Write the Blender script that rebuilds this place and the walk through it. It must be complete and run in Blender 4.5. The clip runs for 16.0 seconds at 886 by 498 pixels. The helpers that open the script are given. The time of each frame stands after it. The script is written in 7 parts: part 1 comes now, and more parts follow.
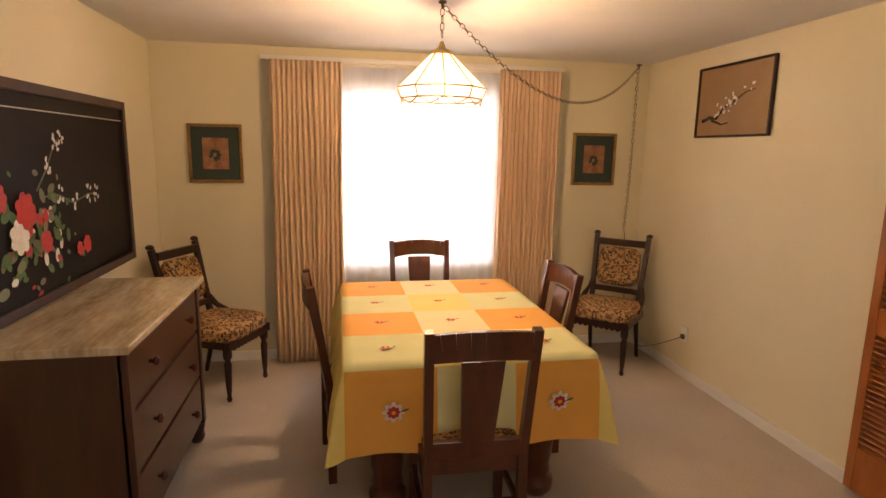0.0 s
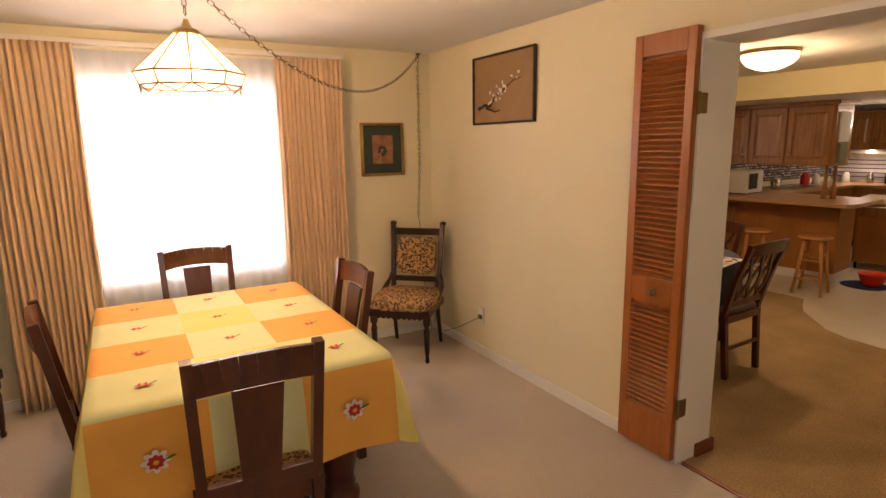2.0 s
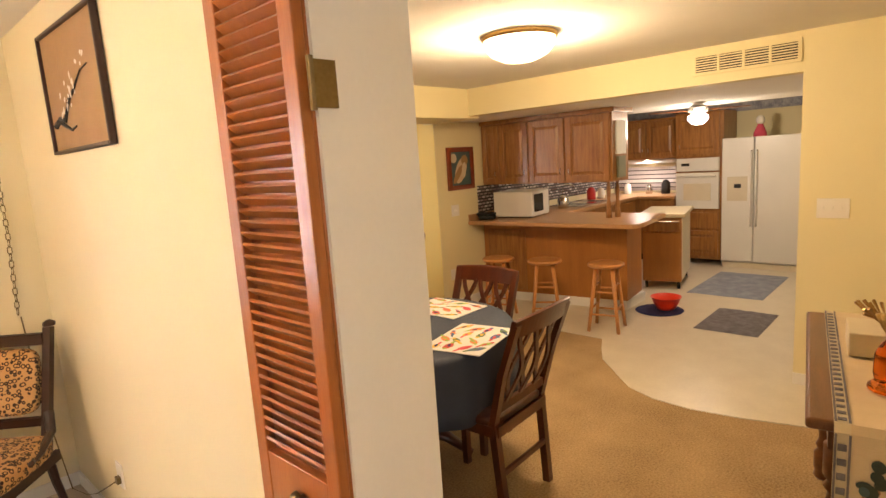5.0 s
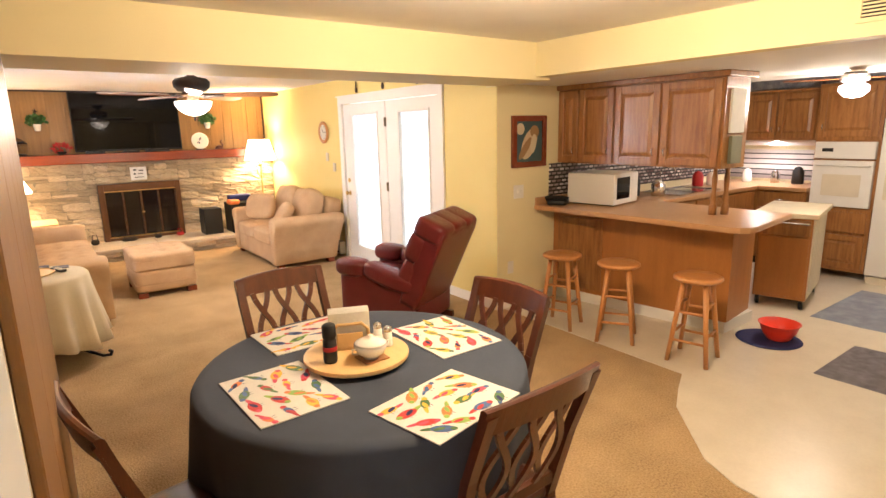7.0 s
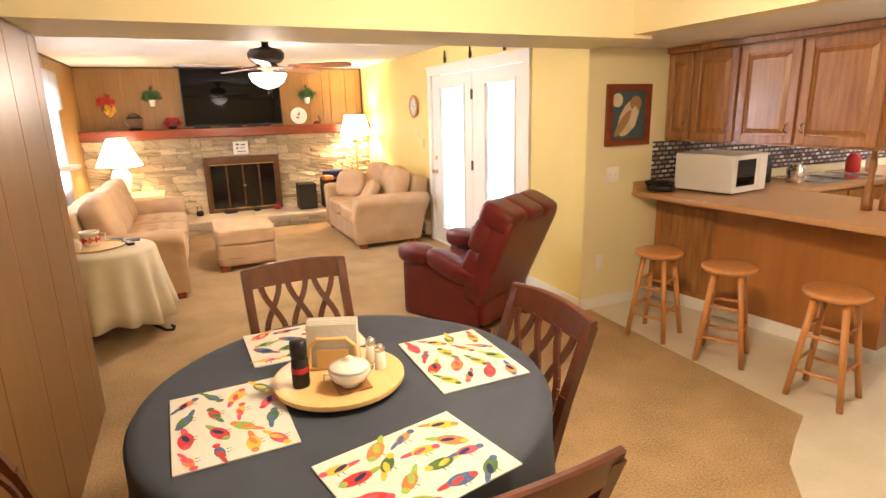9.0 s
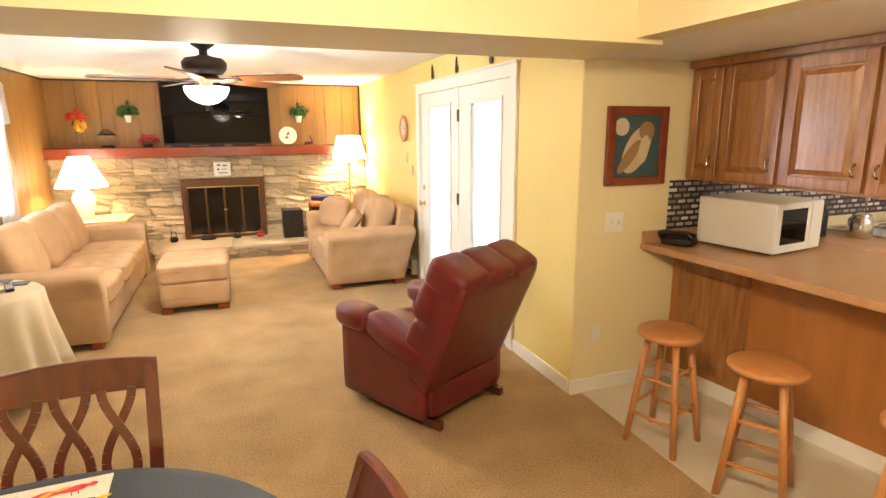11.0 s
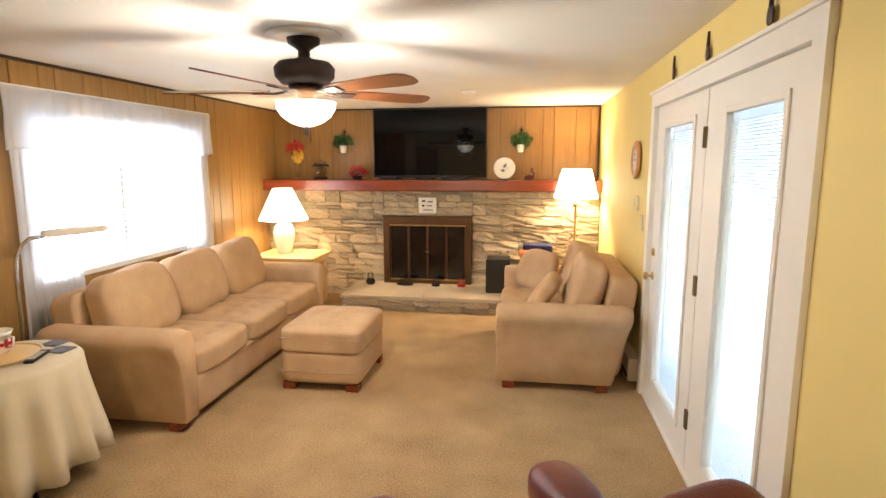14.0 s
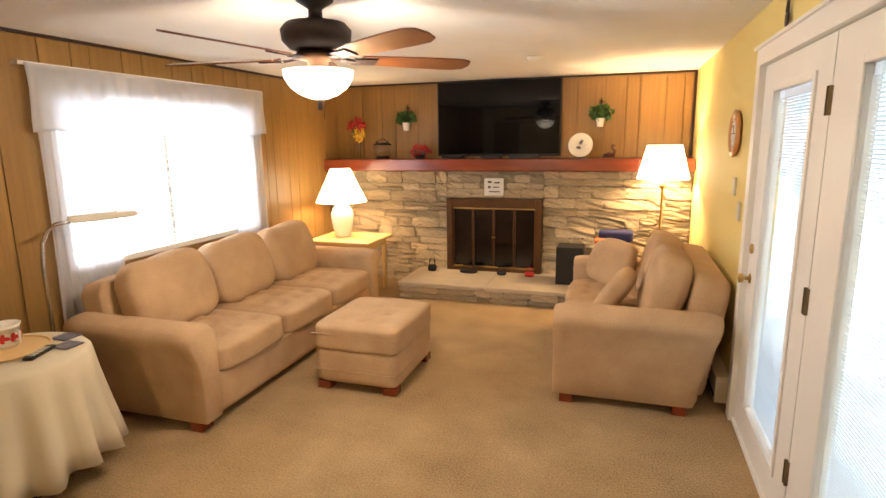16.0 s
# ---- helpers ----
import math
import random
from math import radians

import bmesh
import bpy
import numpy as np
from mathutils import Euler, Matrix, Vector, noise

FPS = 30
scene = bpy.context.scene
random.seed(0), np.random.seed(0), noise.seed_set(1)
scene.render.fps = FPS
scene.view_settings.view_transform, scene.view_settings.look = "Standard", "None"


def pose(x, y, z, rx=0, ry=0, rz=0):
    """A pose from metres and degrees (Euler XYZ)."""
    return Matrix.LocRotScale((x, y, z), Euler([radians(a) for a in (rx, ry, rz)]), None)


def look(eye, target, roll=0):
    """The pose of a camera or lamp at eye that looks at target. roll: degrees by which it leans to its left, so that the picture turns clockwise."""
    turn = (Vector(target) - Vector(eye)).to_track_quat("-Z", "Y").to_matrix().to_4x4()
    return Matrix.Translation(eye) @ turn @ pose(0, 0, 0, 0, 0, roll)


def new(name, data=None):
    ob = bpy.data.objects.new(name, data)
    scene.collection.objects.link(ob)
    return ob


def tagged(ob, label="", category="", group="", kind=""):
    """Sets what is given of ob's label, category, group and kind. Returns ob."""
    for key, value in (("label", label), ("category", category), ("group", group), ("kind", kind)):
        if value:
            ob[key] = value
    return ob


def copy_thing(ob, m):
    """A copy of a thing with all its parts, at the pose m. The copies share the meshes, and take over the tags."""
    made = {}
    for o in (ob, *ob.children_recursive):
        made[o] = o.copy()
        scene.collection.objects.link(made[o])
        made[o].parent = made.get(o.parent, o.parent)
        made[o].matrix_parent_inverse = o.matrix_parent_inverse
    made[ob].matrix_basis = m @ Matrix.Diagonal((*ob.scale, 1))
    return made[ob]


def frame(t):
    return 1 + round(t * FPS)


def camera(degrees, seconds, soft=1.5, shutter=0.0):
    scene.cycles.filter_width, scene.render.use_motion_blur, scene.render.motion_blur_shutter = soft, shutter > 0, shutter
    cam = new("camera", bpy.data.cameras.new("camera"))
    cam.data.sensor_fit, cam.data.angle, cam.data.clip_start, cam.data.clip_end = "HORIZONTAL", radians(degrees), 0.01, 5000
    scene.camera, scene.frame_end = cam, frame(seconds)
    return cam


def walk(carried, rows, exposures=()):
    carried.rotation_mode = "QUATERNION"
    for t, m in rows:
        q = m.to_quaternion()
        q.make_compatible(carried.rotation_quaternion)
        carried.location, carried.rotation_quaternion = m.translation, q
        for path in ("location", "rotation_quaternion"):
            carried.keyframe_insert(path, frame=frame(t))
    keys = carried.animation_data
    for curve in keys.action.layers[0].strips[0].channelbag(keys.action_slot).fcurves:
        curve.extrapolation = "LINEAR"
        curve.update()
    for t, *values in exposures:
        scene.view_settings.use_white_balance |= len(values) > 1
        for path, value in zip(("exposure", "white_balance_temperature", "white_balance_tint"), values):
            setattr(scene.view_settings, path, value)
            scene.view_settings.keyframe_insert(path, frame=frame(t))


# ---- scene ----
cam = camera(77.1, 16.0)
PATH = [
    (0, (5.974, 2.454, 1.605), (6.337, 4.39, 1.258), 1.0),
    (0.5, (6.017, 2.477, 1.597), (6.468, 4.393, 1.24), 0.9),
    (1, (6.046, 2.501, 1.597), (6.65, 4.371, 1.221), 0.9),
    (1.5, (6.083, 2.535, 1.606), (6.864, 4.336, 1.222), 0.2),
    (2, (6.169, 2.575, 1.604), (7.146, 4.28, 1.229), -0.9),
    (2.5, (6.344, 2.654, 1.597), (7.558, 4.191, 1.192), -1.7),
    (3, (6.602, 2.731, 1.596), (7.965, 4.133, 1.176), -3.0),
    (3.5, (6.885, 2.863, 1.596), (8.297, 4.215, 1.174), -4.0),
    (4, (7.184, 2.997, 1.599), (8.605, 4.353, 1.22), -4.7),
    (4.5, (7.504, 3.127, 1.6), (8.936, 4.485, 1.273), -4.3),
    (4.7, (7.614, 3.203, 1.601), (9.064, 4.543, 1.284), -3.9),
    (6.8, (8.66, 3.596, 1.615), (9.859, 5.152, 1.241), -1.6),
    (7, (8.725, 3.63, 1.618), (9.883, 5.206, 1.199), -1.3),
    (7.5, (8.862, 3.699, 1.607), (9.896, 5.333, 1.095), -1.1),
    (8, (9.0, 3.745, 1.6), (9.868, 5.465, 1.062), -2.0),
    (8.5, (9.132, 3.793, 1.588), (9.888, 5.573, 1.079), -2.2),
    (9, (9.302, 3.873, 1.577), (10.089, 5.646, 1.09), -1.5),
    (9.2, (9.393, 3.903, 1.597), (10.164, 5.681, 1.104), -0.9),
    (11.3, (10.284, 4.668, 1.596), (10.916, 6.526, 1.21), -0.1),
    (11.5, (10.384, 4.755, 1.596), (10.901, 6.652, 1.231), -0.2),
    (12, (10.593, 5.068, 1.597), (10.907, 7.012, 1.247), 0.6),
    (12.5, (10.781, 5.428, 1.595), (10.96, 7.389, 1.247), 0.6),
    (13, (10.946, 5.739, 1.594), (10.92, 7.71, 1.257), 0.2),
    (13.5, (11.063, 6.022, 1.602), (10.9, 7.991, 1.297), 0.6),
    (14, (11.145, 6.25, 1.605), (10.853, 8.205, 1.297), -0.1),
    (14.5, (11.266, 6.42, 1.617), (10.803, 8.344, 1.329), -0.9),
    (15, (11.3, 6.592, 1.606), (10.805, 8.506, 1.304), -1.0),
    (15.5, (11.292, 6.714, 1.603), (10.724, 8.602, 1.269), -0.9),
    (16, (11.31, 6.796, 1.603), (10.709, 8.664, 1.22), -0.8),
]
EXPOSURES = [(0.0, -1.5, 7500, 26), (1.5, -1.45, 7500, 26), (2.5, -0.95, 7300, 24), (3.0, -0.75, 7200, 20), (3.5, -0.5, 7000, 17), (4.7, -0.15, 6800, 17), (7.0, 0.38, 5950, 17), (9.0, 0.45, 5950, 16), (11.5, 0.55, 5850, 9), (13.5, 0.12, 5700, 9), (16.0, -0.24, 6300, 14)]
walk(cam, [(t, look(eye, target, roll)) for t, eye, target, roll in PATH], EXPOSURES)

# ---- light ----
world = bpy.data.worlds.new("world")
scene.world = world
world.use_nodes = True
wn = world.node_tree.nodes
sky = wn.new("ShaderNodeTexSky")
sky.sky_type, sky.sun_disc, sky.sun_elevation, sky.sun_rotation = "NISHITA", False, radians(40), radians(200)
world.node_tree.links.new(sky.outputs[0], wn["Background"].inputs[0])
wn["Background"].inputs[1].default_value = 0.12


def lamp(name, x, y, z, watts, color, radius=0.05):
    d = bpy.data.lights.new(name, "POINT")
    d.energy, d.color, d.shadow_soft_size = watts, color, radius
    ob = new(name, d)
    ob.location = (x, y, z)
    return ob


def window_light(name, eye, target, w, h, watts, color):
    d = bpy.data.lights.new(name, "AREA")
    d.shape, d.size, d.size_y, d.energy, d.color = "RECTANGLE", w, h, watts, color
    ob = new(name, d)
    ob.matrix_world = look(eye, target)
    return ob


WARM, DAY = (1.0, 0.70, 0.38), (1.0, 0.98, 0.95)
lamp("chandelier_bulb", 6.475, 5.25, 1.93, 124, WARM, 0.05)
lamp("nook_bulb", 10.35, 5.05, 2.10, 105, (1.0, 0.74, 0.42), 0.12)
lamp("fan_bulb", 10.0, 9.09, 1.85, 82, (1.0, 0.82, 0.60), 0.06)
lamp("table_lamp_bulb", 8.46, 12.13, 1.12, 46, WARM, 0.05)
lamp("floor_lamp_bulb", 11.68, 12.45, 1.38, 85, WARM, 0.05)
lamp("kitchen_bulb", 13.9, 5.3, 1.80, 38, (1.0, 0.84, 0.62), 0.09)
window_light("undercabinet_tube", (15.75, 6.62, 1.40), (15.75, 6.62, 0.9), 0.9, 0.05, 16, (1.0, 0.9, 0.8))
window_light("window_light_dining", (6.575, 6.80, 1.375), (6.575, 5.0, 1.375), 1.24, 1.34, 100, DAY)
window_light("window_light_dining_rear", (6.45, 1.36, 1.375), (6.45, 4.0, 1.375), 1.48, 1.23, 12, DAY)
window_light("window_light_living", (7.90, 10.325, 1.375), (9.5, 10.325, 1.375), 1.94, 1.14, 46, (0.86, 0.94, 1.0))


# ---- materials ----
def mat(name, c1, c2=None, rough=0.6, metal=0.0, scale=6.0, fine=120.0, bump=0.15, stretch=(1, 1, 1), spec=0.5, depth=0.01, coat=0.0, mixf=0.35):
    m = bpy.data.materials.new(name)
    m.use_nodes = True
    n, l = m.node_tree.nodes, m.node_tree.links
    p = n["Principled BSDF"]
    p.inputs["Roughness"].default_value, p.inputs["Metallic"].default_value = rough, metal
    p.inputs["Specular IOR Level"].default_value = spec
    p.inputs["Coat Weight"].default_value = coat
    c2 = c2 or tuple(v * 0.8 for v in c1)
    tc, mp = n.new("ShaderNodeTexCoord"), n.new("ShaderNodeMapping")
    mp.inputs["Scale"].default_value = stretch
    a, b, r, x = n.new("ShaderNodeTexNoise"), n.new("ShaderNodeTexNoise"), n.new("ShaderNodeValToRGB"), n.new("ShaderNodeMix")
    a.inputs["Scale"].default_value, a.inputs["Detail"].default_value = scale, 5
    b.inputs["Scale"].default_value, b.inputs["Detail"].default_value = fine, 3
    l.new(tc.outputs["Object"], mp.inputs[0]), l.new(mp.outputs[0], a.inputs["Vector"]), l.new(mp.outputs[0], b.inputs["Vector"])
    x.data_type = "FLOAT"
    x.inputs[0].default_value = mixf
    l.new(a.outputs[0], x.inputs[2]), l.new(b.outputs[0], x.inputs[3]), l.new(x.outputs[0], r.inputs[0])
    r.color_ramp.elements[0].position, r.color_ramp.elements[1].position = 0.32, 0.68
    r.color_ramp.elements[0].color, r.color_ramp.elements[1].color = (*c2, 1), (*c1, 1)
    l.new(r.outputs[0], p.inputs["Base Color"])
    bp = n.new("ShaderNodeBump")
    bp.inputs["Strength"].default_value, bp.inputs["Distance"].default_value = bump, depth
    l.new(b.outputs[0], bp.inputs["Height"]), l.new(bp.outputs[0], p.inputs["Normal"])
    return m


def varied(m, spread=0.35):
    """Brightness of each piece differs a little."""
    n, l = m.node_tree.nodes, m.node_tree.links
    p = n["Principled BSDF"]
    src = p.inputs["Base Color"].links[0].from_socket
    oi, h, mr = n.new("ShaderNodeObjectInfo"), n.new("ShaderNodeHueSaturation"), n.new("ShaderNodeMapRange")
    mr.inputs[3].default_value, mr.inputs[4].default_value = 1 - spread, 1 + spread
    l.new(oi.outputs["Random"], mr.inputs[0]), l.new(mr.outputs[0], h.inputs["Value"])
    l.new(src, h.inputs["Color"]), l.new(h.outputs[0], p.inputs["Base Color"])
    return m


def glow(name, color, strength):
    m = bpy.data.materials.new(name)
    m.use_nodes = True
    p = m.node_tree.nodes["Principled BSDF"]
    p.inputs["Base Color"].default_value = (*color, 1)
    p.inputs["Emission Color"].default_value = (*color, 1)
    p.inputs["Emission Strength"].default_value = strength
    return m


def glass(name, color=(1, 1, 1), rough=0.02):
    m = bpy.data.materials.new(name)
    m.use_nodes = True
    p = m.node_tree.nodes["Principled BSDF"]
    p.inputs["Base Color"].default_value = (*color, 1)
    p.inputs["Transmission Weight"].default_value, p.inputs["Roughness"].default_value = 1, rough
    p.inputs["IOR"].default_value = 1.3
    return m


def frosted_lit(name, color, strength):
    """Frosted lamp glass; its own weak emission stands in for scattered bulb light."""
    m = glass(name, color, 0.35)
    p = m.node_tree.nodes["Principled BSDF"]
    p.inputs["Emission Color"].default_value, p.inputs["Emission Strength"].default_value = (*color, 1), strength
    return m


def sheer(name, color, through_amount=0.6, clear=0.25):
    m = bpy.data.materials.new(name)
    m.use_nodes = True
    n, l = m.node_tree.nodes, m.node_tree.links
    p, out = n["Principled BSDF"], n["Material Output"]
    p.inputs["Base Color"].default_value, p.inputs["Roughness"].default_value = (*color, 1), 0.9
    t, tr, a, b = n.new("ShaderNodeBsdfTranslucent"), n.new("ShaderNodeBsdfTransparent"), n.new("ShaderNodeMixShader"), n.new("ShaderNodeMixShader")
    t.inputs[0].default_value = (*color, 1)
    tc, w = n.new("ShaderNodeTexCoord"), n.new("ShaderNodeTexNoise")
    w.inputs["Scale"].default_value = 60
    l.new(tc.outputs["Object"], w.inputs["Vector"])
    bp = n.new("ShaderNodeBump")
    bp.inputs["Strength"].default_value = 0.1
    l.new(w.outputs[0], bp.inputs["Height"]), l.new(bp.outputs[0], p.inputs["Normal"])
    a.inputs[0].default_value, b.inputs[0].default_value = through_amount, clear
    l.new(p.outputs[0], a.inputs[1]), l.new(t.outputs[0], a.inputs[2]), l.new(a.outputs[0], b.inputs[1]), l.new(tr.outputs[0], b.inputs[2])
    l.new(b.outputs[0], out.inputs[0])
    return m


def spotted(name):
    """Woven leopard-spot upholstery: dark rings with gaps on tan."""
    m = mat(name, (0.50, 0.29, 0.12), (0.40, 0.22, 0.085), 0.85, scale=9, fine=300, bump=0.3)
    n, l = m.node_tree.nodes, m.node_tree.links
    p = n["Principled BSDF"]
    src = p.inputs["Base Color"].links[0].from_socket
    tc, v, r, mx = n.new("ShaderNodeTexCoord"), n.new("ShaderNodeTexVoronoi"), n.new("ShaderNodeValToRGB"), n.new("ShaderNodeMix")
    v.inputs["Scale"].default_value = 46
    nz, ad = n.new("ShaderNodeTexNoise"), n.new("ShaderNodeMath")
    nz.inputs["Scale"].default_value = 60
    l.new(tc.outputs["Object"], v.inputs["Vector"]), l.new(tc.outputs["Object"], nz.inputs["Vector"])
    ad.operation = "MULTIPLY_ADD"
    ad.inputs[1].default_value, ad.inputs[2].default_value = 0.35, -0.17
    l.new(nz.outputs[0], ad.inputs[0])
    s = n.new("ShaderNodeMath")
    l.new(v.outputs["Distance"], s.inputs[0]), l.new(ad.outputs[0], s.inputs[1]), l.new(s.outputs[0], r.inputs[0])
    e = r.color_ramp.elements
    e[0].position, e[0].color = 0.22, (0, 0, 0, 1)
    e[1].position, e[1].color = 0.62, (0, 0, 0, 1)
    for q, c in ((0.30, 1), (0.46, 1), (0.54, 0)):
        k = e.new(q)
        k.color = (c, c, c, 1)
    mx.data_type = "RGBA"
    mx.inputs[7].default_value = (0.025, 0.012, 0.008, 1)
    l.new(r.outputs[0], mx.inputs[0]), l.new(src, mx.inputs[6]), l.new(mx.outputs[2], p.inputs["Base Color"])
    return m


def patio(name):
    """Hazy bright patio beyond the glass: pale sky, grey-green planting, paving."""
    m = glow(name, (0.80, 0.92, 1.0), 2.3)
    n, l = m.node_tree.nodes, m.node_tree.links
    tc, nz, r = n.new("ShaderNodeTexCoord"), n.new("ShaderNodeTexNoise"), n.new("ShaderNodeValToRGB")
    nz.inputs["Scale"].default_value, nz.inputs["Detail"].default_value = 1.6, 6
    l.new(tc.outputs["Object"], nz.inputs["Vector"]), l.new(nz.outputs[0], r.inputs[0])
    e = r.color_ramp.elements
    e[0].position, e[0].color = 0.40, (0.30, 0.44, 0.46, 1)
    e[1].position, e[1].color = 0.56, (0.92, 0.97, 1.0, 1)
    l.new(r.outputs[0], n["Principled BSDF"].inputs["Emission Color"])
    return m


def striped(name, c1, c2, scale):
    """Drapery cloth with fine upright stripes."""
    m = mat(name, c1, c2, 0.8, scale=scale, fine=200, bump=0.2, stretch=(1, 1, 0.01))
    return m


def tiled(name, c1, c2, mortar, scale, turn=(90, 0, 90)):
    m = mat(name, c1, c2, 0.4)
    n, l = m.node_tree.nodes, m.node_tree.links
    t, tc, mp = n.new("ShaderNodeTexBrick"), n.new("ShaderNodeTexCoord"), n.new("ShaderNodeMapping")
    mp.inputs["Rotation"].default_value = tuple(radians(v) for v in turn)
    t.inputs["Scale"].default_value = scale
    t.inputs["Color1"].default_value, t.inputs["Color2"].default_value, t.inputs["Mortar"].default_value = (*c1, 1), (*c2, 1), (*mortar, 1)
    t.inputs["Mortar Size"].default_value = 0.06
    l.new(tc.outputs["Object"], mp.inputs[0]), l.new(mp.outputs[0], t.inputs["Vector"])
    l.new(t.outputs[0], n["Principled BSDF"].inputs["Base Color"])
    return m


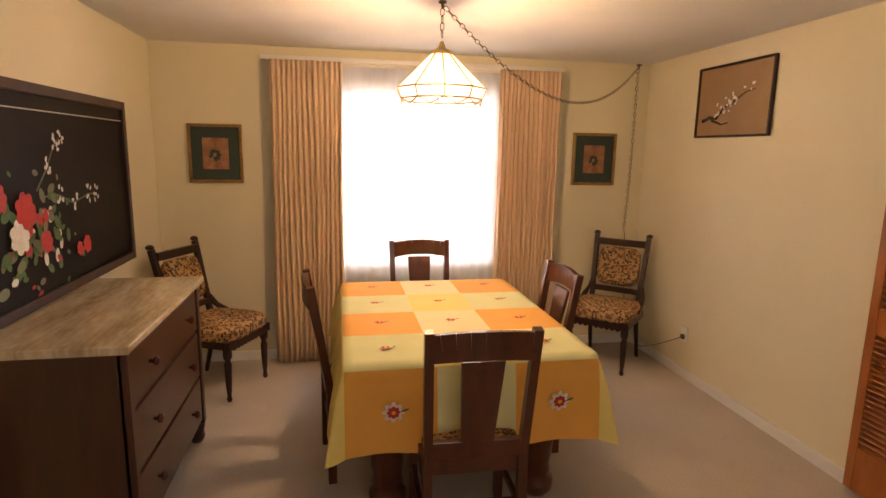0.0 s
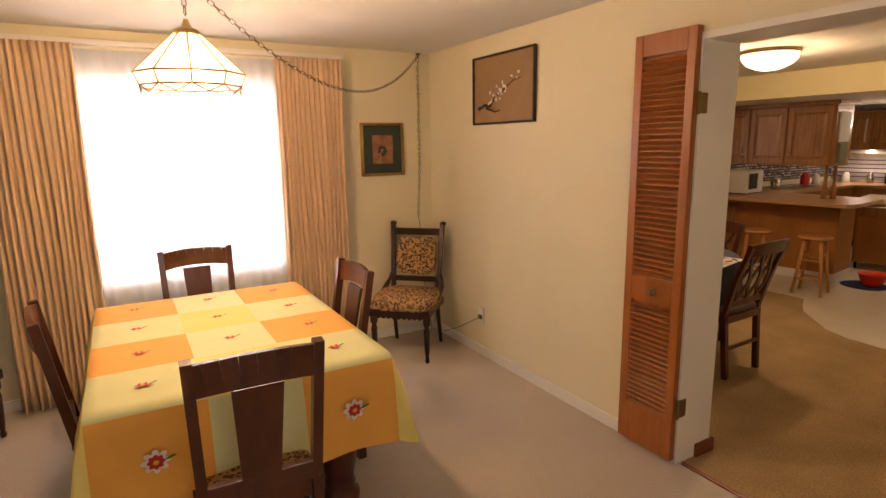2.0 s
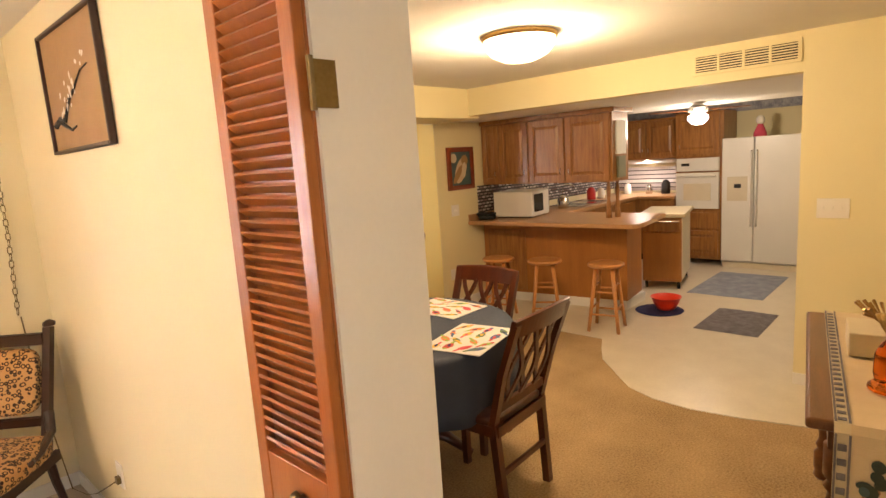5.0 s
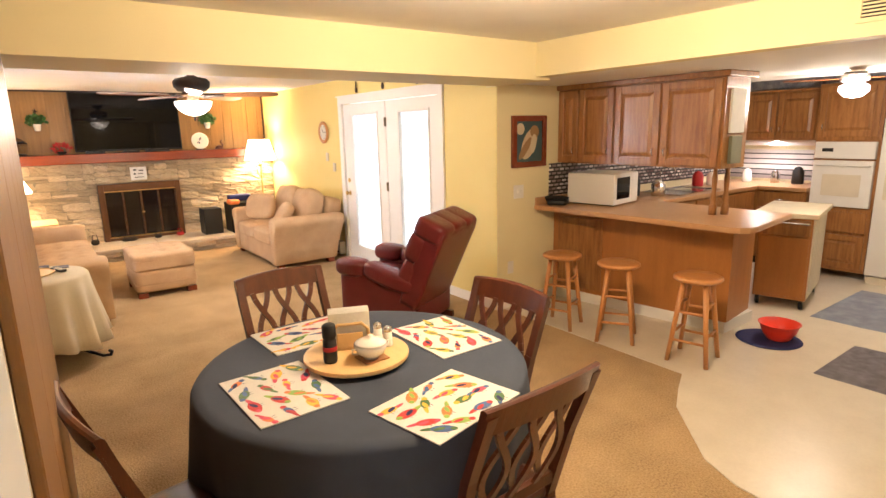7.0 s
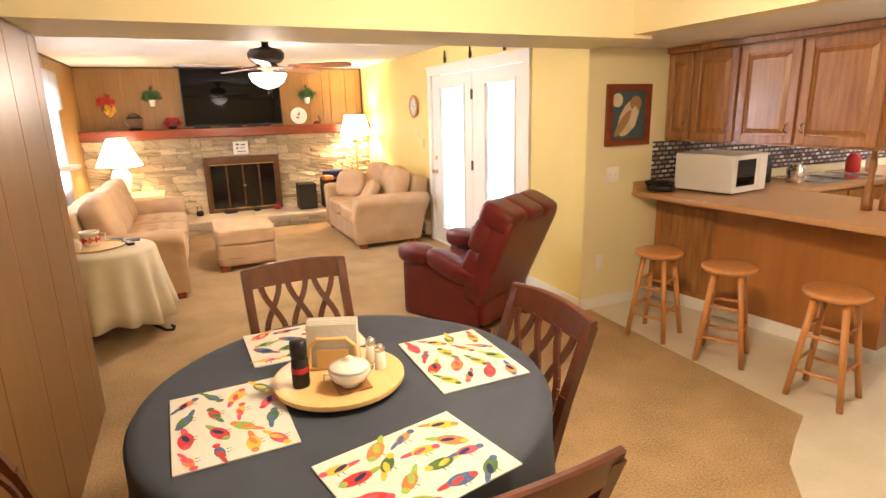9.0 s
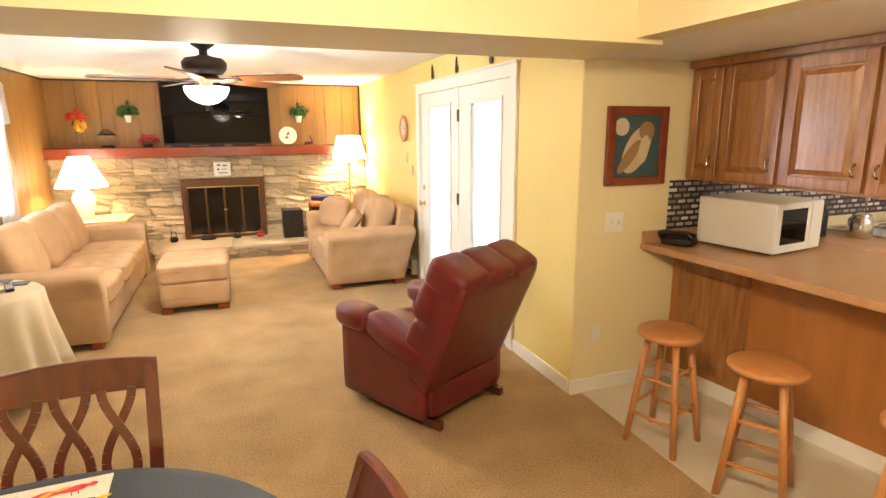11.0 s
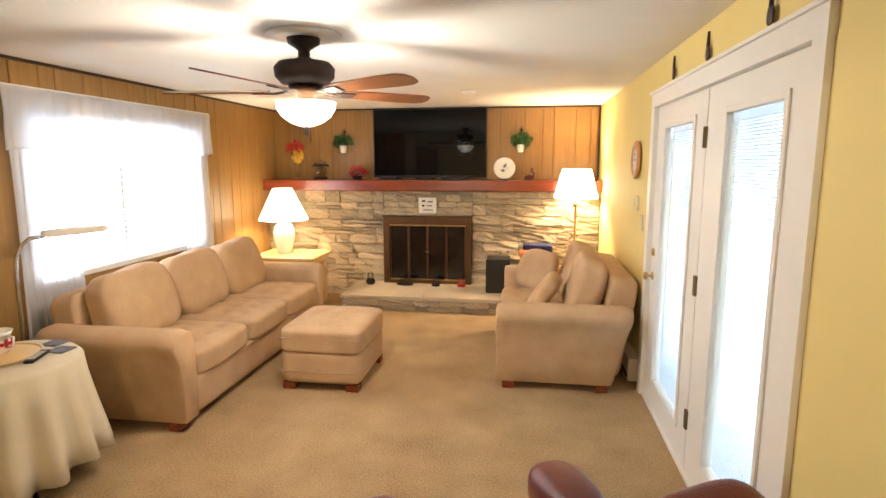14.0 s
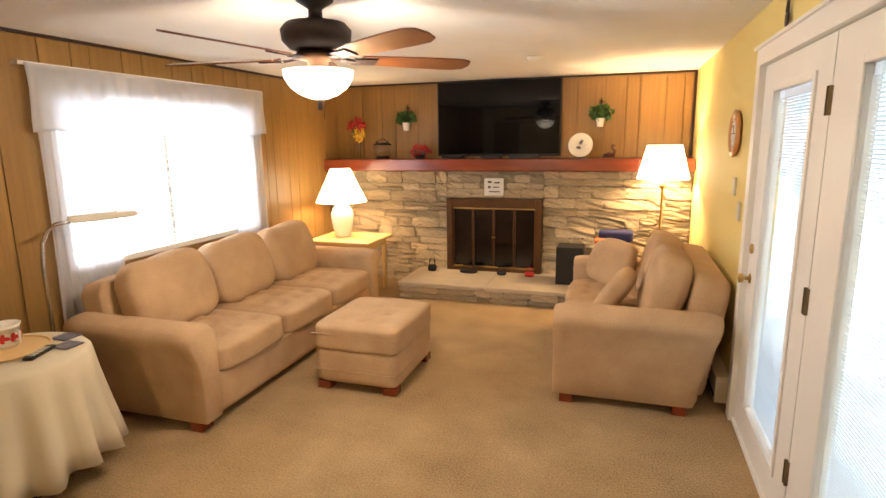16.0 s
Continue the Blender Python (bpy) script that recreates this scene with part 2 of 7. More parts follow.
M = {
    "cream_wall": mat("cream_wall", (0.76, 0.69, 0.50), (0.72, 0.65, 0.46), 0.7, scale=2, fine=160, bump=0.08),
    "yellow_wall": mat("yellow_wall", (0.76, 0.62, 0.24), (0.72, 0.58, 0.21), 0.65, scale=2, fine=160, bump=0.08),
    "nook_wall": mat("nook_wall", (0.76, 0.68, 0.42), (0.72, 0.64, 0.39), 0.65, scale=2, fine=160, bump=0.08),
    "ceiling": mat("ceiling", (0.80, 0.78, 0.74), (0.76, 0.74, 0.70), 0.9, scale=4, fine=220, bump=0.35),
    "white_paint": mat("white_paint", (0.80, 0.78, 0.74), (0.76, 0.74, 0.70), 0.4, scale=3, fine=90, bump=0.03),
    "carpet_light": mat("carpet_light", (0.62, 0.54, 0.46), (0.50, 0.43, 0.36), 0.97, scale=2.2, fine=130, bump=0.9, spec=0.1, mixf=0.6),
    "carpet_tan": mat("carpet_tan", (0.54, 0.38, 0.20), (0.27, 0.178, 0.088), 0.97, scale=2.8, fine=95, bump=1.0, spec=0.1, mixf=0.6),
    "vinyl": mat("vinyl", (0.66, 0.60, 0.48), (0.58, 0.52, 0.41), 0.32, scale=5, fine=60, bump=0.05),
    "panel_wood": varied(mat("panel_wood", (0.33, 0.182, 0.049), (0.24, 0.127, 0.034), 0.42, scale=5, fine=90, bump=0.1, stretch=(6, 6, 0.35)), 0.05),
    # darker copy of panel_wood; the nook wall's dimness is put into its colour
    "panel_wood_dimmed": varied(mat("panel_wood_dimmed", (0.20, 0.095, 0.026), (0.14, 0.064, 0.016), 0.36, scale=4, fine=80, bump=0.08, stretch=(6, 6, 0.35)), 0.05),
    "oak": mat("oak", (0.42, 0.20, 0.06), (0.20, 0.08, 0.024), 0.33, scale=7, fine=70, bump=0.1, stretch=(5, 5, 0.5), coat=0.2),
    "oak_dark": mat("oak_dark", (0.17, 0.062, 0.020), (0.085, 0.03, 0.010), 0.33, scale=7, fine=70, bump=0.08, stretch=(0.6, 5, 5), coat=0.2),
    "oak_panel": mat("oak_panel", (0.42, 0.175, 0.042), (0.32, 0.125, 0.03), 0.36, scale=4, fine=60, bump=0.06, stretch=(4, 4, 0.5)),
    "pine": mat("pine", (0.58, 0.27, 0.085), (0.46, 0.19, 0.055), 0.35, scale=6, fine=60, bump=0.06, stretch=(4, 4, 0.5), coat=0.2),
    "mahogany": mat("mahogany", (0.058, 0.014, 0.006), (0.028, 0.007, 0.0035), 0.3, scale=6, fine=60, bump=0.08, stretch=(4, 4, 0.6), coat=0.3),
    "cherry": mat("cherry", (0.105, 0.025, 0.008), (0.052, 0.012, 0.005), 0.28, scale=6, fine=60, bump=0.06, stretch=(4, 4, 0.6), coat=0.3),
    "mantel_wood": mat("mantel_wood", (0.24, 0.045, 0.014), (0.15, 0.026, 0.009), 0.25, scale=5, fine=50, bump=0.08, stretch=(0.5, 4, 4), coat=0.4),
    "louvre_wood": mat("louvre_wood", (0.40, 0.13, 0.03), (0.28, 0.08, 0.018), 0.3, scale=6, fine=60, bump=0.06, stretch=(5, 5, 0.5), coat=0.3),
    "dark_wood": mat("dark_wood", (0.038, 0.012, 0.007), (0.020, 0.007, 0.004), 0.4, scale=8, fine=60, bump=0.06),
    "leopard": spotted("leopard"),
    "sofa_cloth": mat("sofa_cloth", (0.56, 0.385, 0.225), (0.43, 0.28, 0.155), 0.95, scale=5, fine=120, bump=0.25, spec=0.15),
    "leather": mat("leather", (0.155, 0.017, 0.018), (0.095, 0.011, 0.012), 0.30, scale=7, fine=220, bump=0.25),
    "drape": striped("drape", (0.85, 0.64, 0.43), (0.62, 0.43, 0.27), 26),
    "sheer": sheer("sheer", (0.9, 0.9, 0.92), 0.7, 0.3),
    "lace": sheer("lace", (0.88, 0.89, 0.92), 0.65, 0.36),
    "slat_white": sheer("slat_white", (0.88, 0.92, 0.97), 0.65, 0.12),
    "cloth_cream": mat("cloth_cream", (0.62, 0.54, 0.38), (0.55, 0.47, 0.33), 0.85, scale=6, fine=300, bump=0.15),
    "cloth_orange": mat("cloth_orange", (0.80, 0.40, 0.08), (0.75, 0.36, 0.07), 0.85, scale=8, fine=400, bump=0.15),
    "cloth_green": mat("cloth_green", (0.68, 0.68, 0.36), (0.64, 0.64, 0.32), 0.85, scale=8, fine=400, bump=0.15),
    "cloth_yellow": mat("cloth_yellow", (0.80, 0.66, 0.22), (0.76, 0.62, 0.19), 0.85, scale=8, fine=400, bump=0.15),
    "cloth_pale": mat("cloth_pale", (0.80, 0.70, 0.40), (0.76, 0.66, 0.36), 0.85, scale=8, fine=400, bump=0.15),
    "cloth_slate": mat("cloth_slate", (0.042, 0.055, 0.086), (0.032, 0.042, 0.066), 0.8, scale=9, fine=500, bump=0.15),
    "marble": mat("marble", (0.66, 0.58, 0.45), (0.32, 0.23, 0.13), 0.16, scale=3.0, fine=20, bump=0.02, stretch=(3.2, 0.7, 1)),
    "stone": varied(mat("stone", (0.54, 0.44, 0.29), (0.36, 0.28, 0.18), 0.85, scale=7, fine=60, bump=0.6, depth=0.02), 0.30),
    "mortar": mat("mortar", (0.34, 0.29, 0.21), (0.24, 0.20, 0.14), 0.95, scale=9, fine=90, bump=0.6),
    "hearth_slab": mat("hearth_slab", (0.56, 0.47, 0.35), (0.46, 0.38, 0.27), 0.6, scale=5, fine=60, bump=0.3),
    "bronze": mat("bronze", (0.13, 0.065, 0.03), (0.09, 0.045, 0.02), 0.38, 0.7, scale=9, bump=0.04),
    "brass": mat("brass", (0.60, 0.42, 0.16), (0.5, 0.34, 0.12), 0.28, 1.0, scale=9, bump=0.04),
    "antique_brass": mat("antique_brass", (0.22, 0.17, 0.09), (0.15, 0.11, 0.05), 0.35, 0.9, scale=9, bump=0.04),
    "chrome": mat("chrome", (0.7, 0.7, 0.7), (0.6, 0.6, 0.6), 0.2, 1.0, scale=9, bump=0.02),
    "fan_metal": mat("fan_metal", (0.03, 0.018, 0.014), (0.02, 0.012, 0.01), 0.6, 0.3, scale=9, bump=0.03),
    "blade": mat("blade", (0.22, 0.075, 0.024), (0.15, 0.048, 0.016), 0.3, scale=5, fine=50, bump=0.04, stretch=(1, 6, 6), coat=0.3),
    "black": mat("black", (0.010, 0.010, 0.010), (0.006, 0.006, 0.006), 0.5, scale=9, bump=0.06),
    "screen": mat("screen", (0.004, 0.004, 0.005), (0.003, 0.003, 0.004), 0.03, scale=3, bump=0.0, spec=0.2),
    "fire_glass": mat("fire_glass", (0.010, 0.008, 0.007), (0.006, 0.005, 0.004), 0.12, scale=3, bump=0.0),
    "iron": mat("iron", (0.02, 0.018, 0.016), (0.012, 0.01, 0.01), 0.55, 0.5, scale=20, bump=0.2),
    "appliance": mat("appliance", (0.74, 0.73, 0.70), (0.70, 0.69, 0.66), 0.3, scale=4, fine=200, bump=0.03),
    "counter": mat("counter", (0.52, 0.30, 0.14), (0.44, 0.24, 0.11), 0.3, scale=20, fine=240, bump=0.02),
    "backsplash": tiled("backsplash", (0.75, 0.72, 0.68), (0.08, 0.02, 0.02), (0.02, 0.015, 0.015), 8),
    "backsplash_side": tiled("backsplash_side", (0.75, 0.72, 0.68), (0.10, 0.03, 0.03), (0.02, 0.015, 0.015), 7, (-90, 0, 0)),
    "border": mat("border", (0.50, 0.50, 0.52), (0.16, 0.17, 0.22), 0.8, scale=14, fine=60, bump=0.02),
    "ceramic": mat("ceramic", (0.80, 0.77, 0.70), (0.74, 0.71, 0.64), 0.2, scale=4, bump=0.02),
    "shade_lit": glow("shade_lit", (1.0, 0.78, 0.46), 11.0),
    "bowl_lit": glow("bowl_lit", (1.0, 0.86, 0.66), 5.0),
    "dome_lit": glow("dome_lit", (1.0, 0.84, 0.58), 6.0),
    "kitchen_lit": glow("kitchen_lit", (0.95, 0.95, 1.0), 4.0),
    "bulb_lit": glow("bulb_lit", (1.0, 0.75, 0.40), 14.0),
    "outdoors": glow("outdoors", (0.92, 0.97, 1.0), 2.6),
    "patio": patio("patio"),
    "glass": glass("glass"),
    "lamp_glass": frosted_lit("lamp_glass", (1.0, 0.93, 0.80), 0.6),
    "amber_glass": glass("amber_glass", (0.8, 0.22, 0.03), 0.05),
    "gold_frame": mat("gold_frame", (0.44, 0.27, 0.10), (0.24, 0.13, 0.04), 0.3, 0.6, scale=14, bump=0.1),
    "mat_green": mat("mat_green", (0.035, 0.055, 0.045), (0.028, 0.045, 0.038), 0.8),
    "print_rust": mat("print_rust", (0.42, 0.20, 0.09), (0.16, 0.07, 0.05), 0.7, scale=14, fine=40),
    "print_teal": mat("print_teal", (0.05, 0.10, 0.11), (0.04, 0.075, 0.085), 0.7, scale=9),
    "silk_tan": mat("silk_tan", (0.33, 0.20, 0.09), (0.27, 0.16, 0.07), 0.6, scale=6),
    "lacquer": mat("lacquer", (0.010, 0.006, 0.006), (0.006, 0.004, 0.004), 0.45, scale=6, bump=0.03, spec=0.12),
    "white_flat": mat("white_flat", (0.75, 0.72, 0.68), (0.6, 0.57, 0.52), 0.7, scale=30),
    "red": mat("red", (0.55, 0.025, 0.02), (0.38, 0.015, 0.015), 0.6, scale=30),
    "red_plastic": mat("red_plastic", (0.75, 0.05, 0.02), (0.68, 0.045, 0.018), 0.3, scale=5, bump=0.01),
    "navy": mat("navy", (0.012, 0.016, 0.10), (0.01, 0.012, 0.07), 0.8, scale=20),
    "leaf": mat("leaf", (0.06, 0.16, 0.03), (0.025, 0.08, 0.015), 0.5, scale=40),
    "blue": mat("blue", (0.06, 0.13, 0.32), (0.04, 0.08, 0.2), 0.7, scale=30),
    "pink": mat("pink", (0.62, 0.08, 0.13), (0.5, 0.05, 0.1), 0.7, scale=30),
    "lime": mat("lime", (0.36, 0.46, 0.05), (0.16, 0.36, 0.08), 0.7, scale=30),
    "sun_yellow": mat("sun_yellow", (0.75, 0.48, 0.04), (0.62, 0.36, 0.03), 0.7, scale=30),
    "orange_ink": mat("orange_ink", (0.72, 0.22, 0.05), (0.6, 0.16, 0.04), 0.7, scale=30),
    "paper": mat("paper", (0.68, 0.67, 0.63), (0.62, 0.61, 0.57), 0.8, scale=20),
    "rug_grey": mat("rug_grey", (0.24, 0.23, 0.26), (0.12, 0.11, 0.13), 0.97, scale=18, fine=260, bump=0.8),
    "rug_blue": mat("rug_blue", (0.34, 0.37, 0.44), (0.20, 0.22, 0.29), 0.97, scale=10, fine=260, bump=0.8),
    "bamboo": mat("bamboo", (0.72, 0.50, 0.22), (0.64, 0.42, 0.17), 0.4, scale=6, fine=60, bump=0.05, stretch=(6, 1, 1)),
    "heater": mat("heater", (0.66, 0.60, 0.48), (0.6, 0.54, 0.42), 0.5),
    "dull_green": mat("dull_green", (0.20, 0.20, 0.13), (0.16, 0.16, 0.10), 0.8),
    "runner": mat("runner", (0.60, 0.48, 0.32), (0.54, 0.42, 0.27), 0.9, scale=12, fine=300, bump=0.3),
}


# ---- mesh tools ----
def box(bm, x0, y0, z0, x1, y1, z1, bev=0.0, seg=2, mi=0):
    """An upright box; all its edges rounded by bev."""
    m = Matrix.Translation(((x0 + x1) / 2, (y0 + y1) / 2, (z0 + z1) / 2)) @ Matrix.Diagonal((abs(x1 - x0), abs(y1 - y0), abs(z1 - z0), 1))
    made = bmesh.ops.create_cube(bm, size=1, matrix=m)["verts"]
    faces = {f for v in made for f in v.link_faces}
    for f in faces:
        f.material_index = mi
    if bev:
        edges = list({e for v in made for e in v.link_edges})
        out = bmesh.ops.bevel(bm, geom=edges, offset=bev, segments=seg, affect="EDGES", profile=0.5)
        for f in out["faces"]:
            f.material_index = mi
    return bm


def lathe(bm, prof, cx=0, cy=0, seg=20, mi=0, m=None):
    """Turned shape from (radius, height) pairs."""
    rings = []
    for r, z in prof:
        ring = []
        for k in range(seg):
            a = 2 * math.pi * k / seg
            v = Vector((cx + r * math.cos(a), cy + r * math.sin(a), z))
            ring.append(bm.verts.new(m @ v if m else v))
        rings.append(ring)
    for a, b in zip(rings, rings[1:]):
        for k in range(seg):
            f = bm.faces.new((a[k], a[(k + 1) % seg], b[(k + 1) % seg], b[k]))
            f.material_index = mi
    for ring, flip in ((rings[0], True), (rings[-1], False)):
        f = bm.faces.new(ring[::-1] if flip else ring)
        f.material_index = mi
    return bm


def tube(bm, pts, r, seg=8, mi=0):
    """A round rod along points; r is one radius or one for each point."""
    pts = [Vector(p) for p in pts]
    rs = r if isinstance(r, (list, tuple)) else [r] * len(pts)
    rings = []
    for i, p in enumerate(pts):
        d = (pts[min(i + 1, len(pts) - 1)] - pts[max(i - 1, 0)]).normalized()
        s = d.orthogonal().normalized() if abs(d.z) > 0.9 else d.cross(Vector((0, 0, 1))).normalized()
        u = d.cross(s)
        rings.append([bm.verts.new(p + rs[i] * (math.cos(2 * math.pi * k / seg) * s + math.sin(2 * math.pi * k / seg) * u)) for k in range(seg)])
    for a, b in zip(rings, rings[1:]):
        ang = min(range(seg), key=lambda o: (a[0].co - b[o].co).length)
        for k in range(seg):
            f = bm.faces.new((a[k], a[(k + 1) % seg], b[(k + 1 + ang) % seg], b[(k + ang) % seg]))
            f.material_index = mi
    for ring in (rings[0], rings[-1]):
        bm.faces.new(ring).material_index = mi
    return bm


def bar(bm, p0, p1, w, d, side=(1, 0, 0), mi=0, taper=1.0):
    """A squared bar between two points; w along side, d across it."""
    p0, p1, s = Vector(p0), Vector(p1), Vector(side).normalized()
    ax = (p1 - p0).normalized()
    s = (s - ax * s.dot(ax)).normalized()
    u = ax.cross(s)
    vs = []
    for p, k in ((p0, 1.0), (p1, taper)):
        vs.append([bm.verts.new(p + a * w / 2 * k * s + b * d / 2 * k * u) for a, b in ((-1, -1), (1, -1), (1, 1), (-1, 1))])
    lo, hi = vs
    fs = [bm.faces.new(lo[::-1]), bm.faces.new(hi)] + [bm.faces.new((lo[k], lo[(k + 1) % 4], hi[(k + 1) % 4], hi[k])) for k in range(4)]
    for f in fs:
        f.material_index = mi
    return bm


def cushion(bm, x0, y0, z0, x1, y1, z1, n=5.0, cuts=9, dimples=(), dip=0.03, wide=0.06, wrinkle=0.0, m=None, crown=0.0):
    """A stuffed block: rounded all over, with a crowned top, buttoned dimples and soft wrinkles."""
    tmp = bmesh.new()
    bmesh.ops.create_cube(tmp, size=2)
    bmesh.ops.subdivide_edges(tmp, edges=tmp.edges[:], cuts=cuts, use_grid_fill=True)
    c = Vector(((x0 + x1) / 2, (y0 + y1) / 2, (z0 + z1) / 2))
    h = Vector(((x1 - x0) / 2, (y1 - y0) / 2, (z1 - z0) / 2))
    made = {}
    for v in tmp.verts:
        k = (abs(v.co.x) ** n + abs(v.co.y) ** n + abs(v.co.z) ** n) ** (1 / n)
        u = v.co / k
        p = Vector((c.x + h.x * u.x, c.y + h.y * u.y, c.z + h.z * u.z))
        if u.z > 0.3:
            p.z += crown * (1 - u.x ** 2) * (1 - u.y ** 2)
            for dx, dy in dimples:
                p.z -= dip * math.exp(-((p.x - dx) ** 2 + (p.y - dy) ** 2) / wide ** 2)
        if wrinkle:
            p += wrinkle * Vector((noise.noise(p * 6), noise.noise(p * 6 + Vector((9, 0, 0))), noise.noise(p * 6 + Vector((0, 9, 0)))))
        made[v] = bm.verts.new(m @ p if m else p)
    for f in tmp.faces:
        bm.faces.new([made[v] for v in f.verts])
    tmp.free()
    return bm


def ellipse(bm, x, y, z, a, b, turn=0.0, mi=0, seg=12, m=None, point=0.0):
    """A flat oval printed or stitched on cloth; point draws one end out."""
    vs = []
    for k in range(seg):
        t = 2 * math.pi * k / seg
        ex, ey = a * math.cos(t) * (1 + point * max(0, math.cos(t)) ** 3), b * math.sin(t)
        v = Vector((x + ex * math.cos(turn) - ey * math.sin(turn), y + ex * math.sin(turn) + ey * math.cos(turn), z))
        vs.append(bm.verts.new(m @ v if m else v))
    bm.faces.new(vs).material_index = mi
    return bm


def finish(name, bm, mats, parent=None, smooth=False, m=None):
    me = bpy.data.meshes.new(name)
    bmesh.ops.recalc_face_normals(bm, faces=bm.faces)
    bm.to_mesh(me)
    bm.free()
    for k in mats if isinstance(mats, (list, tuple)) else [mats]:
        me.materials.append(M[k])
    if smooth:
        for p in me.polygons:
            p.use_smooth = True
    ob = new(name, me)
    if parent:
        ob.parent = parent
    if m:
        ob.matrix_basis = m
    return ob


def thing(name, label, category, m=None, group="", kind=""):
    ob = new(name)
    if m:
        ob.matrix_basis = m
    return tagged(ob, label, category, group, kind)


def block(name, mats, *boxes, bev=0.0, parent=None, smooth=False):
    bm = bmesh.new()
    for b in boxes:
        box(bm, *b, bev=bev)
    return finish(name, bm, mats, parent, smooth)


def setting(name, mats, *boxes, label="", category=""):
    return tagged(block(name, mats, *boxes), label, category, kind="structure")


# ---- setting ----
T = 0.12
setting("floor_dining", "carpet_light", (4.5, 1.3, -0.1, 8.47, 6.9, 0.0), label="light beige cut-pile carpet in the dining room", category="floor")
setting("floor_den", "carpet_tan", (8.47, 2.8, -0.1, 12.05, 7.26, 0.0), (7.9, 7.26, -0.1, 12.05, 13.2, 0.0), label="tan cut-pile carpet through breakfast nook and den", category="floor")
bm = bmesh.new()
edge = [(12.05, 7.24), (12.03, 6.4), (12.01, 5.46), (11.80, 5.36), (11.58, 5.24), (11.36, 5.02), (11.20, 4.86), (11.11, 4.66), (11.09, 4.42), (11.13, 4.15), (11.21, 3.86), (11.40, 3.05), (16.0, 3.05), (16.0, 7.24)]
lo, hi = [bm.verts.new((x, y, -0.05)) for x, y in edge], [bm.verts.new((x, y, 0.006)) for x, y in edge]
bm.faces.new(hi)
for k in range(len(edge)):
    bm.faces.new((lo[k], lo[(k + 1) % len(edge)], hi[(k + 1) % len(edge)], hi[k]))
tagged(finish("floor_kitchen", bm, "vinyl"), "cream sheet vinyl kitchen floor with a curved edge", "floor", kind="structure")
setting("floor_base", "vinyl", (12.05, 2.8, -0.12, 16.2, 7.4, -0.055), label="plain subfloor under the kitchen vinyl", category="floor")

setting("ceiling_dining", "ceiling", (4.5, 1.3, 2.315, 8.57, 6.9, 2.42), label="white textured dining ceiling", category="ceiling")
setting("ceiling_nook", "ceiling", (8.57, 2.8, 2.225, 11.83, 6.65, 2.42), label="off-white textured nook ceiling", category="ceiling")
setting("ceiling_den", "ceiling", (7.9, 7.24, 2.255, 12.1, 13.2, 2.42), label="white textured den ceiling", category="ceiling")
setting("ceiling_kitchen", "ceiling", (11.95, 3.9, 1.985, 14.2, 7.36, 2.42), (14.2, 3.9, 2.12, 16.2, 7.36, 2.42), label="low off-white kitchen ceiling", category="ceiling")
setting("soffit_beam", "nook_wall", (8.70, 6.65, 1.965, 11.98, 7.24, 2.42), (11.83, 4.02, 1.985, 11.95, 6.65, 2.42), (11.95, 6.65, 1.986, 11.98, 7.24, 2.42), label="yellow painted dropped beam and soffit", category="beam")

# dining walls with the window opening
setting("wall_dining_window", "cream_wall", (4.5, 6.72, 0, 5.95, 6.86, 2.315), (7.2, 6.72, 0, 8.44, 6.86, 2.315), (5.95, 6.72, 0, 7.2, 6.86, 0.70), (5.95, 6.72, 2.05, 7.2, 6.86, 2.315), label="pale yellow plaster wall with a window", category="wall")
setting("wall_dining_side", "cream_wall", (4.5, 1.3, 0, 4.70, 6.72, 2.315), label="pale yellow plaster wall", category="wall")
setting("wall_dining_rear", "cream_wall", (4.70, 1.3, 0, 5.7, 1.45, 2.315), (7.2, 1.3, 0, 8.44, 1.45, 2.315), (5.7, 1.3, 0, 7.2, 1.45, 0.75), (5.7, 1.3, 2.0, 7.2, 1.45, 2.315), label="pale yellow plaster wall with a window", category="wall")
setting("wall_divider", "cream_wall", (8.44, 4.235, 0, 8.57, 7.24, 2.42), (8.44, 1.3, 0, 8.57, 2.95, 2.42), (8.44, 2.95, 2.06, 8.57, 4.235, 2.42), label="cream wall between dining room and nook", category="wall")
setting("wall_divider_nook_side", "nook_wall", (8.57, 4.235, 0, 8.685, 7.225, 2.225), (8.57, 2.95, 2.06, 8.685, 4.235, 2.225), label="wall behind the wood panelling", category="wall")
setting("door_jamb", "white_paint", (8.425, 4.205, 0, 8.686, 4.235, 2.06), (8.425, 2.95, 0, 8.70, 2.98, 2.06), (8.425, 2.98, 2.03, 8.70, 4.205, 2.06), label="white painted door jamb", category="jamb")
setting("threshold", "mantel_wood", (8.57, 4.190, 0, 8.71, 4.205, 0.07), (8.45, 2.98, 0.0, 8.475, 4.19, 0.006), label="dark wooden strip at the carpet change", category="trim")
setting("wall_nook_south", "nook_wall", (8.57, 2.8, 0, 11.83, 3.05, 2.225), label="yellow painted nook wall", category="wall")
setting("wall_thermostat", "nook_wall", (11.83, 2.8, 0, 11.95, 4.02, 2.42), label="yellow painted wall end by the kitchen", category="wall")
setting("wall_kitchen_south", "nook_wall", (11.95, 3.85, 0, 16.2, 3.985, 2.42), label="yellow painted kitchen wall", category="wall")
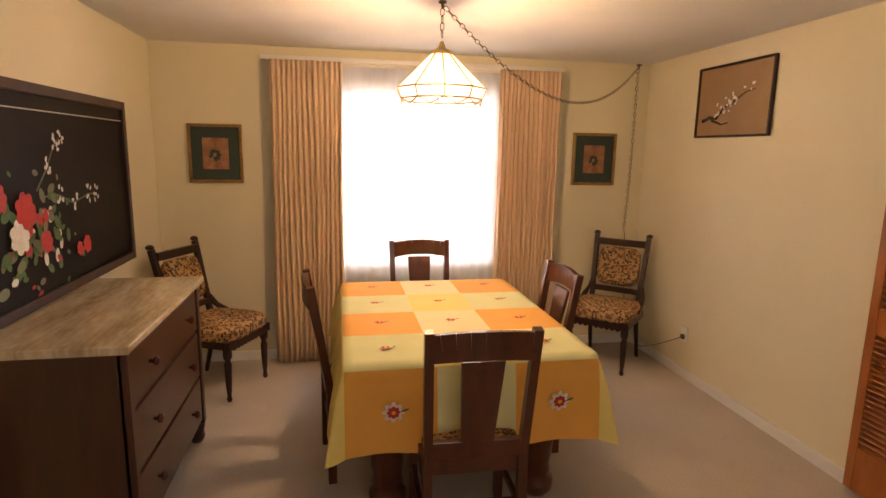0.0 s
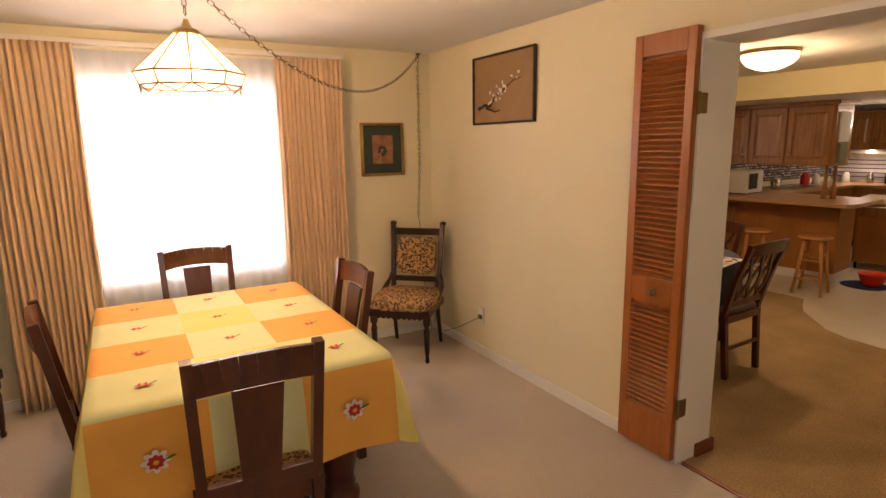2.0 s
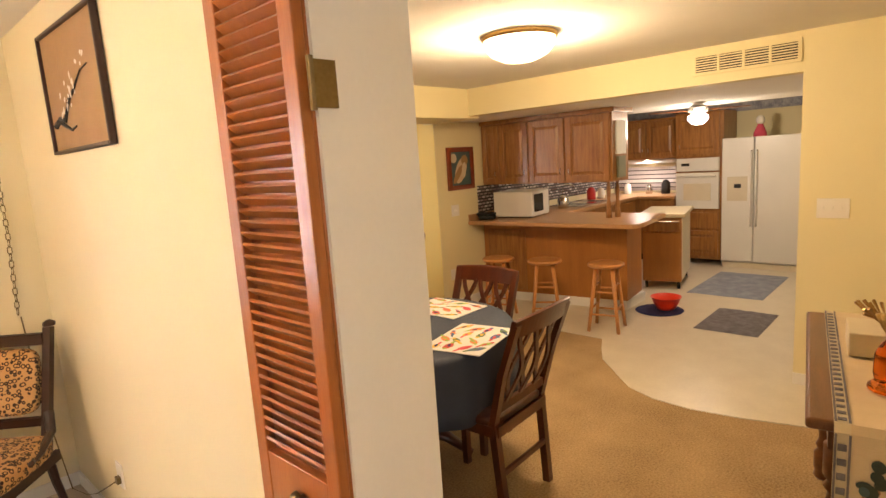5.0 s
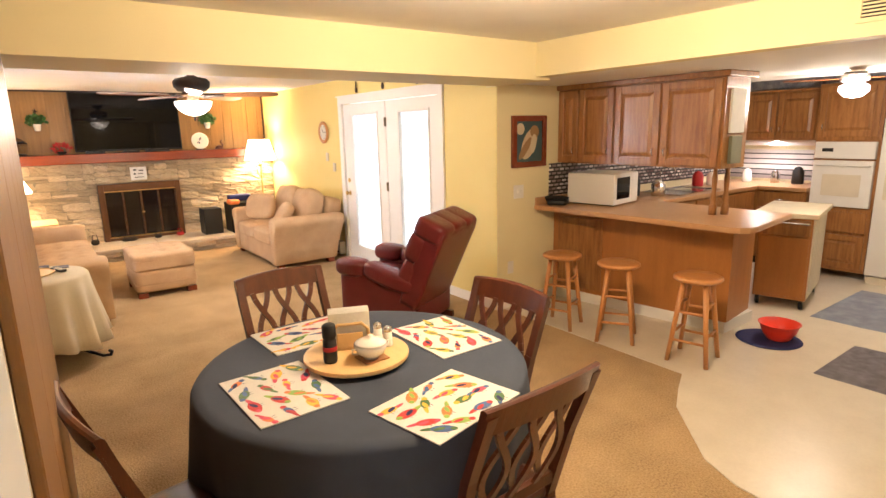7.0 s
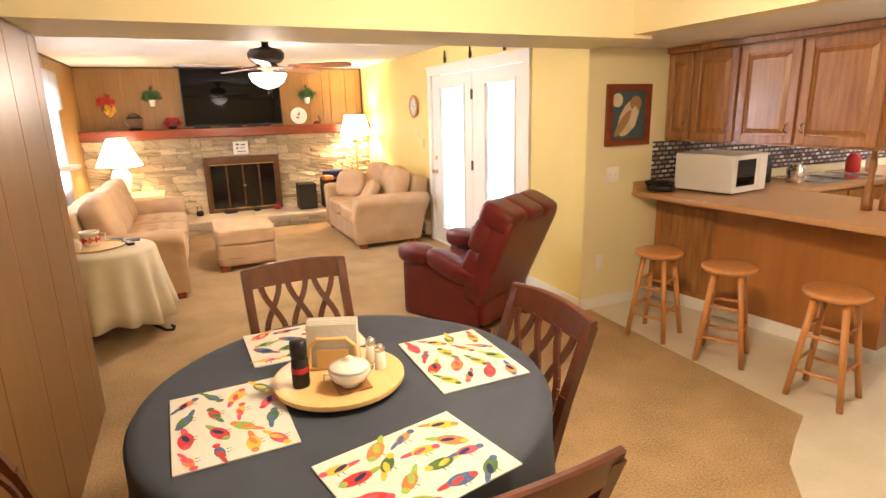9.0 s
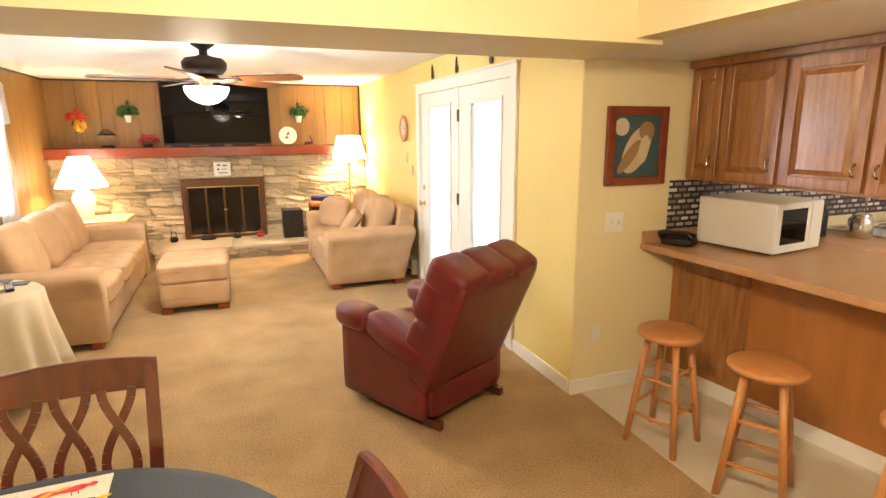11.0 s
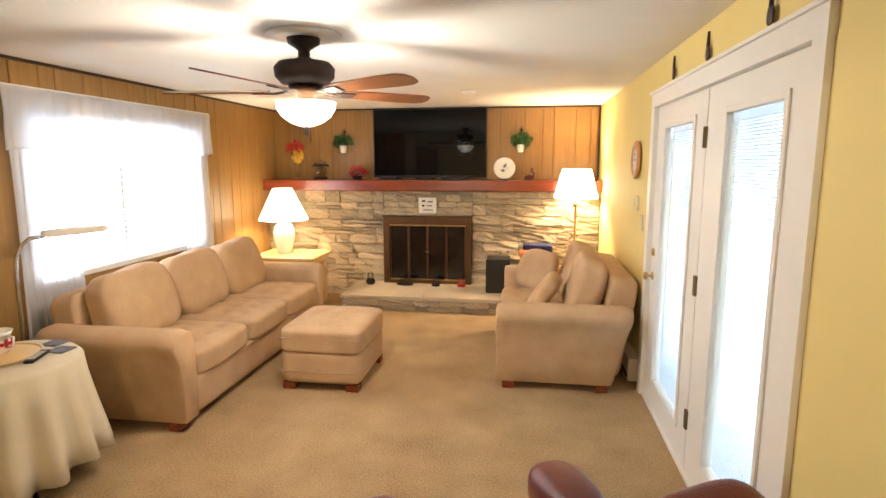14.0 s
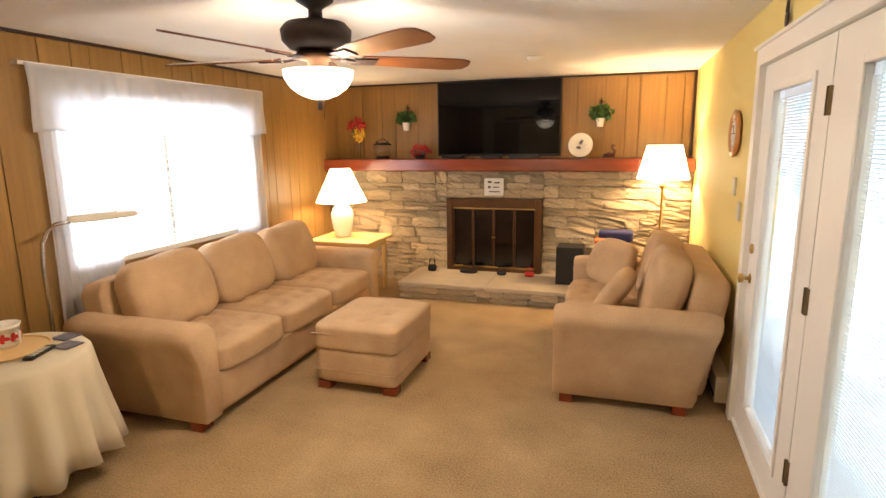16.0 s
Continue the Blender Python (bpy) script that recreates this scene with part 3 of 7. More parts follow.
setting("kitchen_door_casing", "white_paint", (11.97, 3.985, 0, 12.05, 4.015, 1.95), (12.75, 3.985, 0, 12.83, 4.015, 1.95), (12.05, 3.985, 1.88, 12.75, 4.015, 1.95), (12.05, 3.985, 0.01, 12.75, 4.0, 1.88), label="white door in a white casing", category="door")
setting("wall_kitchen_east", "nook_wall", (16.0, 3.85, 0, 16.2, 7.36, 2.42), label="yellow painted kitchen wall", category="wall")
setting("wall_picture", "nook_wall", (11.98, 7.24, 0, 16.2, 7.38, 2.42), label="pale yellow wall with a framed picture", category="wall")
# den walls
setting("wall_den_door", "yellow_wall", (11.98, 7.38, 0, 12.10, 8.05, 2.255), (11.98, 10.13, 0, 12.10, 13.2, 2.255), (11.98, 8.05, 1.97, 12.10, 10.13, 2.255), label="warm yellow painted wall with french doors", category="wall")
setting("wall_den_corner", "yellow_wall", (11.976, 7.245, 0, 11.98, 8.0, 1.964), label="warm yellow painted return", category="wall")
setting("wall_den_window", "panel_wood", (7.86, 7.1, 0, 7.98, 9.35, 2.255), (7.86, 11.3, 0, 7.98, 13.2, 2.255), (7.86, 9.35, 0, 7.98, 11.3, 0.80), (7.86, 9.35, 1.95, 7.98, 11.3, 2.255), label="wood panelled wall with a wide window", category="wall")
setting("wall_den_south", "panel_wood", (7.98, 7.1, 0, 8.44, 7.24, 2.255), label="wood panelled wall return", category="wall")
setting("wall_den_back", "panel_wood", (7.98, 13.02, 0, 11.98, 13.2, 2.255), label="wood panelled wall above the mantel", category="wall")
setting("baseboard", "white_paint", (8.428, 4.56, 0, 8.44, 6.72, 0.07), (4.70, 6.708, 0, 8.428, 6.72, 0.07), (11.964, 7.26, 0, 11.976, 8.0, 0.09), (11.97, 7.225, 0, 12.75, 7.24, 0.09), (11.818, 3.05, 0, 11.83, 4.02, 0.08), (8.71, 3.05, 0, 11.82, 3.062, 0.08), label="white painted baseboard", category="baseboard")
setting("crown_trim", "dark_wood", (7.98, 13.0, 2.235, 11.97, 13.02, 2.255), (7.98, 7.26, 2.235, 8.0, 13.0, 2.255), (11.955, 12.99, 1.42, 11.975, 13.015, 2.235), label="dark wooden strip under the ceiling", category="trim")
setting("backdrop", "outdoors", (5.0, 0.7, -0.1, 8.0, 0.75, 2.6), (5.3, 7.6, -0.1, 7.8, 7.65, 2.6), (7.2, 7.2, -0.1, 7.25, 14.0, 2.6), label="bright overcast daylight outside", category="backdrop")
setting("backdrop_patio", "patio", (13.6, 7.5, -0.2, 13.65, 17.0, 3.2), (12.13, 7.5, -0.2, 13.6, 17.0, -0.12), label="hazy bright patio and planting outside the doors", category="backdrop")

# window frames
for nm, bs in (("window_1", ((5.95, 6.74, 0.70, 6.0, 6.83, 2.05), (7.15, 6.74, 0.70, 7.2, 6.83, 2.05), (6.0, 6.74, 2.0, 7.15, 6.83, 2.05), (6.0, 6.70, 0.70, 7.15, 6.83, 0.74), (6.0, 6.765, 1.36, 7.15, 6.80, 1.40))),
               ("window_2", ((7.87, 9.35, 0.80, 7.985, 9.40, 1.95), (7.87, 11.25, 0.80, 7.985, 11.3, 1.95), (7.87, 9.40, 1.90, 7.985, 11.25, 1.95), (7.87, 9.40, 0.80, 8.0, 11.25, 0.84), (7.89, 10.30, 0.84, 7.93, 10.34, 1.90)))):
    w = thing(nm, "white framed window with bright daylight behind sheers", "window", kind="structure")
    block("frame", "white_paint", *bs, bev=0.004, parent=w)
    g = block("pane", "glass", (6.0, 6.778, 0.74, 7.15, 6.782, 2.0) if nm == "window_1" else (7.908, 9.40, 0.84, 7.912, 11.25, 1.90), parent=w)
    g.visible_shadow = False


# ---- dining room ----
def tablecloth(parent, x0, y0, x1, y1, z, drop):
    """A square-patched cloth that lies on the top and hangs in soft folds."""
    bm = bmesh.new()
    nx, ny = 44, 56
    xs = [x0 - drop + (x1 - x0 + 2 * drop) * i / nx for i in range(nx + 1)]
    ys = [y0 - drop + (y1 - y0 + 2 * drop) * j / ny for j in range(ny + 1)]
    grid = []
    for x in xs:
        col = []
        for y in ys:
            px, py = min(max(x, x0), x1), min(max(y, y0), y1)
            dx, dy = abs(x - px), abs(y - py)
            hang = max(dx, dy) + 0.05 * min(dx, dy)
            fold = (0.012 * math.sin(px * 17 + 1) + 0.012 * math.sin(py * 15)) * min(1, hang * 4)
            out = 0.015 * min(1, hang * 8) + 0.10 * hang + fold
            k = math.hypot(dx, dy) or 1
            sx, sy = math.copysign(1, x - px) * dx / k, math.copysign(1, y - py) * dy / k
            if dx and dy:
                out += 0.16 * min(dx, dy)
            col.append(bm.verts.new((px + sx * out, py + sy * out, z - hang * 0.97)))
        grid.append(col)
    cw, ch = (x1 - x0) / 3, (y1 - y0) / 4
    for i in range(nx):
        for j in range(ny):
            f = bm.faces.new((grid[i][j], grid[i + 1][j], grid[i + 1][j + 1], grid[i][j + 1]))
            cx, cy = (xs[i] + xs[i + 1]) / 2, (ys[j] + ys[j + 1]) / 2
            c, r = math.floor((cx - x0) / cw), math.floor((cy - y0) / ch)
            if c < 0 or c > 2:
                f.material_index = 2
            elif c == 1:
                f.material_index = 1 if r < 0 else (3 if r % 2 else 2)
            else:
                f.material_index = 0 if r % 2 else 1
            if r > 4:
                f.material_index = 2
    ob = finish("cloth", bm, ["cloth_orange", "cloth_green", "cloth_yellow", "cloth_pale"], parent, True)
    return ob


dt = thing("dining_table", "wooden dining table under an orange, yellow and green patchwork cloth", "table")
bm = bmesh.new()
box(bm, 6.0, 4.56, 0.715, 7.02, 5.96, 0.755, 0.01)
box(bm, 6.10, 4.68, 0.62, 6.92, 5.86, 0.715)
finish("top", bm, "mahogany", dt)
leg_prof = [(0.060, 0), (0.085, 0.03), (0.085, 0.07), (0.055, 0.10), (0.07, 0.12), (0.062, 0.15), (0.072, 0.20), (0.092, 0.45), (0.098, 0.62)]
for lx, ly in ((6.17, 4.78), (6.88, 4.78), (6.17, 5.74), (6.88, 5.74)):
    bm = bmesh.new()
    lathe(bm, leg_prof, lx, ly, 16)
    finish("leg", bm, "cherry", dt, True)
tablecloth(dt, 5.98, 4.54, 7.045, 5.985, 0.768, 0.37)
bm = bmesh.new()
for c in range(3):
    for r in range(4):
        x, y = 5.98 + 1.065 * (c + 0.5) / 3, 4.54 + 1.445 * (r + 0.5) / 4
        for k in range(6):
            a = k * math.pi / 3 + c
            ellipse(bm, x + 0.014 * math.cos(a), y + 0.011 * math.sin(a), 0.7735 + 0.0004 * k, 0.013, 0.007, a, 0)
        ellipse(bm, x, y, 0.7765, 0.008, 0.008, 0, 2)
        ellipse(bm, x + 0.035, y + 0.012, 0.7738, 0.016, 0.004, 0.6, 1)
for x, z in ((6.17, 0.59), (6.86, 0.59)):
    m = pose(x, 4.495, z, 96, 0, 0)
    for k in range(8):
        a = k * math.pi / 4
        ellipse(bm, 0.026 * math.cos(a), 0.026 * math.sin(a), 0.001, 0.020, 0.011, a, 3, m=m)
        ellipse(bm, 0.014 * math.cos(a), 0.014 * math.sin(a), 0.003 + 0.0003 * k, 0.014, 0.009, a, 0, m=m)
    ellipse(bm, 0, 0, 0.007, 0.009, 0.009, 0, 2, m=m)
    ellipse(bm, 0.045, 0.006, 0.002, 0.018, 0.005, 0.3, 1, m=m)
tagged(finish("embroidery", bm, ["red", "leaf", "sun_yellow", "white_flat"], dt), kind="stuff")


def tsplat_chair(m, group):
    """Oak dining chair: curved crest rail, one broad tapered splat, drop-in seat."""
    c = thing("dining_chair", "dark oak dining chair with a broad tapered back splat", "chair", m, group)
    for s in (-1, 1):
        bm = bmesh.new()
        bar(bm, (s * 0.19, -0.20, 0), (s * 0.185, -0.20, 0.46), 0.036, 0.04)
        bar(bm, (s * 0.185, -0.20, 0.455), (s * 0.197, -0.285, 0.985), 0.034, 0.036)
        finish("post", bm, "cherry", c)
    for s in (-1, 1):
        bm = bmesh.new()
        bar(bm, (s * 0.20, 0.20, 0), (s * 0.20, 0.20, 0.43), 0.036, 0.036, taper=1.1)
        finish("leg", bm, "cherry", c)
    bm = bmesh.new()
    for k in range(8):
        xa, xb = -0.2 + 0.05 * k, -0.15 + 0.05 * k
        ya, yb = (-0.275 - 0.030 * (1 - (x / 0.2) ** 2) for x in (xa, xb))
        za, zb = (0.895 - 0.018 * (x / 0.2) ** 2 + 0.02 for x in (xa, xb))
        bar(bm, (xa, ya, za + 0.02), (xb, yb, zb + 0.02), 0.022, 0.105, side=(0, 1, 0))
    finish("crest_rail", bm, "cherry", c)
    bm = bmesh.new()
    vs = []
    for z, w, y in ((0.50, 0.062, -0.212), (0.87, 0.080, -0.285)):
        vs.append([bm.verts.new((sx * w, y + sy * 0.008, z)) for sx, sy in ((-1, -1), (1, -1), (1, 1), (-1, 1))])
    bm.faces.new(vs[0][::-1]), bm.faces.new(vs[1])
    for k in range(4):
        bm.faces.new((vs[0][k], vs[0][(k + 1) % 4], vs[1][(k + 1) % 4], vs[1][k]))
    finish("splat", bm, "cherry", c)
    bm = bmesh.new()
    box(bm, -0.19, -0.225, 0.46, 0.19, -0.195, 0.53, 0.004)
    box(bm, -0.21, -0.2, 0.385, 0.21, -0.18, 0.45)
    box(bm, -0.21, 0.19, 0.385, 0.21, 0.215, 0.45)
    box(bm, -0.21, -0.18, 0.385, -0.19, 0.19, 0.45)
    box(bm, 0.19, -0.18, 0.385, 0.21, 0.19, 0.45)
    box(bm, -0.18, -0.205, 0.24, 0.18, -0.19, 0.265)
    for s in (-1, 1):
        box(bm, s * 0.20 - 0.01, -0.19, 0.18, s * 0.20 + 0.01, 0.19, 0.205)
    finish("apron", bm, "cherry", c)
    bm = bmesh.new()
    cushion(bm, -0.195, -0.185, 0.44, 0.195, 0.205, 0.485, 6, 5)
    finish("seat", bm, "leopard", c, True)
    return c


first_chair = tsplat_chair(pose(6.48, 4.56, 0, 0, 0, -2), "chairs round the dining table")
for x, y, a in ((6.53, 6.0, 182), (6.10, 5.20, -84), (6.90, 5.28, 91)):
    copy_thing(first_chair, pose(x, y, 0, 0, 0, a))


def parlour_chair(m):
    """Carved Victorian side chair with spotted upholstery."""
    c = thing("parlour_chair", "dark carved Victorian side chair in leopard-spot upholstery", "chair", m, "pair of parlour chairs")
    bm = bmesh.new()
    for s in (-1, 1):
        tube(bm, [(s * 0.19, -0.25, 0), (s * 0.185, -0.19, 0.25), (s * 0.18, -0.17, 0.42)], [0.014, 0.018, 0.022])
        bar(bm, (s * 0.18, -0.17, 0.40), (s * 0.205, -0.30, 1.0), 0.034, 0.034)
        lathe(bm, [(0.012, 0), (0.026, 0.006), (0.026, 0.022), (0.016, 0.03), (0.006, 0.034)], s * 0.207, -0.305, 10, m=Matrix.Translation((0, 0, 1.0)))
        tube(bm, [(s * 0.195, -0.21, 0.60), (s * 0.225, -0.16, 0.52), (s * 0.235, -0.06, 0.475), (s * 0.225, 0.02, 0.455)], [0.022, 0.020, 0.018, 0.022])
        lathe(bm, [(0.026, -0.012), (0.03, 0), (0.026, 0.012)], s * 0.228, 0.02, 10, m=Matrix.Translation((0, 0, 0.465)))
    finish("frame", bm, "dark_wood", c)
    bm = bmesh.new()
    bar(bm, (-0.19, -0.275, 0.95), (0.19, -0.275, 0.95), 0.03, 0.055, side=(0, 1, 0))
    bar(bm, (-0.19, -0.205, 0.56), (0.19, -0.205, 0.56), 0.03, 0.04, side=(0, 1, 0))
    for k in range(9):
        x = -0.16 + 0.04 * k
        lathe(bm, [(0.003, 0), (0.018, 0.008), (0.018, 0.016), (0.003, 0.024)], 0, 0, 8, m=Matrix.Translation((x, 0.255, 0.365)) @ Matrix.Rotation(radians(90), 4, "X"))
    box(bm, -0.235, 0.23, 0.36, 0.235, 0.255, 0.42, 0.006)
    box(bm, -0.235, -0.18, 0.37, -0.215, 0.23, 0.42)
    box(bm, 0.215, -0.18, 0.37, 0.235, 0.23, 0.42)
    finish("carved_rail", bm, "dark_wood", c)
    prof = [(0.012, 0), (0.018, 0.02), (0.012, 0.04), (0.019, 0.10), (0.024, 0.26), (0.016, 0.29), (0.028, 0.31), (0.028, 0.40)]
    for s in (-1, 1):
        bm = bmesh.new()
        lathe(bm, prof, s * 0.205, 0.22, 12)
        finish("leg", bm, "dark_wood", c, True)
    bm = bmesh.new()
    cushion(bm, -0.245, -0.20, 0.40, 0.245, 0.27, 0.51, 5, 7, crown=0.015)
    finish("seat", bm, "leopard", c, True)
    bm = bmesh.new()
    cushion(bm, -0.165, -0.035, -0.16, 0.165, 0.03, 0.16, 5, 7, m=pose(0, -0.235, 0.755, 12, 0, 0))
    finish("backrest", bm, "leopard", c, True)
    return c


pc = parlour_chair(pose(8.00, 6.32, 0, 0, 0, 136))
pc.scale = (1.0, 1.0, 0.955)
copy_thing(pc, pose(5.15, 6.26, 0, 0, 0, 245))

# dresser with a marble top
d = thing("dresser", "dark mahogany three-drawer dresser with a veined marble top", "dresser")
bm = bmesh.new()
box(bm, 4.75, 4.50, 0.10, 5.20, 5.54, 0.885)
for y in (4.50, 5.50):
    box(bm, 5.185, y, 0.10, 5.222, y + 0.045, 0.885, 0.005)
finish("body", bm, "mahogany", d)
for x, y in ((4.80, 4.54), (5.18, 4.54), (4.80, 5.50), (5.18, 5.50)):
    bm = bmesh.new()
    lathe(bm, [(0.03, 0), (0.042, 0.03), (0.036, 0.06), (0.045, 0.105)], x, y, 12)
    finish("foot", bm, "mahogany", d, True)
bm = bmesh.new()
box(bm, 4.72, 4.46, 0.885, 5.245, 5.575, 0.918, 0.006)
finish("marble_top", bm, "marble", d)
for z0, z1 in ((0.13, 0.37), (0.385, 0.63), (0.645, 0.865)):
    dr = block("drawer", "mahogany", (5.20, 4.555, z0, 5.215, 5.49, z1), bev=0.004, parent=d)
    for y in (4.75, 5.30):
        bm = bmesh.new()
        lathe(bm, [(0.008, 0), (0.008, 0.012), (0.022, 0.022), (0.018, 0.034), (0.004, 0.038)], 0, 0, 12, m=pose(5.215, y, (z0 + z1) / 2, 0, 90, 0))
        finish("knob", bm, "cherry", dr, True)


# pictures
def picture(name, label, m, w, h, border, frame_mat, mount, mount_w, inner, proud=0.025):
    """Framed picture in the local xz plane, facing -y."""
    p = thing(name, label, "picture", m)
    bm = bmesh.new()
    for b in ((-w / 2, -proud, -h / 2, -w / 2 + border, 0, h / 2), (w / 2 - border, -proud, -h / 2, w / 2, 0, h / 2), (-w / 2 + border, -proud, h / 2 - border, w / 2 - border, 0, h / 2), (-w / 2 + border, -proud, -h / 2, w / 2 - border, 0, -h / 2 + border)):
        box(bm, *b, bev=0.004)
    finish("frame", bm, frame_mat, p)
    block("mount", mount, (-w / 2 + border, -proud * 0.5, -h / 2 + border, w / 2 - border, -0.002, h / 2 - border), parent=p)
    if inner:
        k = border + mount_w
        block("print", inner, (-w / 2 + k, -proud * 0.5 - 0.003, -h / 2 + k, w / 2 - k, -proud * 0.5, h / 2 - k), parent=p)
    return p


UP = Matrix.Rotation(radians(90), 4, "X")
for x in (5.11, 7.997):
    p = picture("framed_print", "still-life print in a gilt frame with a dark green mount", pose(x, 6.718, 1.56), 0.37, 0.415, 0.022, "gold_frame", "mat_green", 0.075, "print_rust")
    bm = bmesh.new()
    for k in range(7):
        ellipse(bm, -0.005 + 0.025 * math.cos(k * 2.4), -0.01 + 0.028 * math.sin(k * 2.4), 0.0165 + 0.0003 * k, 0.02, 0.012, k, 0, m=UP)
    ellipse(bm, 0, -0.06, 0.0163, 0.03, 0.02, 0, 1, m=UP)
    finish("still_life", bm, ["mat_green", "print_rust"], p)
p = picture("blossom_picture", "tan silk picture of a white blossom branch, dark frame", pose(8.438, 5.69, 1.955, 0, 0, -90), 0.69, 0.46, 0.014, "dark_wood", "silk_tan", 0, None)
bm = bmesh.new()
tube(bm, [(-0.27, -0.014, -0.12), (-0.20, -0.014, -0.10), (-0.14, -0.014, -0.11), (-0.06, -0.014, -0.04), (0.02, -0.014, -0.01), (0.12, -0.014, 0.04), (0.2, -0.014, 0.05)], [0.014, 0.012, 0.009, 0.007, 0.005, 0.003, 0.002], 6)
tube(bm, [(-0.18, -0.014, -0.12), (-0.08, -0.014, -0.15), (-0.02, -0.014, -0.14)], [0.009, 0.005, 0.003], 6)
rnd = random.Random(4)
for k in range(26):
    t = rnd.random()
    ellipse(bm, -0.12 + 0.32 * t + rnd.uniform(-0.02, 0.02), -0.07 + 0.13 * t + rnd.uniform(-0.04, 0.05), 0.020 + 0.0003 * k, rnd.uniform(0.007, 0.016), 0.008, rnd.random() * 3, 1, m=UP)
finish("branch", bm, ["black", "white_flat"], p)
p = picture("lacquer_panel", "large black lacquer panel with red and white flowers", pose(4.704, 5.24, 1.39, 0, 0, 90), 1.76, 0.93, 0.045, "dark_wood", "lacquer", 0, None, 0.03)
bm = bmesh.new()
rnd = random.Random(7)
for k in range(150):
    x, y, s = rnd.gauss(0.02, 0.16), rnd.gauss(-0.14, 0.11), rnd.uniform(0.012, 0.04)
    ellipse(bm, x, y, 0.0165 + 0.00006 * k, s, s * 0.6, rnd.random() * 6, rnd.choice((0, 1, 1, 1, 2, 3, 3)), m=UP)
for cx, cy, s, c in ((-0.02, -0.02, 0.075, 2), (-0.08, -0.12, 0.07, 0), (0.12, -0.17, 0.05, 2), (0.5, -0.24, 0.045, 2), (0.42, -0.25, 0.035, 2), (-0.2, 0.04, 0.06, 2)):
    for k in range(7):
        a = k * 0.9
        ellipse(bm, cx + 0.5 * s * math.cos(a), cy + 0.5 * s * math.sin(a), 0.027 + 0.0005 * k, s * 0.55, s * 0.4, a, c, m=UP)
for pts in ([(0.1, 0.05), (0.2, 0.14), (0.28, 0.24), (0.33, 0.27)], [(0.12, 0.02), (0.28, 0.02), (0.42, -0.03), (0.58, 0.0), (0.66, 0.0)]):
    tube(bm, [(x, -0.017, y) for x, y in pts], 0.004, 5, 4)
    for x, y in pts[1:]:
        for k in range(6):
            ellipse(bm, x + rnd.uniform(-0.025, 0.025), y + rnd.uniform(-0.035, 0.045), 0.0245 + 0.0004 * k, 0.013, 0.009, k, 0, m=UP)
tube(bm, [(-0.50, -0.017, 0.385), (1.10, -0.017, 0.385)], 0.003, 5, 0)
tagged(finish("flowers", bm, ["white_flat", "leaf", "red", "dull_green", "dull_green"], p, m=pose(-0.27, 0, -0.03)), kind="stuff")


# curtains
def drapery(name, x0, x1, y, z0, z1, mats, label, folds, depth, axis="x", category="curtain", hem=0.0):
    bm = bmesh.new()
    n, rows = folds * 8, 14
    grid = []
    for j in range(rows + 1):
        t = j / rows
        row = []
        for i in range(n + 1):
            u = i / n
            ph = u * folds * 2 * math.pi
            k = depth * (0.75 + 0.25 * math.sin(ph * 0.37 + 1)) * (0.6 + 0.4 * t)
            a = x0 + (x1 - x0) * u
            a += 0.006 * math.sin(t * 5 + u * 9)
            o = y + k * math.sin(ph + 0.5 * math.sin(t * 3 + u * 5))
            z = z1 + (z0 - z1) * t + hem * math.sin(ph * 0.21) * t
            row.append(bm.verts.new((a, o, z) if axis == "x" else (o, a, z)))
        grid.append(row)
    for a, b in zip(grid, grid[1:]):
        for i in range(n):
            bm.faces.new((a[i], a[i + 1], b[i + 1], b[i]))
    ob = tagged(finish(name, bm, mats, None, True), label, category)
    sd = ob.modifiers.new("thickness", "SOLIDIFY")
    sd.thickness = 0.003
    return ob


for x0, x1 in ((5.50, 6.0), (7.16, 7.64)):
    tagged(drapery("curtain", x0, x1, 6.60, 0.015, 2.21, "drape", "floor-length peach striped pinch-pleat curtain", 14, 0.036), group="dining room curtains")
drapery("sheer_curtain", 5.97, 7.2, 6.665, 0.03, 2.19, "sheer", "white sheer curtain over the dining window", 16, 0.014)
rod = setting("curtain_rail", "white_paint", (5.45, 6.64, 2.215, 7.68, 6.715, 2.245), label="white curtain rail", category="rail")

# chandelier on a swag chain
ch = thing("chandelier", "lit glass-panelled pendant lamp hanging on a swagged chain", "lamp", pose(6.475, 5.25, 0, 0, 0, 12))
N8 = 10


def ring_pt(r, z, k):
    a = 2 * math.pi * k / N8
    return Vector((r * math.cos(a), r * math.sin(a), z))


for (r0, z0), (r1, z1) in (((0.055, 2.07), (0.225, 1.905)), ((0.225, 1.905), (0.205, 1.855))):
    for k in range(N8):
        bm = bmesh.new()
        q = [ring_pt(r0, z0, k), ring_pt(r0, z0, k + 1), ring_pt(r1, z1, k + 1), ring_pt(r1, z1, k)]
        nrm = (q[1] - q[0]).cross(q[3] - q[0]).normalized() * 0.003
        a, b = [bm.verts.new(v) for v in q], [bm.verts.new(v + nrm) for v in q]
        bm.faces.new(a), bm.faces.new(b[::-1])
        for i in range(4):
            bm.faces.new((a[i], a[(i + 1) % 4], b[(i + 1) % 4], b[i]))
        finish("pane", bm, "lamp_glass", ch).visible_shadow = False
bm = bmesh.new()
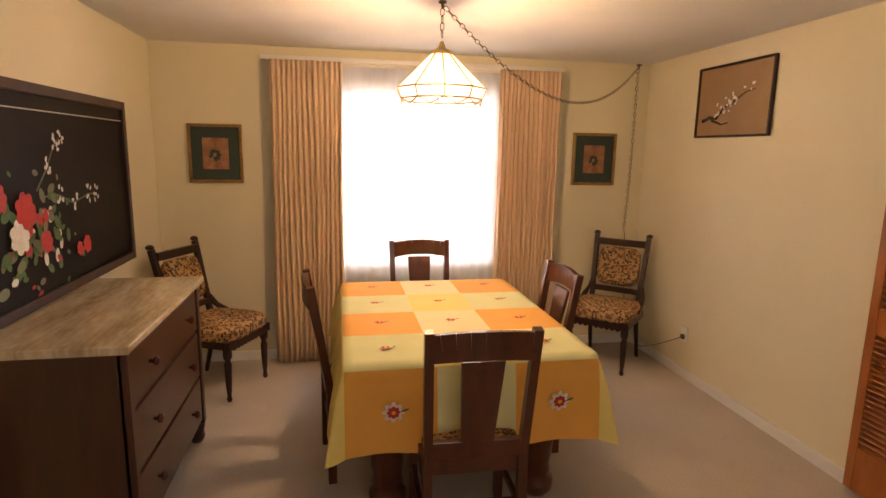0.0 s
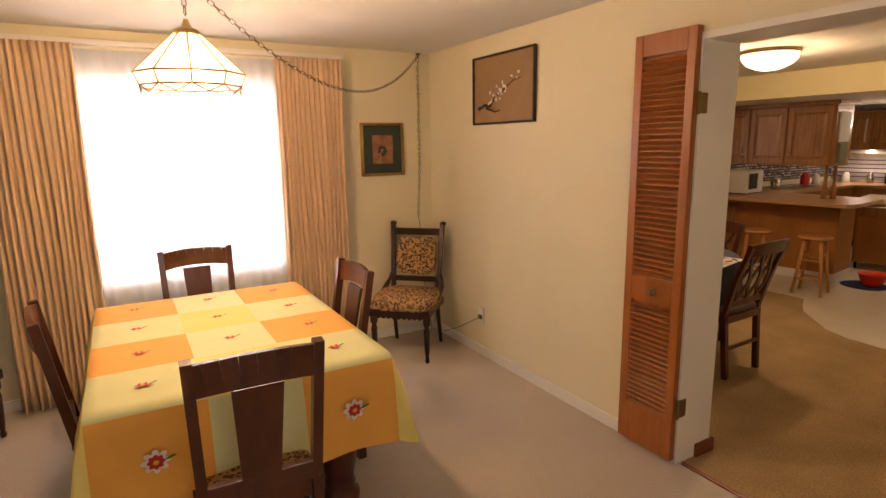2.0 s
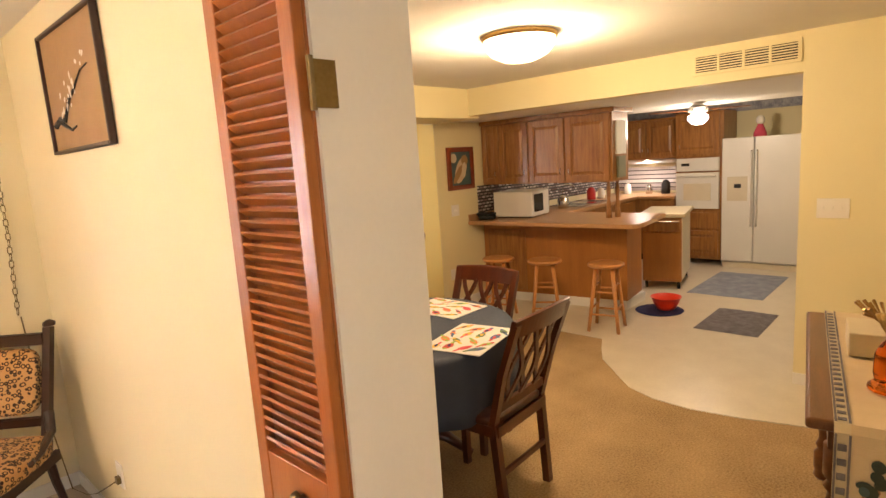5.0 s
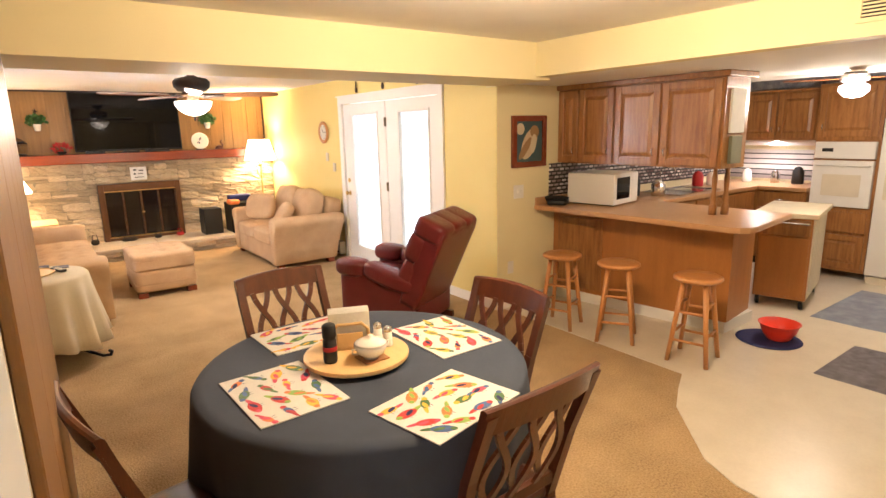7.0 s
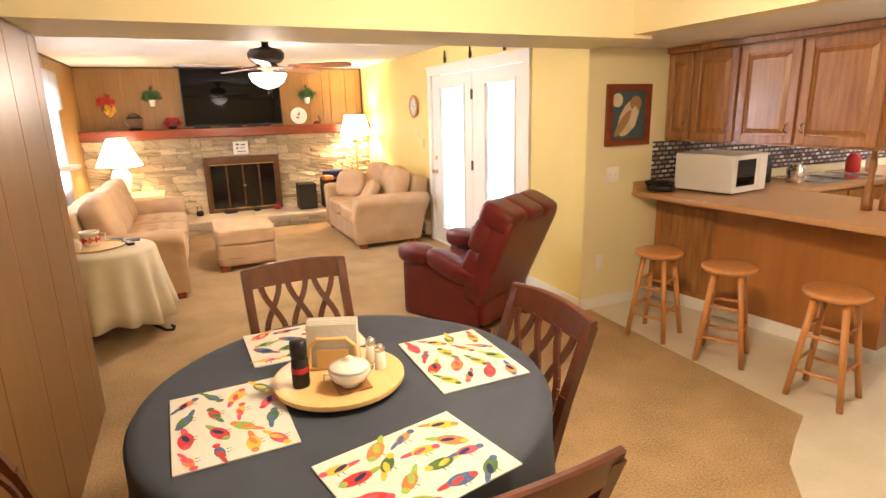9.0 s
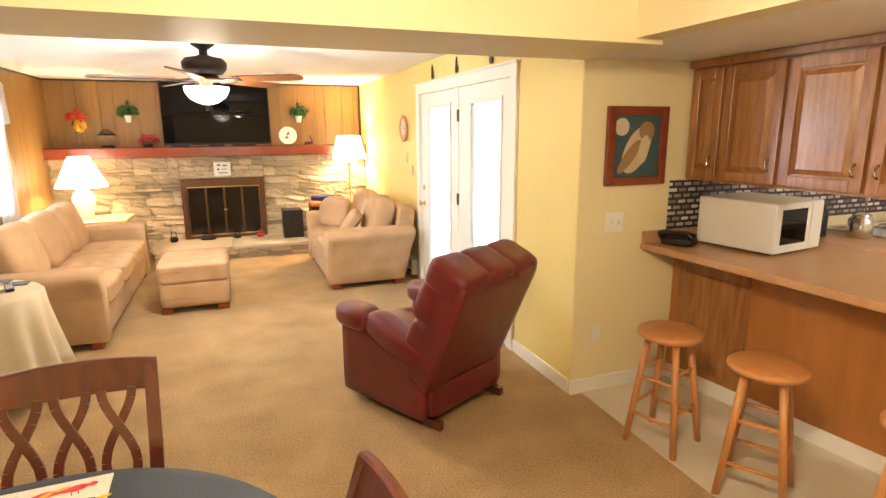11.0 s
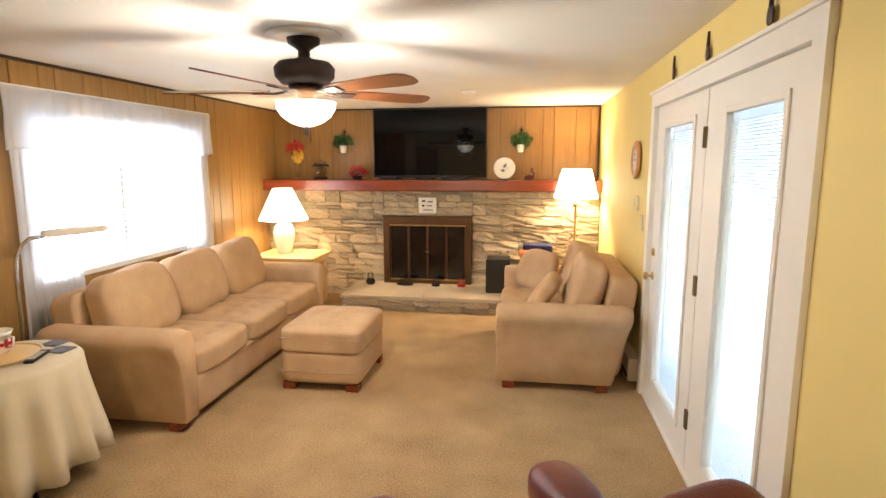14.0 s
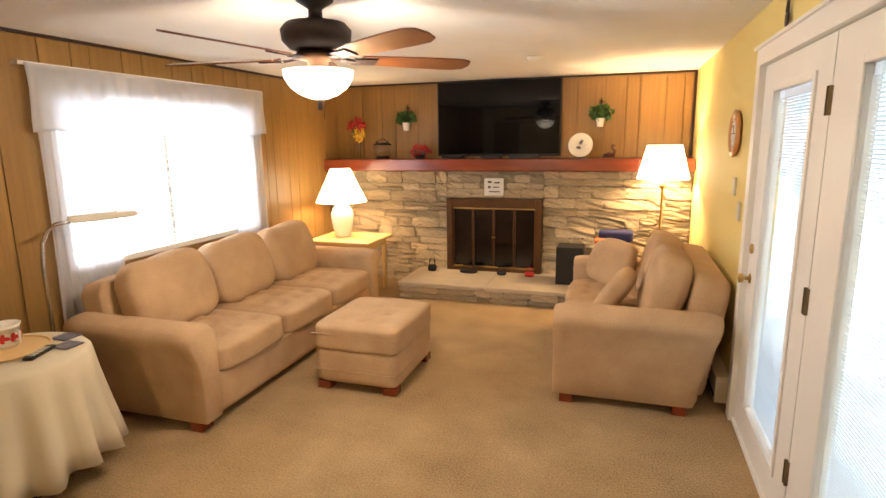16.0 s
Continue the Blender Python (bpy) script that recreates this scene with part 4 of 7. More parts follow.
for k in range(N8):
    tube(bm, [ring_pt(0.055, 2.07, k), ring_pt(0.226, 1.905, k), ring_pt(0.206, 1.855, k)], 0.0035, 6)
    for r, z in ((0.055, 2.07), (0.226, 1.905), (0.206, 1.855)):
        tube(bm, [ring_pt(r, z, k), ring_pt(r, z, k + 1)], 0.004, 6)
    for q in (0.3, 0.7):
        p0, p1 = ring_pt(0.206, 1.855, k), ring_pt(0.206, 1.855, k + 1)
    mid = (p0 + p1) / 2
    tube(bm, [p0, mid - Vector((0, 0, 0.03)), p1], 0.003, 6)
lathe(bm, [(0.058, 2.07), (0.05, 2.085), (0.02, 2.10), (0.008, 2.13)], 0, 0, 14)
finish("frame", bm, "brass", ch)
bm = bmesh.new()
for k in range(3):
    a = k * 2.1
    lathe(bm, [(0.008, 1.86), (0.02, 1.875), (0.024, 1.90), (0.014, 1.93), (0.009, 1.95)], 0.05 * math.cos(a), 0.05 * math.sin(a), 10)
bulbs = finish("bulb", bm, "bulb_lit", ch, True)
bulbs.visible_shadow = False
inv = ch.matrix_basis.inverted()
bm = bmesh.new()


def links(bm, pts, step=0.034):
    pts = [Vector(p) for p in pts]
    acc, k = 0.0, 0
    for a, b in zip(pts, pts[1:]):
        ln = (b - a).length
        dirn = (b - a).normalized()
        while acc < ln:
            c = a + dirn * acc
            s = dirn.orthogonal().normalized()
            if k % 2:
                s = dirn.cross(s)
            tube(bm, [c - dirn * 0.02 + s * 0.001, c - dirn * 0.012 + s * 0.009, c + dirn * 0.012 + s * 0.009, c + dirn * 0.02, c + dirn * 0.012 - s * 0.009, c - dirn * 0.012 - s * 0.009, c - dirn * 0.02 - s * 0.001], 0.0024, 5)
            acc += step
            k += 1
        acc -= ln


hook_a, hook_b = Vector((6.475, 5.25, 2.30)), Vector((8.32, 6.68, 2.29))
swag = [hook_a.lerp(hook_b, t) - Vector((0, 0, 1.42 * t * (1 - t) * (1.0 + 0.35 * (t - 0.5)))) for t in [i / 24 for i in range(25)]]
links(bm, [inv @ p for p in swag])
links(bm, [inv @ Vector(p) for p in ((6.475, 5.25, 2.30), (6.475, 5.25, 2.13))])
links(bm, [inv @ Vector(p) for p in ((8.32, 6.69, 2.29), (8.32, 6.70, 1.4), (8.30, 6.70, 0.98))])
for h in (hook_a, hook_b):
    q = inv @ h
    lathe(bm, [(0.004, -0.02), (0.006, 0.0), (0.02, 0.006), (0.02, 0.0145)], q.x, q.y, 10, m=Matrix.Translation((0, 0, q.z)))
finish("chain", bm, "antique_brass", ch)
cord = thing("outlet", "white wall outlet with a lamp cord plugged in", "outlet")
block("plate", "white_paint", (8.432, 5.925, 0.26, 8.439, 6.0, 0.375), bev=0.002, parent=cord)
bm = bmesh.new()
tube(bm, [(8.425, 5.96, 0.30), (8.40, 6.02, 0.26), (8.39, 6.2, 0.16), (8.40, 6.45, 0.05), (8.38, 6.65, 0.02), (8.33, 6.69, 0.5), (8.31, 6.70, 0.97)], 0.003, 6)
box(bm, 8.415, 5.945, 0.285, 8.432, 5.975, 0.315)
finish("cord", bm, "antique_brass", cord)

# folded louvred door, open against the wall
lv = thing("louvre_door", "orange-brown louvred bifold door folded open on brass hinges", "door")
bm = bmesh.new()
box(bm, 8.392, 4.215, 0.02, 8.418, 4.262, 2.09, 0.003)
box(bm, 8.392, 4.505, 0.02, 8.418, 4.552, 2.09, 0.003)
for z0, z1 in ((0.02, 0.24), (0.80, 0.93), (1.99, 2.09)):
    box(bm, 8.393, 4.262, z0, 8.417, 4.505, z1, 0.002)
finish("frame", bm, "louvre_wood", lv)
block("folded_leaf", "louvre_wood", (8.419, 4.215, 0.02, 8.437, 4.552, 2.09), bev=0.003, parent=lv)
bm = bmesh.new()
box(bm, -0.013, 0, -0.0035, 0.013, 0.243, 0.0035)
sl = finish("slat", bm, "louvre_wood", lv, m=pose(8.404, 4.262, 0.26, 0, 40, 0))
k = 0
for z0, z1 in ((0.255, 0.79), (0.945, 1.98)):
    z = z0 + 0.012
    while z < z1:
        if k:
            o = new("slat", sl.data)
            o.parent = lv
            o.matrix_basis = pose(8.404, 4.262, z, 0, 40, 0)
        else:
            sl.matrix_basis = pose(8.404, 4.262, z, 0, 40, 0)
        k += 1
        z += 0.0265
bm = bmesh.new()
lathe(bm, [(0.007, 0), (0.007, 0.01), (0.021, 0.016), (0.019, 0.026), (0.004, 0.03)], 0, 0, 14, m=pose(8.392, 4.36, 0.865, 0, -90, 0))
finish("knob", bm, "antique_brass", lv, True)
for z in (0.30, 1.76):
    bm = bmesh.new()
    box(bm, 8.415, 4.198, z - 0.045, 8.47, 4.2045, z + 0.045, 0.001)
    tube(bm, [(8.412, 4.20, z - 0.05), (8.412, 4.20, z + 0.05)], 0.007, 8)
    finish("hinge", bm, "antique_brass", lv)


# ---- breakfast nook ----
nt = thing("round_table", "round breakfast table under a slate-blue cloth", "table", pose(9.665, 5.435, 0))
nt.scale = (1.045, 1.045, 1)
bm = bmesh.new()
lathe(bm, [(0.55, 0.715), (0.58, 0.725), (0.58, 0.745), (0.57, 0.752)], 0, 0, 40)
finish("top", bm, "cherry", nt)
bm = bmesh.new()
lathe(bm, [(0.05, 0.02), (0.09, 0.05), (0.07, 0.2), (0.055, 0.5), (0.1, 0.7), (0.1, 0.715)], 0, 0, 16)
for k in range(4):
    a = k * math.pi / 2 + 0.7
    tube(bm, [(0.05 * math.cos(a), 0.05 * math.sin(a), 0.16), (0.22 * math.cos(a), 0.22 * math.sin(a), 0.12), (0.34 * math.cos(a), 0.34 * math.sin(a), 0.022)], [0.035, 0.03, 0.022], 8)
finish("pedestal", bm, "cherry", nt, True)
bm = bmesh.new()
seg = 120
rings = []
for r, z in ((0.001, 0.757), (0.2, 0.757), (0.4, 0.757), (0.55, 0.757), (0.583, 0.752), (0.594, 0.735), (0.60, 0.66), (0.605, 0.58), (0.61, 0.50), (0.615, 0.44)):
    ring = []
    for k in range(seg):
        a = 2 * math.pi * k / seg
        w = max(0, (0.74 - z) / 0.3)
        rr = r + w * (0.022 * math.sin(a * 13 + 0.6 * math.sin(3 * a)) + 0.012 * math.sin(a * 5 + 1))
        ring.append(bm.verts.new((rr * math.cos(a), rr * math.sin(a), z + (0.0008 * math.sin(7 * a) if r > 0.3 else 0))))
    rings.append(ring)
for a, b in zip(rings, rings[1:]):
    for k in range(seg):
        bm.faces.new((a[k], a[(k + 1) % seg], b[(k + 1) % seg], b[k]))
o = finish("cloth", bm, "cloth_slate", nt, True)
o.modifiers.new("thickness", "SOLIDIFY").thickness = 0.003

BIRD_INKS = ["paper", "pink", "lime", "blue", "sun_yellow", "red", "orange_ink", "leaf", "navy"]


def placemat(x, y, turn, seed):
    p = thing("placemat", "white placemat printed with brightly coloured paint strokes", "placemat", pose(x, y, 0.7585, 0, 0, turn), "placemats on the round table")
    block("mat", "paper", (-0.2, -0.15, 0, 0.2, 0.15, 0.004), parent=p)
    bm = bmesh.new()
    rnd = random.Random(seed)
    k = 0
    for i in range(4):
        for j in range(4):
            x0, y0 = -0.145 + 0.095 * i + rnd.uniform(-0.014, 0.014), -0.108 + 0.072 * j + rnd.uniform(-0.008, 0.008)
            a, c = rnd.uniform(-0.9, 0.9) + math.pi * rnd.randint(0, 1), rnd.randint(1, 7)
            g = rnd.uniform(0.8, 1.35)
            w = 1 + (c + rnd.randint(1, 3)) % 7
            k += 1
            z = 0.0045 + 0.00006 * k
            ca, sa = math.cos(a), math.sin(a)
            ellipse(bm, x0 - 0.034 * ca, y0 - 0.034 * sa, z, 0.028 * g, 0.007 * g, a + 0.15, w)
            ellipse(bm, x0, y0, z + 0.00002, 0.030 * g, 0.016 * g, a, c, point=0.2)
            ellipse(bm, x0 - 0.010 * ca, y0 - 0.010 * sa, z + 0.00004, 0.020, 0.008, a + 0.35, 8 if rnd.random() < 0.3 else w)
            ellipse(bm, x0 + 0.034 * ca, y0 + 0.034 * sa, z + 0.00003, 0.011, 0.010, a, w)
            for q in (-0.006, 0.008):
                ellipse(bm, x0 + q, y0 - 0.022, z + 0.00001, 0.0012, 0.008, 0.2, 8)
    tagged(finish("print", bm, BIRD_INKS, p), kind="stuff")


placemat(9.314, 5.375, 92, 1), placemat(9.70, 4.957, 12, 2), placemat(10.05, 5.44, 90, 3), placemat(9.605, 5.84, 2, 4)

ls = thing("lazy_susan", "round pale wooden turntable tray on the table", "tray", pose(9.64, 5.45, 0.7585))
bm = bmesh.new()
lathe(bm, [(0.10, 0), (0.10, 0.012), (0.195, 0.014), (0.20, 0.02), (0.20, 0.032), (0.19, 0.034)], 0, 0, 36)
finish("tray", bm, "bamboo", ls)
nh = thing("napkin_holder", "light wooden napkin holder full of white napkins", "napkin holder", pose(9.64, 5.505, 0.793, 0, 0, -22))
bm = bmesh.new()
box(bm, -0.085, -0.03, 0, 0.085, 0.03, 0.012, 0.003)
for s in (-1, 1):
    tube(bm, [(-0.075, s * 0.028, 0.01), (-0.07, s * 0.028, 0.08), (-0.045, s * 0.028, 0.105), (0.045, s * 0.028, 0.105), (0.07, s * 0.028, 0.08), (0.075, s * 0.028, 0.01)], 0.007, 8)
    box(bm, -0.05, s * 0.028 - 0.004, 0.012, 0.05, s * 0.028 + 0.004, 0.07, 0.003)
finish("stand", bm, "bamboo", nh)
bm = bmesh.new()
for k in range(8):
    box(bm, -0.078 + 0.001 * (k % 3), -0.022 + k * 0.0055, 0.013, 0.078, -0.018 + k * 0.0055, 0.150 + 0.003 * (k % 4), 0.0015)
tagged(finish("napkins", bm, "paper", nh), kind="stuff")
sb = thing("sugar_bowl", "white lidded china sugar bowl with small handles", "bowl", pose(9.65, 5.355, 0.799))
bm = bmesh.new()
lathe(bm, [(0.028, 0), (0.03, 0.008), (0.05, 0.02), (0.062, 0.045), (0.058, 0.055)], 0, 0, 22)
for s in (-1, 1):
    tube(bm, [(s * 0.058, 0, 0.045), (s * 0.076, 0, 0.048), (s * 0.074, 0, 0.03), (s * 0.056, 0, 0.025)], 0.004, 6)
finish("body", bm, "ceramic", sb, True)
bm = bmesh.new()
lathe(bm, [(0.062, 0.055), (0.055, 0.062), (0.03, 0.073), (0.01, 0.078), (0.012, 0.085), (0.004, 0.09)], 0, 0, 22)
finish("lid", bm, "ceramic", sb, True)
tagged(block("trivet", "oak", (9.605, 5.31, 0.793, 9.705, 5.40, 0.799), bev=0.002), "small dark square coaster under the sugar bowl", "coaster")
pm = thing("pepper_mill", "black pepper grinder with a red band", "grinder", pose(9.52, 5.425, 0.793))
bm = bmesh.new()
lathe(bm, [(0.024, 0), (0.026, 0.01), (0.025, 0.085), (0.02, 0.09), (0.025, 0.096), (0.025, 0.14), (0.018, 0.146)], 0, 0, 18)
finish("body", bm, "black", pm, True)
bm = bmesh.new()
lathe(bm, [(0.0255, 0.045), (0.0265, 0.047), (0.0265, 0.06), (0.0255, 0.062)], 0, 0, 18)
finish("band", bm, "red", pm)
for x, y in ((9.755, 5.485), (9.765, 5.425)):
    s = thing("salt_shaker", "clear glass salt shaker with a chrome cap", "shaker", pose(x, y, 0.793), "shakers on the tray")
    bm = bmesh.new()
    lathe(bm, [(0.018, 0), (0.02, 0.005), (0.016, 0.06)], 0, 0, 12)
    finish("jar", bm, "ceramic", s, True)
    bm = bmesh.new()
    lathe(bm, [(0.017, 0.06), (0.017, 0.075), (0.006, 0.082)], 0, 0, 12)
    finish("cap", bm, "chrome", s, True)


def lattice_chair(m):
    """Cherry chair whose back has three pairs of crossing bowed slats."""
    c = thing("kitchen_chair", "cherry-brown wooden chair with a looped slat back", "chair", m, "chairs round the breakfast table")

    def bow(x):
        return -0.025 * (1 - (x / 0.22) ** 2)

    for s in (-1, 1):
        bm = bmesh.new()
        bar(bm, (s * 0.185, -0.215, 0), (s * 0.195, -0.18, 0.45), 0.036, 0.036)
        bar(bm, (s * 0.195, -0.18, 0.44), (s * 0.205, -0.25, 0.70), 0.036, 0.030)
        bar(bm, (s * 0.205, -0.248, 0.69), (s * 0.208, -0.335, 0.925), 0.036, 0.027)
        finish("post", bm, "cherry", c)
        bm = bmesh.new()
        bar(bm, (s * 0.205, 0.19, 0), (s * 0.205, 0.19, 0.43), 0.032, 0.032, taper=1.2)
        finish("leg", bm, "cherry", c)
    bm = bmesh.new()
    rows = []
    for k in range(17):
        x = -0.226 + 0.02825 * k
        top = 0.955 - 0.012 * (x / 0.226) ** 2
        y = -0.333 + bow(x)
        rows.append([bm.verts.new(v) for v in ((x, y + 0.034, 0.862), (x, y + 0.012, 0.862), (x, y - 0.013, top - 0.004), (x, y - 0.006, top), (x, y + 0.004, top), (x, y + 0.011, top - 0.006))])
    for a, b in zip(rows, rows[1:]):
        for i in range(6):
            bm.faces.new((a[i], a[(i + 1) % 6], b[(i + 1) % 6], b[i]))
    bm.faces.new(rows[0]), bm.faces.new(rows[-1][::-1])
    finish("crest_rail", bm, "cherry", c)
    bm = bmesh.new()
    box(bm, -0.2, -0.212, 0.50, 0.2, -0.190, 0.54, 0.003)
    finish("lower_rail", bm, "cherry", c)
    for cx in (-0.115, 0, 0.115):
        for s in (-1, 1):
            bm = bmesh.new()
            n = 12
            for k in range(n):
                t0, t1 = k / n, (k + 1) / n
                q = []
                for t in (t0, t1):
                    x = cx + s * 0.040 * math.cos((1 - t) * 1.62 * math.pi + 0.1)
                    q.append((x, -0.203 - 0.095 * t + bow(x) * t + 0.004 * s, 0.535 + 0.335 * t))
                bar(bm, q[0], q[1], 0.024, 0.011)
            finish("slat", bm, "cherry", c)
    bm = bmesh.new()
    for b in ((-0.20, -0.21, 0.39, 0.20, -0.185, 0.44), (-0.20, 0.175, 0.39, 0.20, 0.20, 0.44), (-0.215, -0.19, 0.39, -0.195, 0.19, 0.44), (0.195, -0.19, 0.39, 0.215, 0.19, 0.44), (-0.19, -0.215, 0.2, 0.19, -0.2, 0.225)):
        box(bm, *b)
    finish("apron", bm, "cherry", c)
    bm = bmesh.new()
    cushion(bm, -0.225, -0.20, 0.435, 0.225, 0.22, 0.475, 7, 5)
    finish("seat", bm, "mahogany", c, True)
    return c


lc = lattice_chair(pose(9.68, 5.945, 0, 0, 0, 184))
for x, y, a in ((10.02, 5.35, 91), (9.75, 4.92, 2), (9.06, 5.31, -81)):
    copy_thing(lc, pose(x, y, 0, 0, 0, a))

cl = thing("ceiling_light", "lit frosted dome ceiling light", "lamp", pose(10.35, 5.05, 0))
bm = bmesh.new()
lathe(bm, [(0.02, 2.085), (0.08, 2.095), (0.15, 2.125), (0.185, 2.165), (0.19, 2.20)], 0, 0, 28)
o = finish("dome", bm, "dome_lit", cl, True)
o.visible_shadow = False
bm = bmesh.new()
lathe(bm, [(0.195, 2.20), (0.2, 2.21), (0.2, 2.224)], 0, 0, 28)
finish("base", bm, "brass", cl)

# console table with its runner
ct = thing("console_table", "oak console table with turned legs by the wall", "table", pose(10.25, 3.455, 0, 0, 0, 9.5))
bm = bmesh.new()
box(bm, -0.61, -0.24, 0.745, 0.61, 0.24, 0.78, 0.012, 3)
finish("top", bm, "oak_dark", ct)
block("apron", "oak_dark", (-0.54, -0.18, 0.66, 0.54, 0.18, 0.745), parent=ct)
prof = [(0.03, 0), (0.042, 0.015), (0.036, 0.04), (0.042, 0.06), (0.042, 0.13), (0.026, 0.15), (0.036, 0.17), (0.024, 0.20), (0.034, 0.34), (0.036, 0.44), (0.024, 0.50), (0.038, 0.52), (0.026, 0.54), (0.04, 0.56), (0.04, 0.66)]
for x in (-0.5, 0.5):
    for y in (-0.15, 0.15):
        bm = bmesh.new()
        lathe(bm, prof, x, y, 14)
        finish("leg", bm, "oak_dark", ct, True)
bm = bmesh.new()
for x in (-0.5, 0.5):
    box(bm, x - 0.015, -0.14, 0.08, x + 0.015, 0.14, 0.11, 0.003)
box(bm, -0.49, -0.15, 0.081, 0.49, -0.12, 0.109, 0.003)
finish("stretcher", bm, "oak_dark", ct)
rn = thing("table_runner", "tan woven table runner with a patterned border and fruit motif", "runner", pose(10.25, 3.455, 0, 0, 0, 9.5))
bm = bmesh.new()
strip = [(0.62, 0.45), (0.618, 0.783), (0.30, 0.783), (-0.30, 0.783), (-0.614, 0.783), (-0.63, 0.76), (-0.635, 0.62), (-0.632, 0.50)]
for b0, b1, mi in ((-0.17, -0.13, 1), (-0.13, 0.13, 0), (0.13, 0.17, 1)):
    a = [bm.verts.new((x, b0, z)) for x, z in strip]
    b = [bm.verts.new((x, b1, z)) for x, z in strip]
    for k in range(len(strip) - 1):
        f = bm.faces.new((a[k], a[k + 1], b[k + 1], b[k]))
        f.material_index = mi
o = finish("cloth", bm, ["runner", "cloth_cream"], rn)
o.modifiers.new("thickness", "SOLIDIFY").thickness = 0.003
bm = bmesh.new()
for k in range(26):
    x = -0.60 + k * 0.046
    for s in (-1, 1):
        box(bm, x, s * 0.15 - 0.011, 0.7855, x + 0.018, s * 0.15 + 0.011, 0.788)
for s in (-1, 1):
    for q in (0.132, 0.166):
        box(bm, -0.612, s * q - 0.003, 0.7855, 0.612, s * q + 0.003, 0.7875)
        box(bm, -0.640, s * q - 0.003, 0.50, -0.637, s * q + 0.003, 0.76)
    for k in range(5):
        box(bm, -0.641, s * 0.15 - 0.011, 0.53 + k * 0.045, -0.637, s * 0.15 + 0.011, 0.55 + k * 0.045)
for k in range(8):
    box(bm, -0.641, -0.15 + 0.04 * k, 0.51, -0.637, -0.13 + 0.04 * k, 0.53)
tagged(finish("border", bm, "rug_grey", rn), kind="stuff")
bm = bmesh.new()
rnd = random.Random(3)
mm = pose(-0.640, 0, 0.64, 90, 0, -90)
for k in range(26):
    ellipse(bm, rnd.gauss(0, 0.045), rnd.gauss(0, 0.03), 0.001 + 0.0001 * k, rnd.uniform(0.015, 0.03), rnd.uniform(0.01, 0.018), rnd.random() * 3, rnd.choice((0, 0, 1, 2)), m=mm)
tagged(finish("motif", bm, ["mat_green", "print_teal", "print_rust"], rn), kind="stuff")
gv = thing("glass_bottle", "amber cut-glass bottle on the console table", "bottle", pose(9.93, 3.42, 0.789))
bm = bmesh.new()
lathe(bm, [(0.055, 0), (0.06, 0.012), (0.04, 0.03), (0.046, 0.06), (0.044, 0.12), (0.03, 0.15), (0.014, 0.17)], 0, 0, 10)
finish("body", bm, "amber_glass", gv)
bm = bmesh.new()
for k in range(5):
    a = k * 1.3
    tube(bm, [(0, 0, 0.165), (0.02 * math.cos(a), 0.02 * math.sin(a), 0.20), (0.04 * math.cos(a), 0.04 * math.sin(a), 0.235 + 0.01 * k)], [0.004, 0.007, 0.011], 6)
finish("stopper", bm, "brass", gv, True)
bx = thing("keepsake_box", "low cream box with gilt sprays on the console", "box", pose(10.34, 3.44, 0.789, 0, 0, 9))
block("body", "cloth_cream", (-0.11, -0.14, 0, 0.11, 0.14, 0.09), bev=0.006, parent=bx)
bm = bmesh.new()
rnd = random.Random(8)
for k in range(14):
    a = rnd.random() * 6
    tube(bm, [(0, 0.02, 0.09), (0.05 * math.cos(a), 0.02 + 0.05 * math.sin(a), 0.13), (0.10 * math.cos(a), 0.02 + 0.10 * math.sin(a), 0.15 + 0.03 * rnd.random())], [0.003, 0.003, 0.007], 5)
tagged(finish("spray", bm, "gold_frame", bx), kind="stuff")
th = thing("thermostat", "white wall thermostat with a small display", "thermostat")
block("case", "heater", (11.80, 3.435, 1.38, 11.83, 3.55, 1.475), bev=0.006, parent=th)
block("display", "black", (11.798, 3.475, 1.42, 11.80, 3.505, 1.44), parent=th)
sp = thing("light_switch", "white three-gang light switch plate", "switch")
block("plate", "white_paint", (11.822, 3.76, 1.10, 11.83, 3.925, 1.22), bev=0.002, parent=sp)
for k in range(3):
    block("toggle", "white_paint", (11.812, 3.795 + 0.046 * k, 1.150, 11.822, 3.803 + 0.046 * k, 1.175), parent=sp)
sp2 = thing("light_switch", "white two-gang light switch plate", "switch")
block("plate", "white_paint", (12.17, 7.232, 1.0, 12.29, 7.24, 1.12), bev=0.002, parent=sp2)
for k in range(2):
    block("toggle", "white_paint", (12.205 + 0.046 * k, 7.222, 1.05, 12.213 + 0.046 * k, 7.232, 1.075), parent=sp2)
ou = thing("outlet", "white wall outlet plate", "outlet")
block("plate", "white_paint", (12.10, 7.233, 0.32, 12.17, 7.24, 0.435), bev=0.002, parent=ou)
vt = thing("air_vent", "cream louvred air grille in the soffit", "vent")
block("frame", "nook_wall", (11.815, 4.03, 2.045, 11.83, 4.66, 2.065), (11.815, 4.03, 2.165, 11.83, 4.66, 2.185), (11.815, 4.03, 2.065, 11.83, 4.05, 2.165), (11.815, 4.64, 2.065, 11.83, 4.66, 2.165), (11.815, 4.19, 2.065, 11.83, 4.205, 2.165), (11.815, 4.34, 2.065, 11.83, 4.355, 2.165), (11.815, 4.49, 2.065, 11.83, 4.505, 2.165), parent=vt)
# dark sheet in place of the shade inside the duct
block("shadow_box", "iron", (11.826, 4.05, 2.065, 11.829, 4.64, 2.165), parent=vt)
bm = bmesh.new()
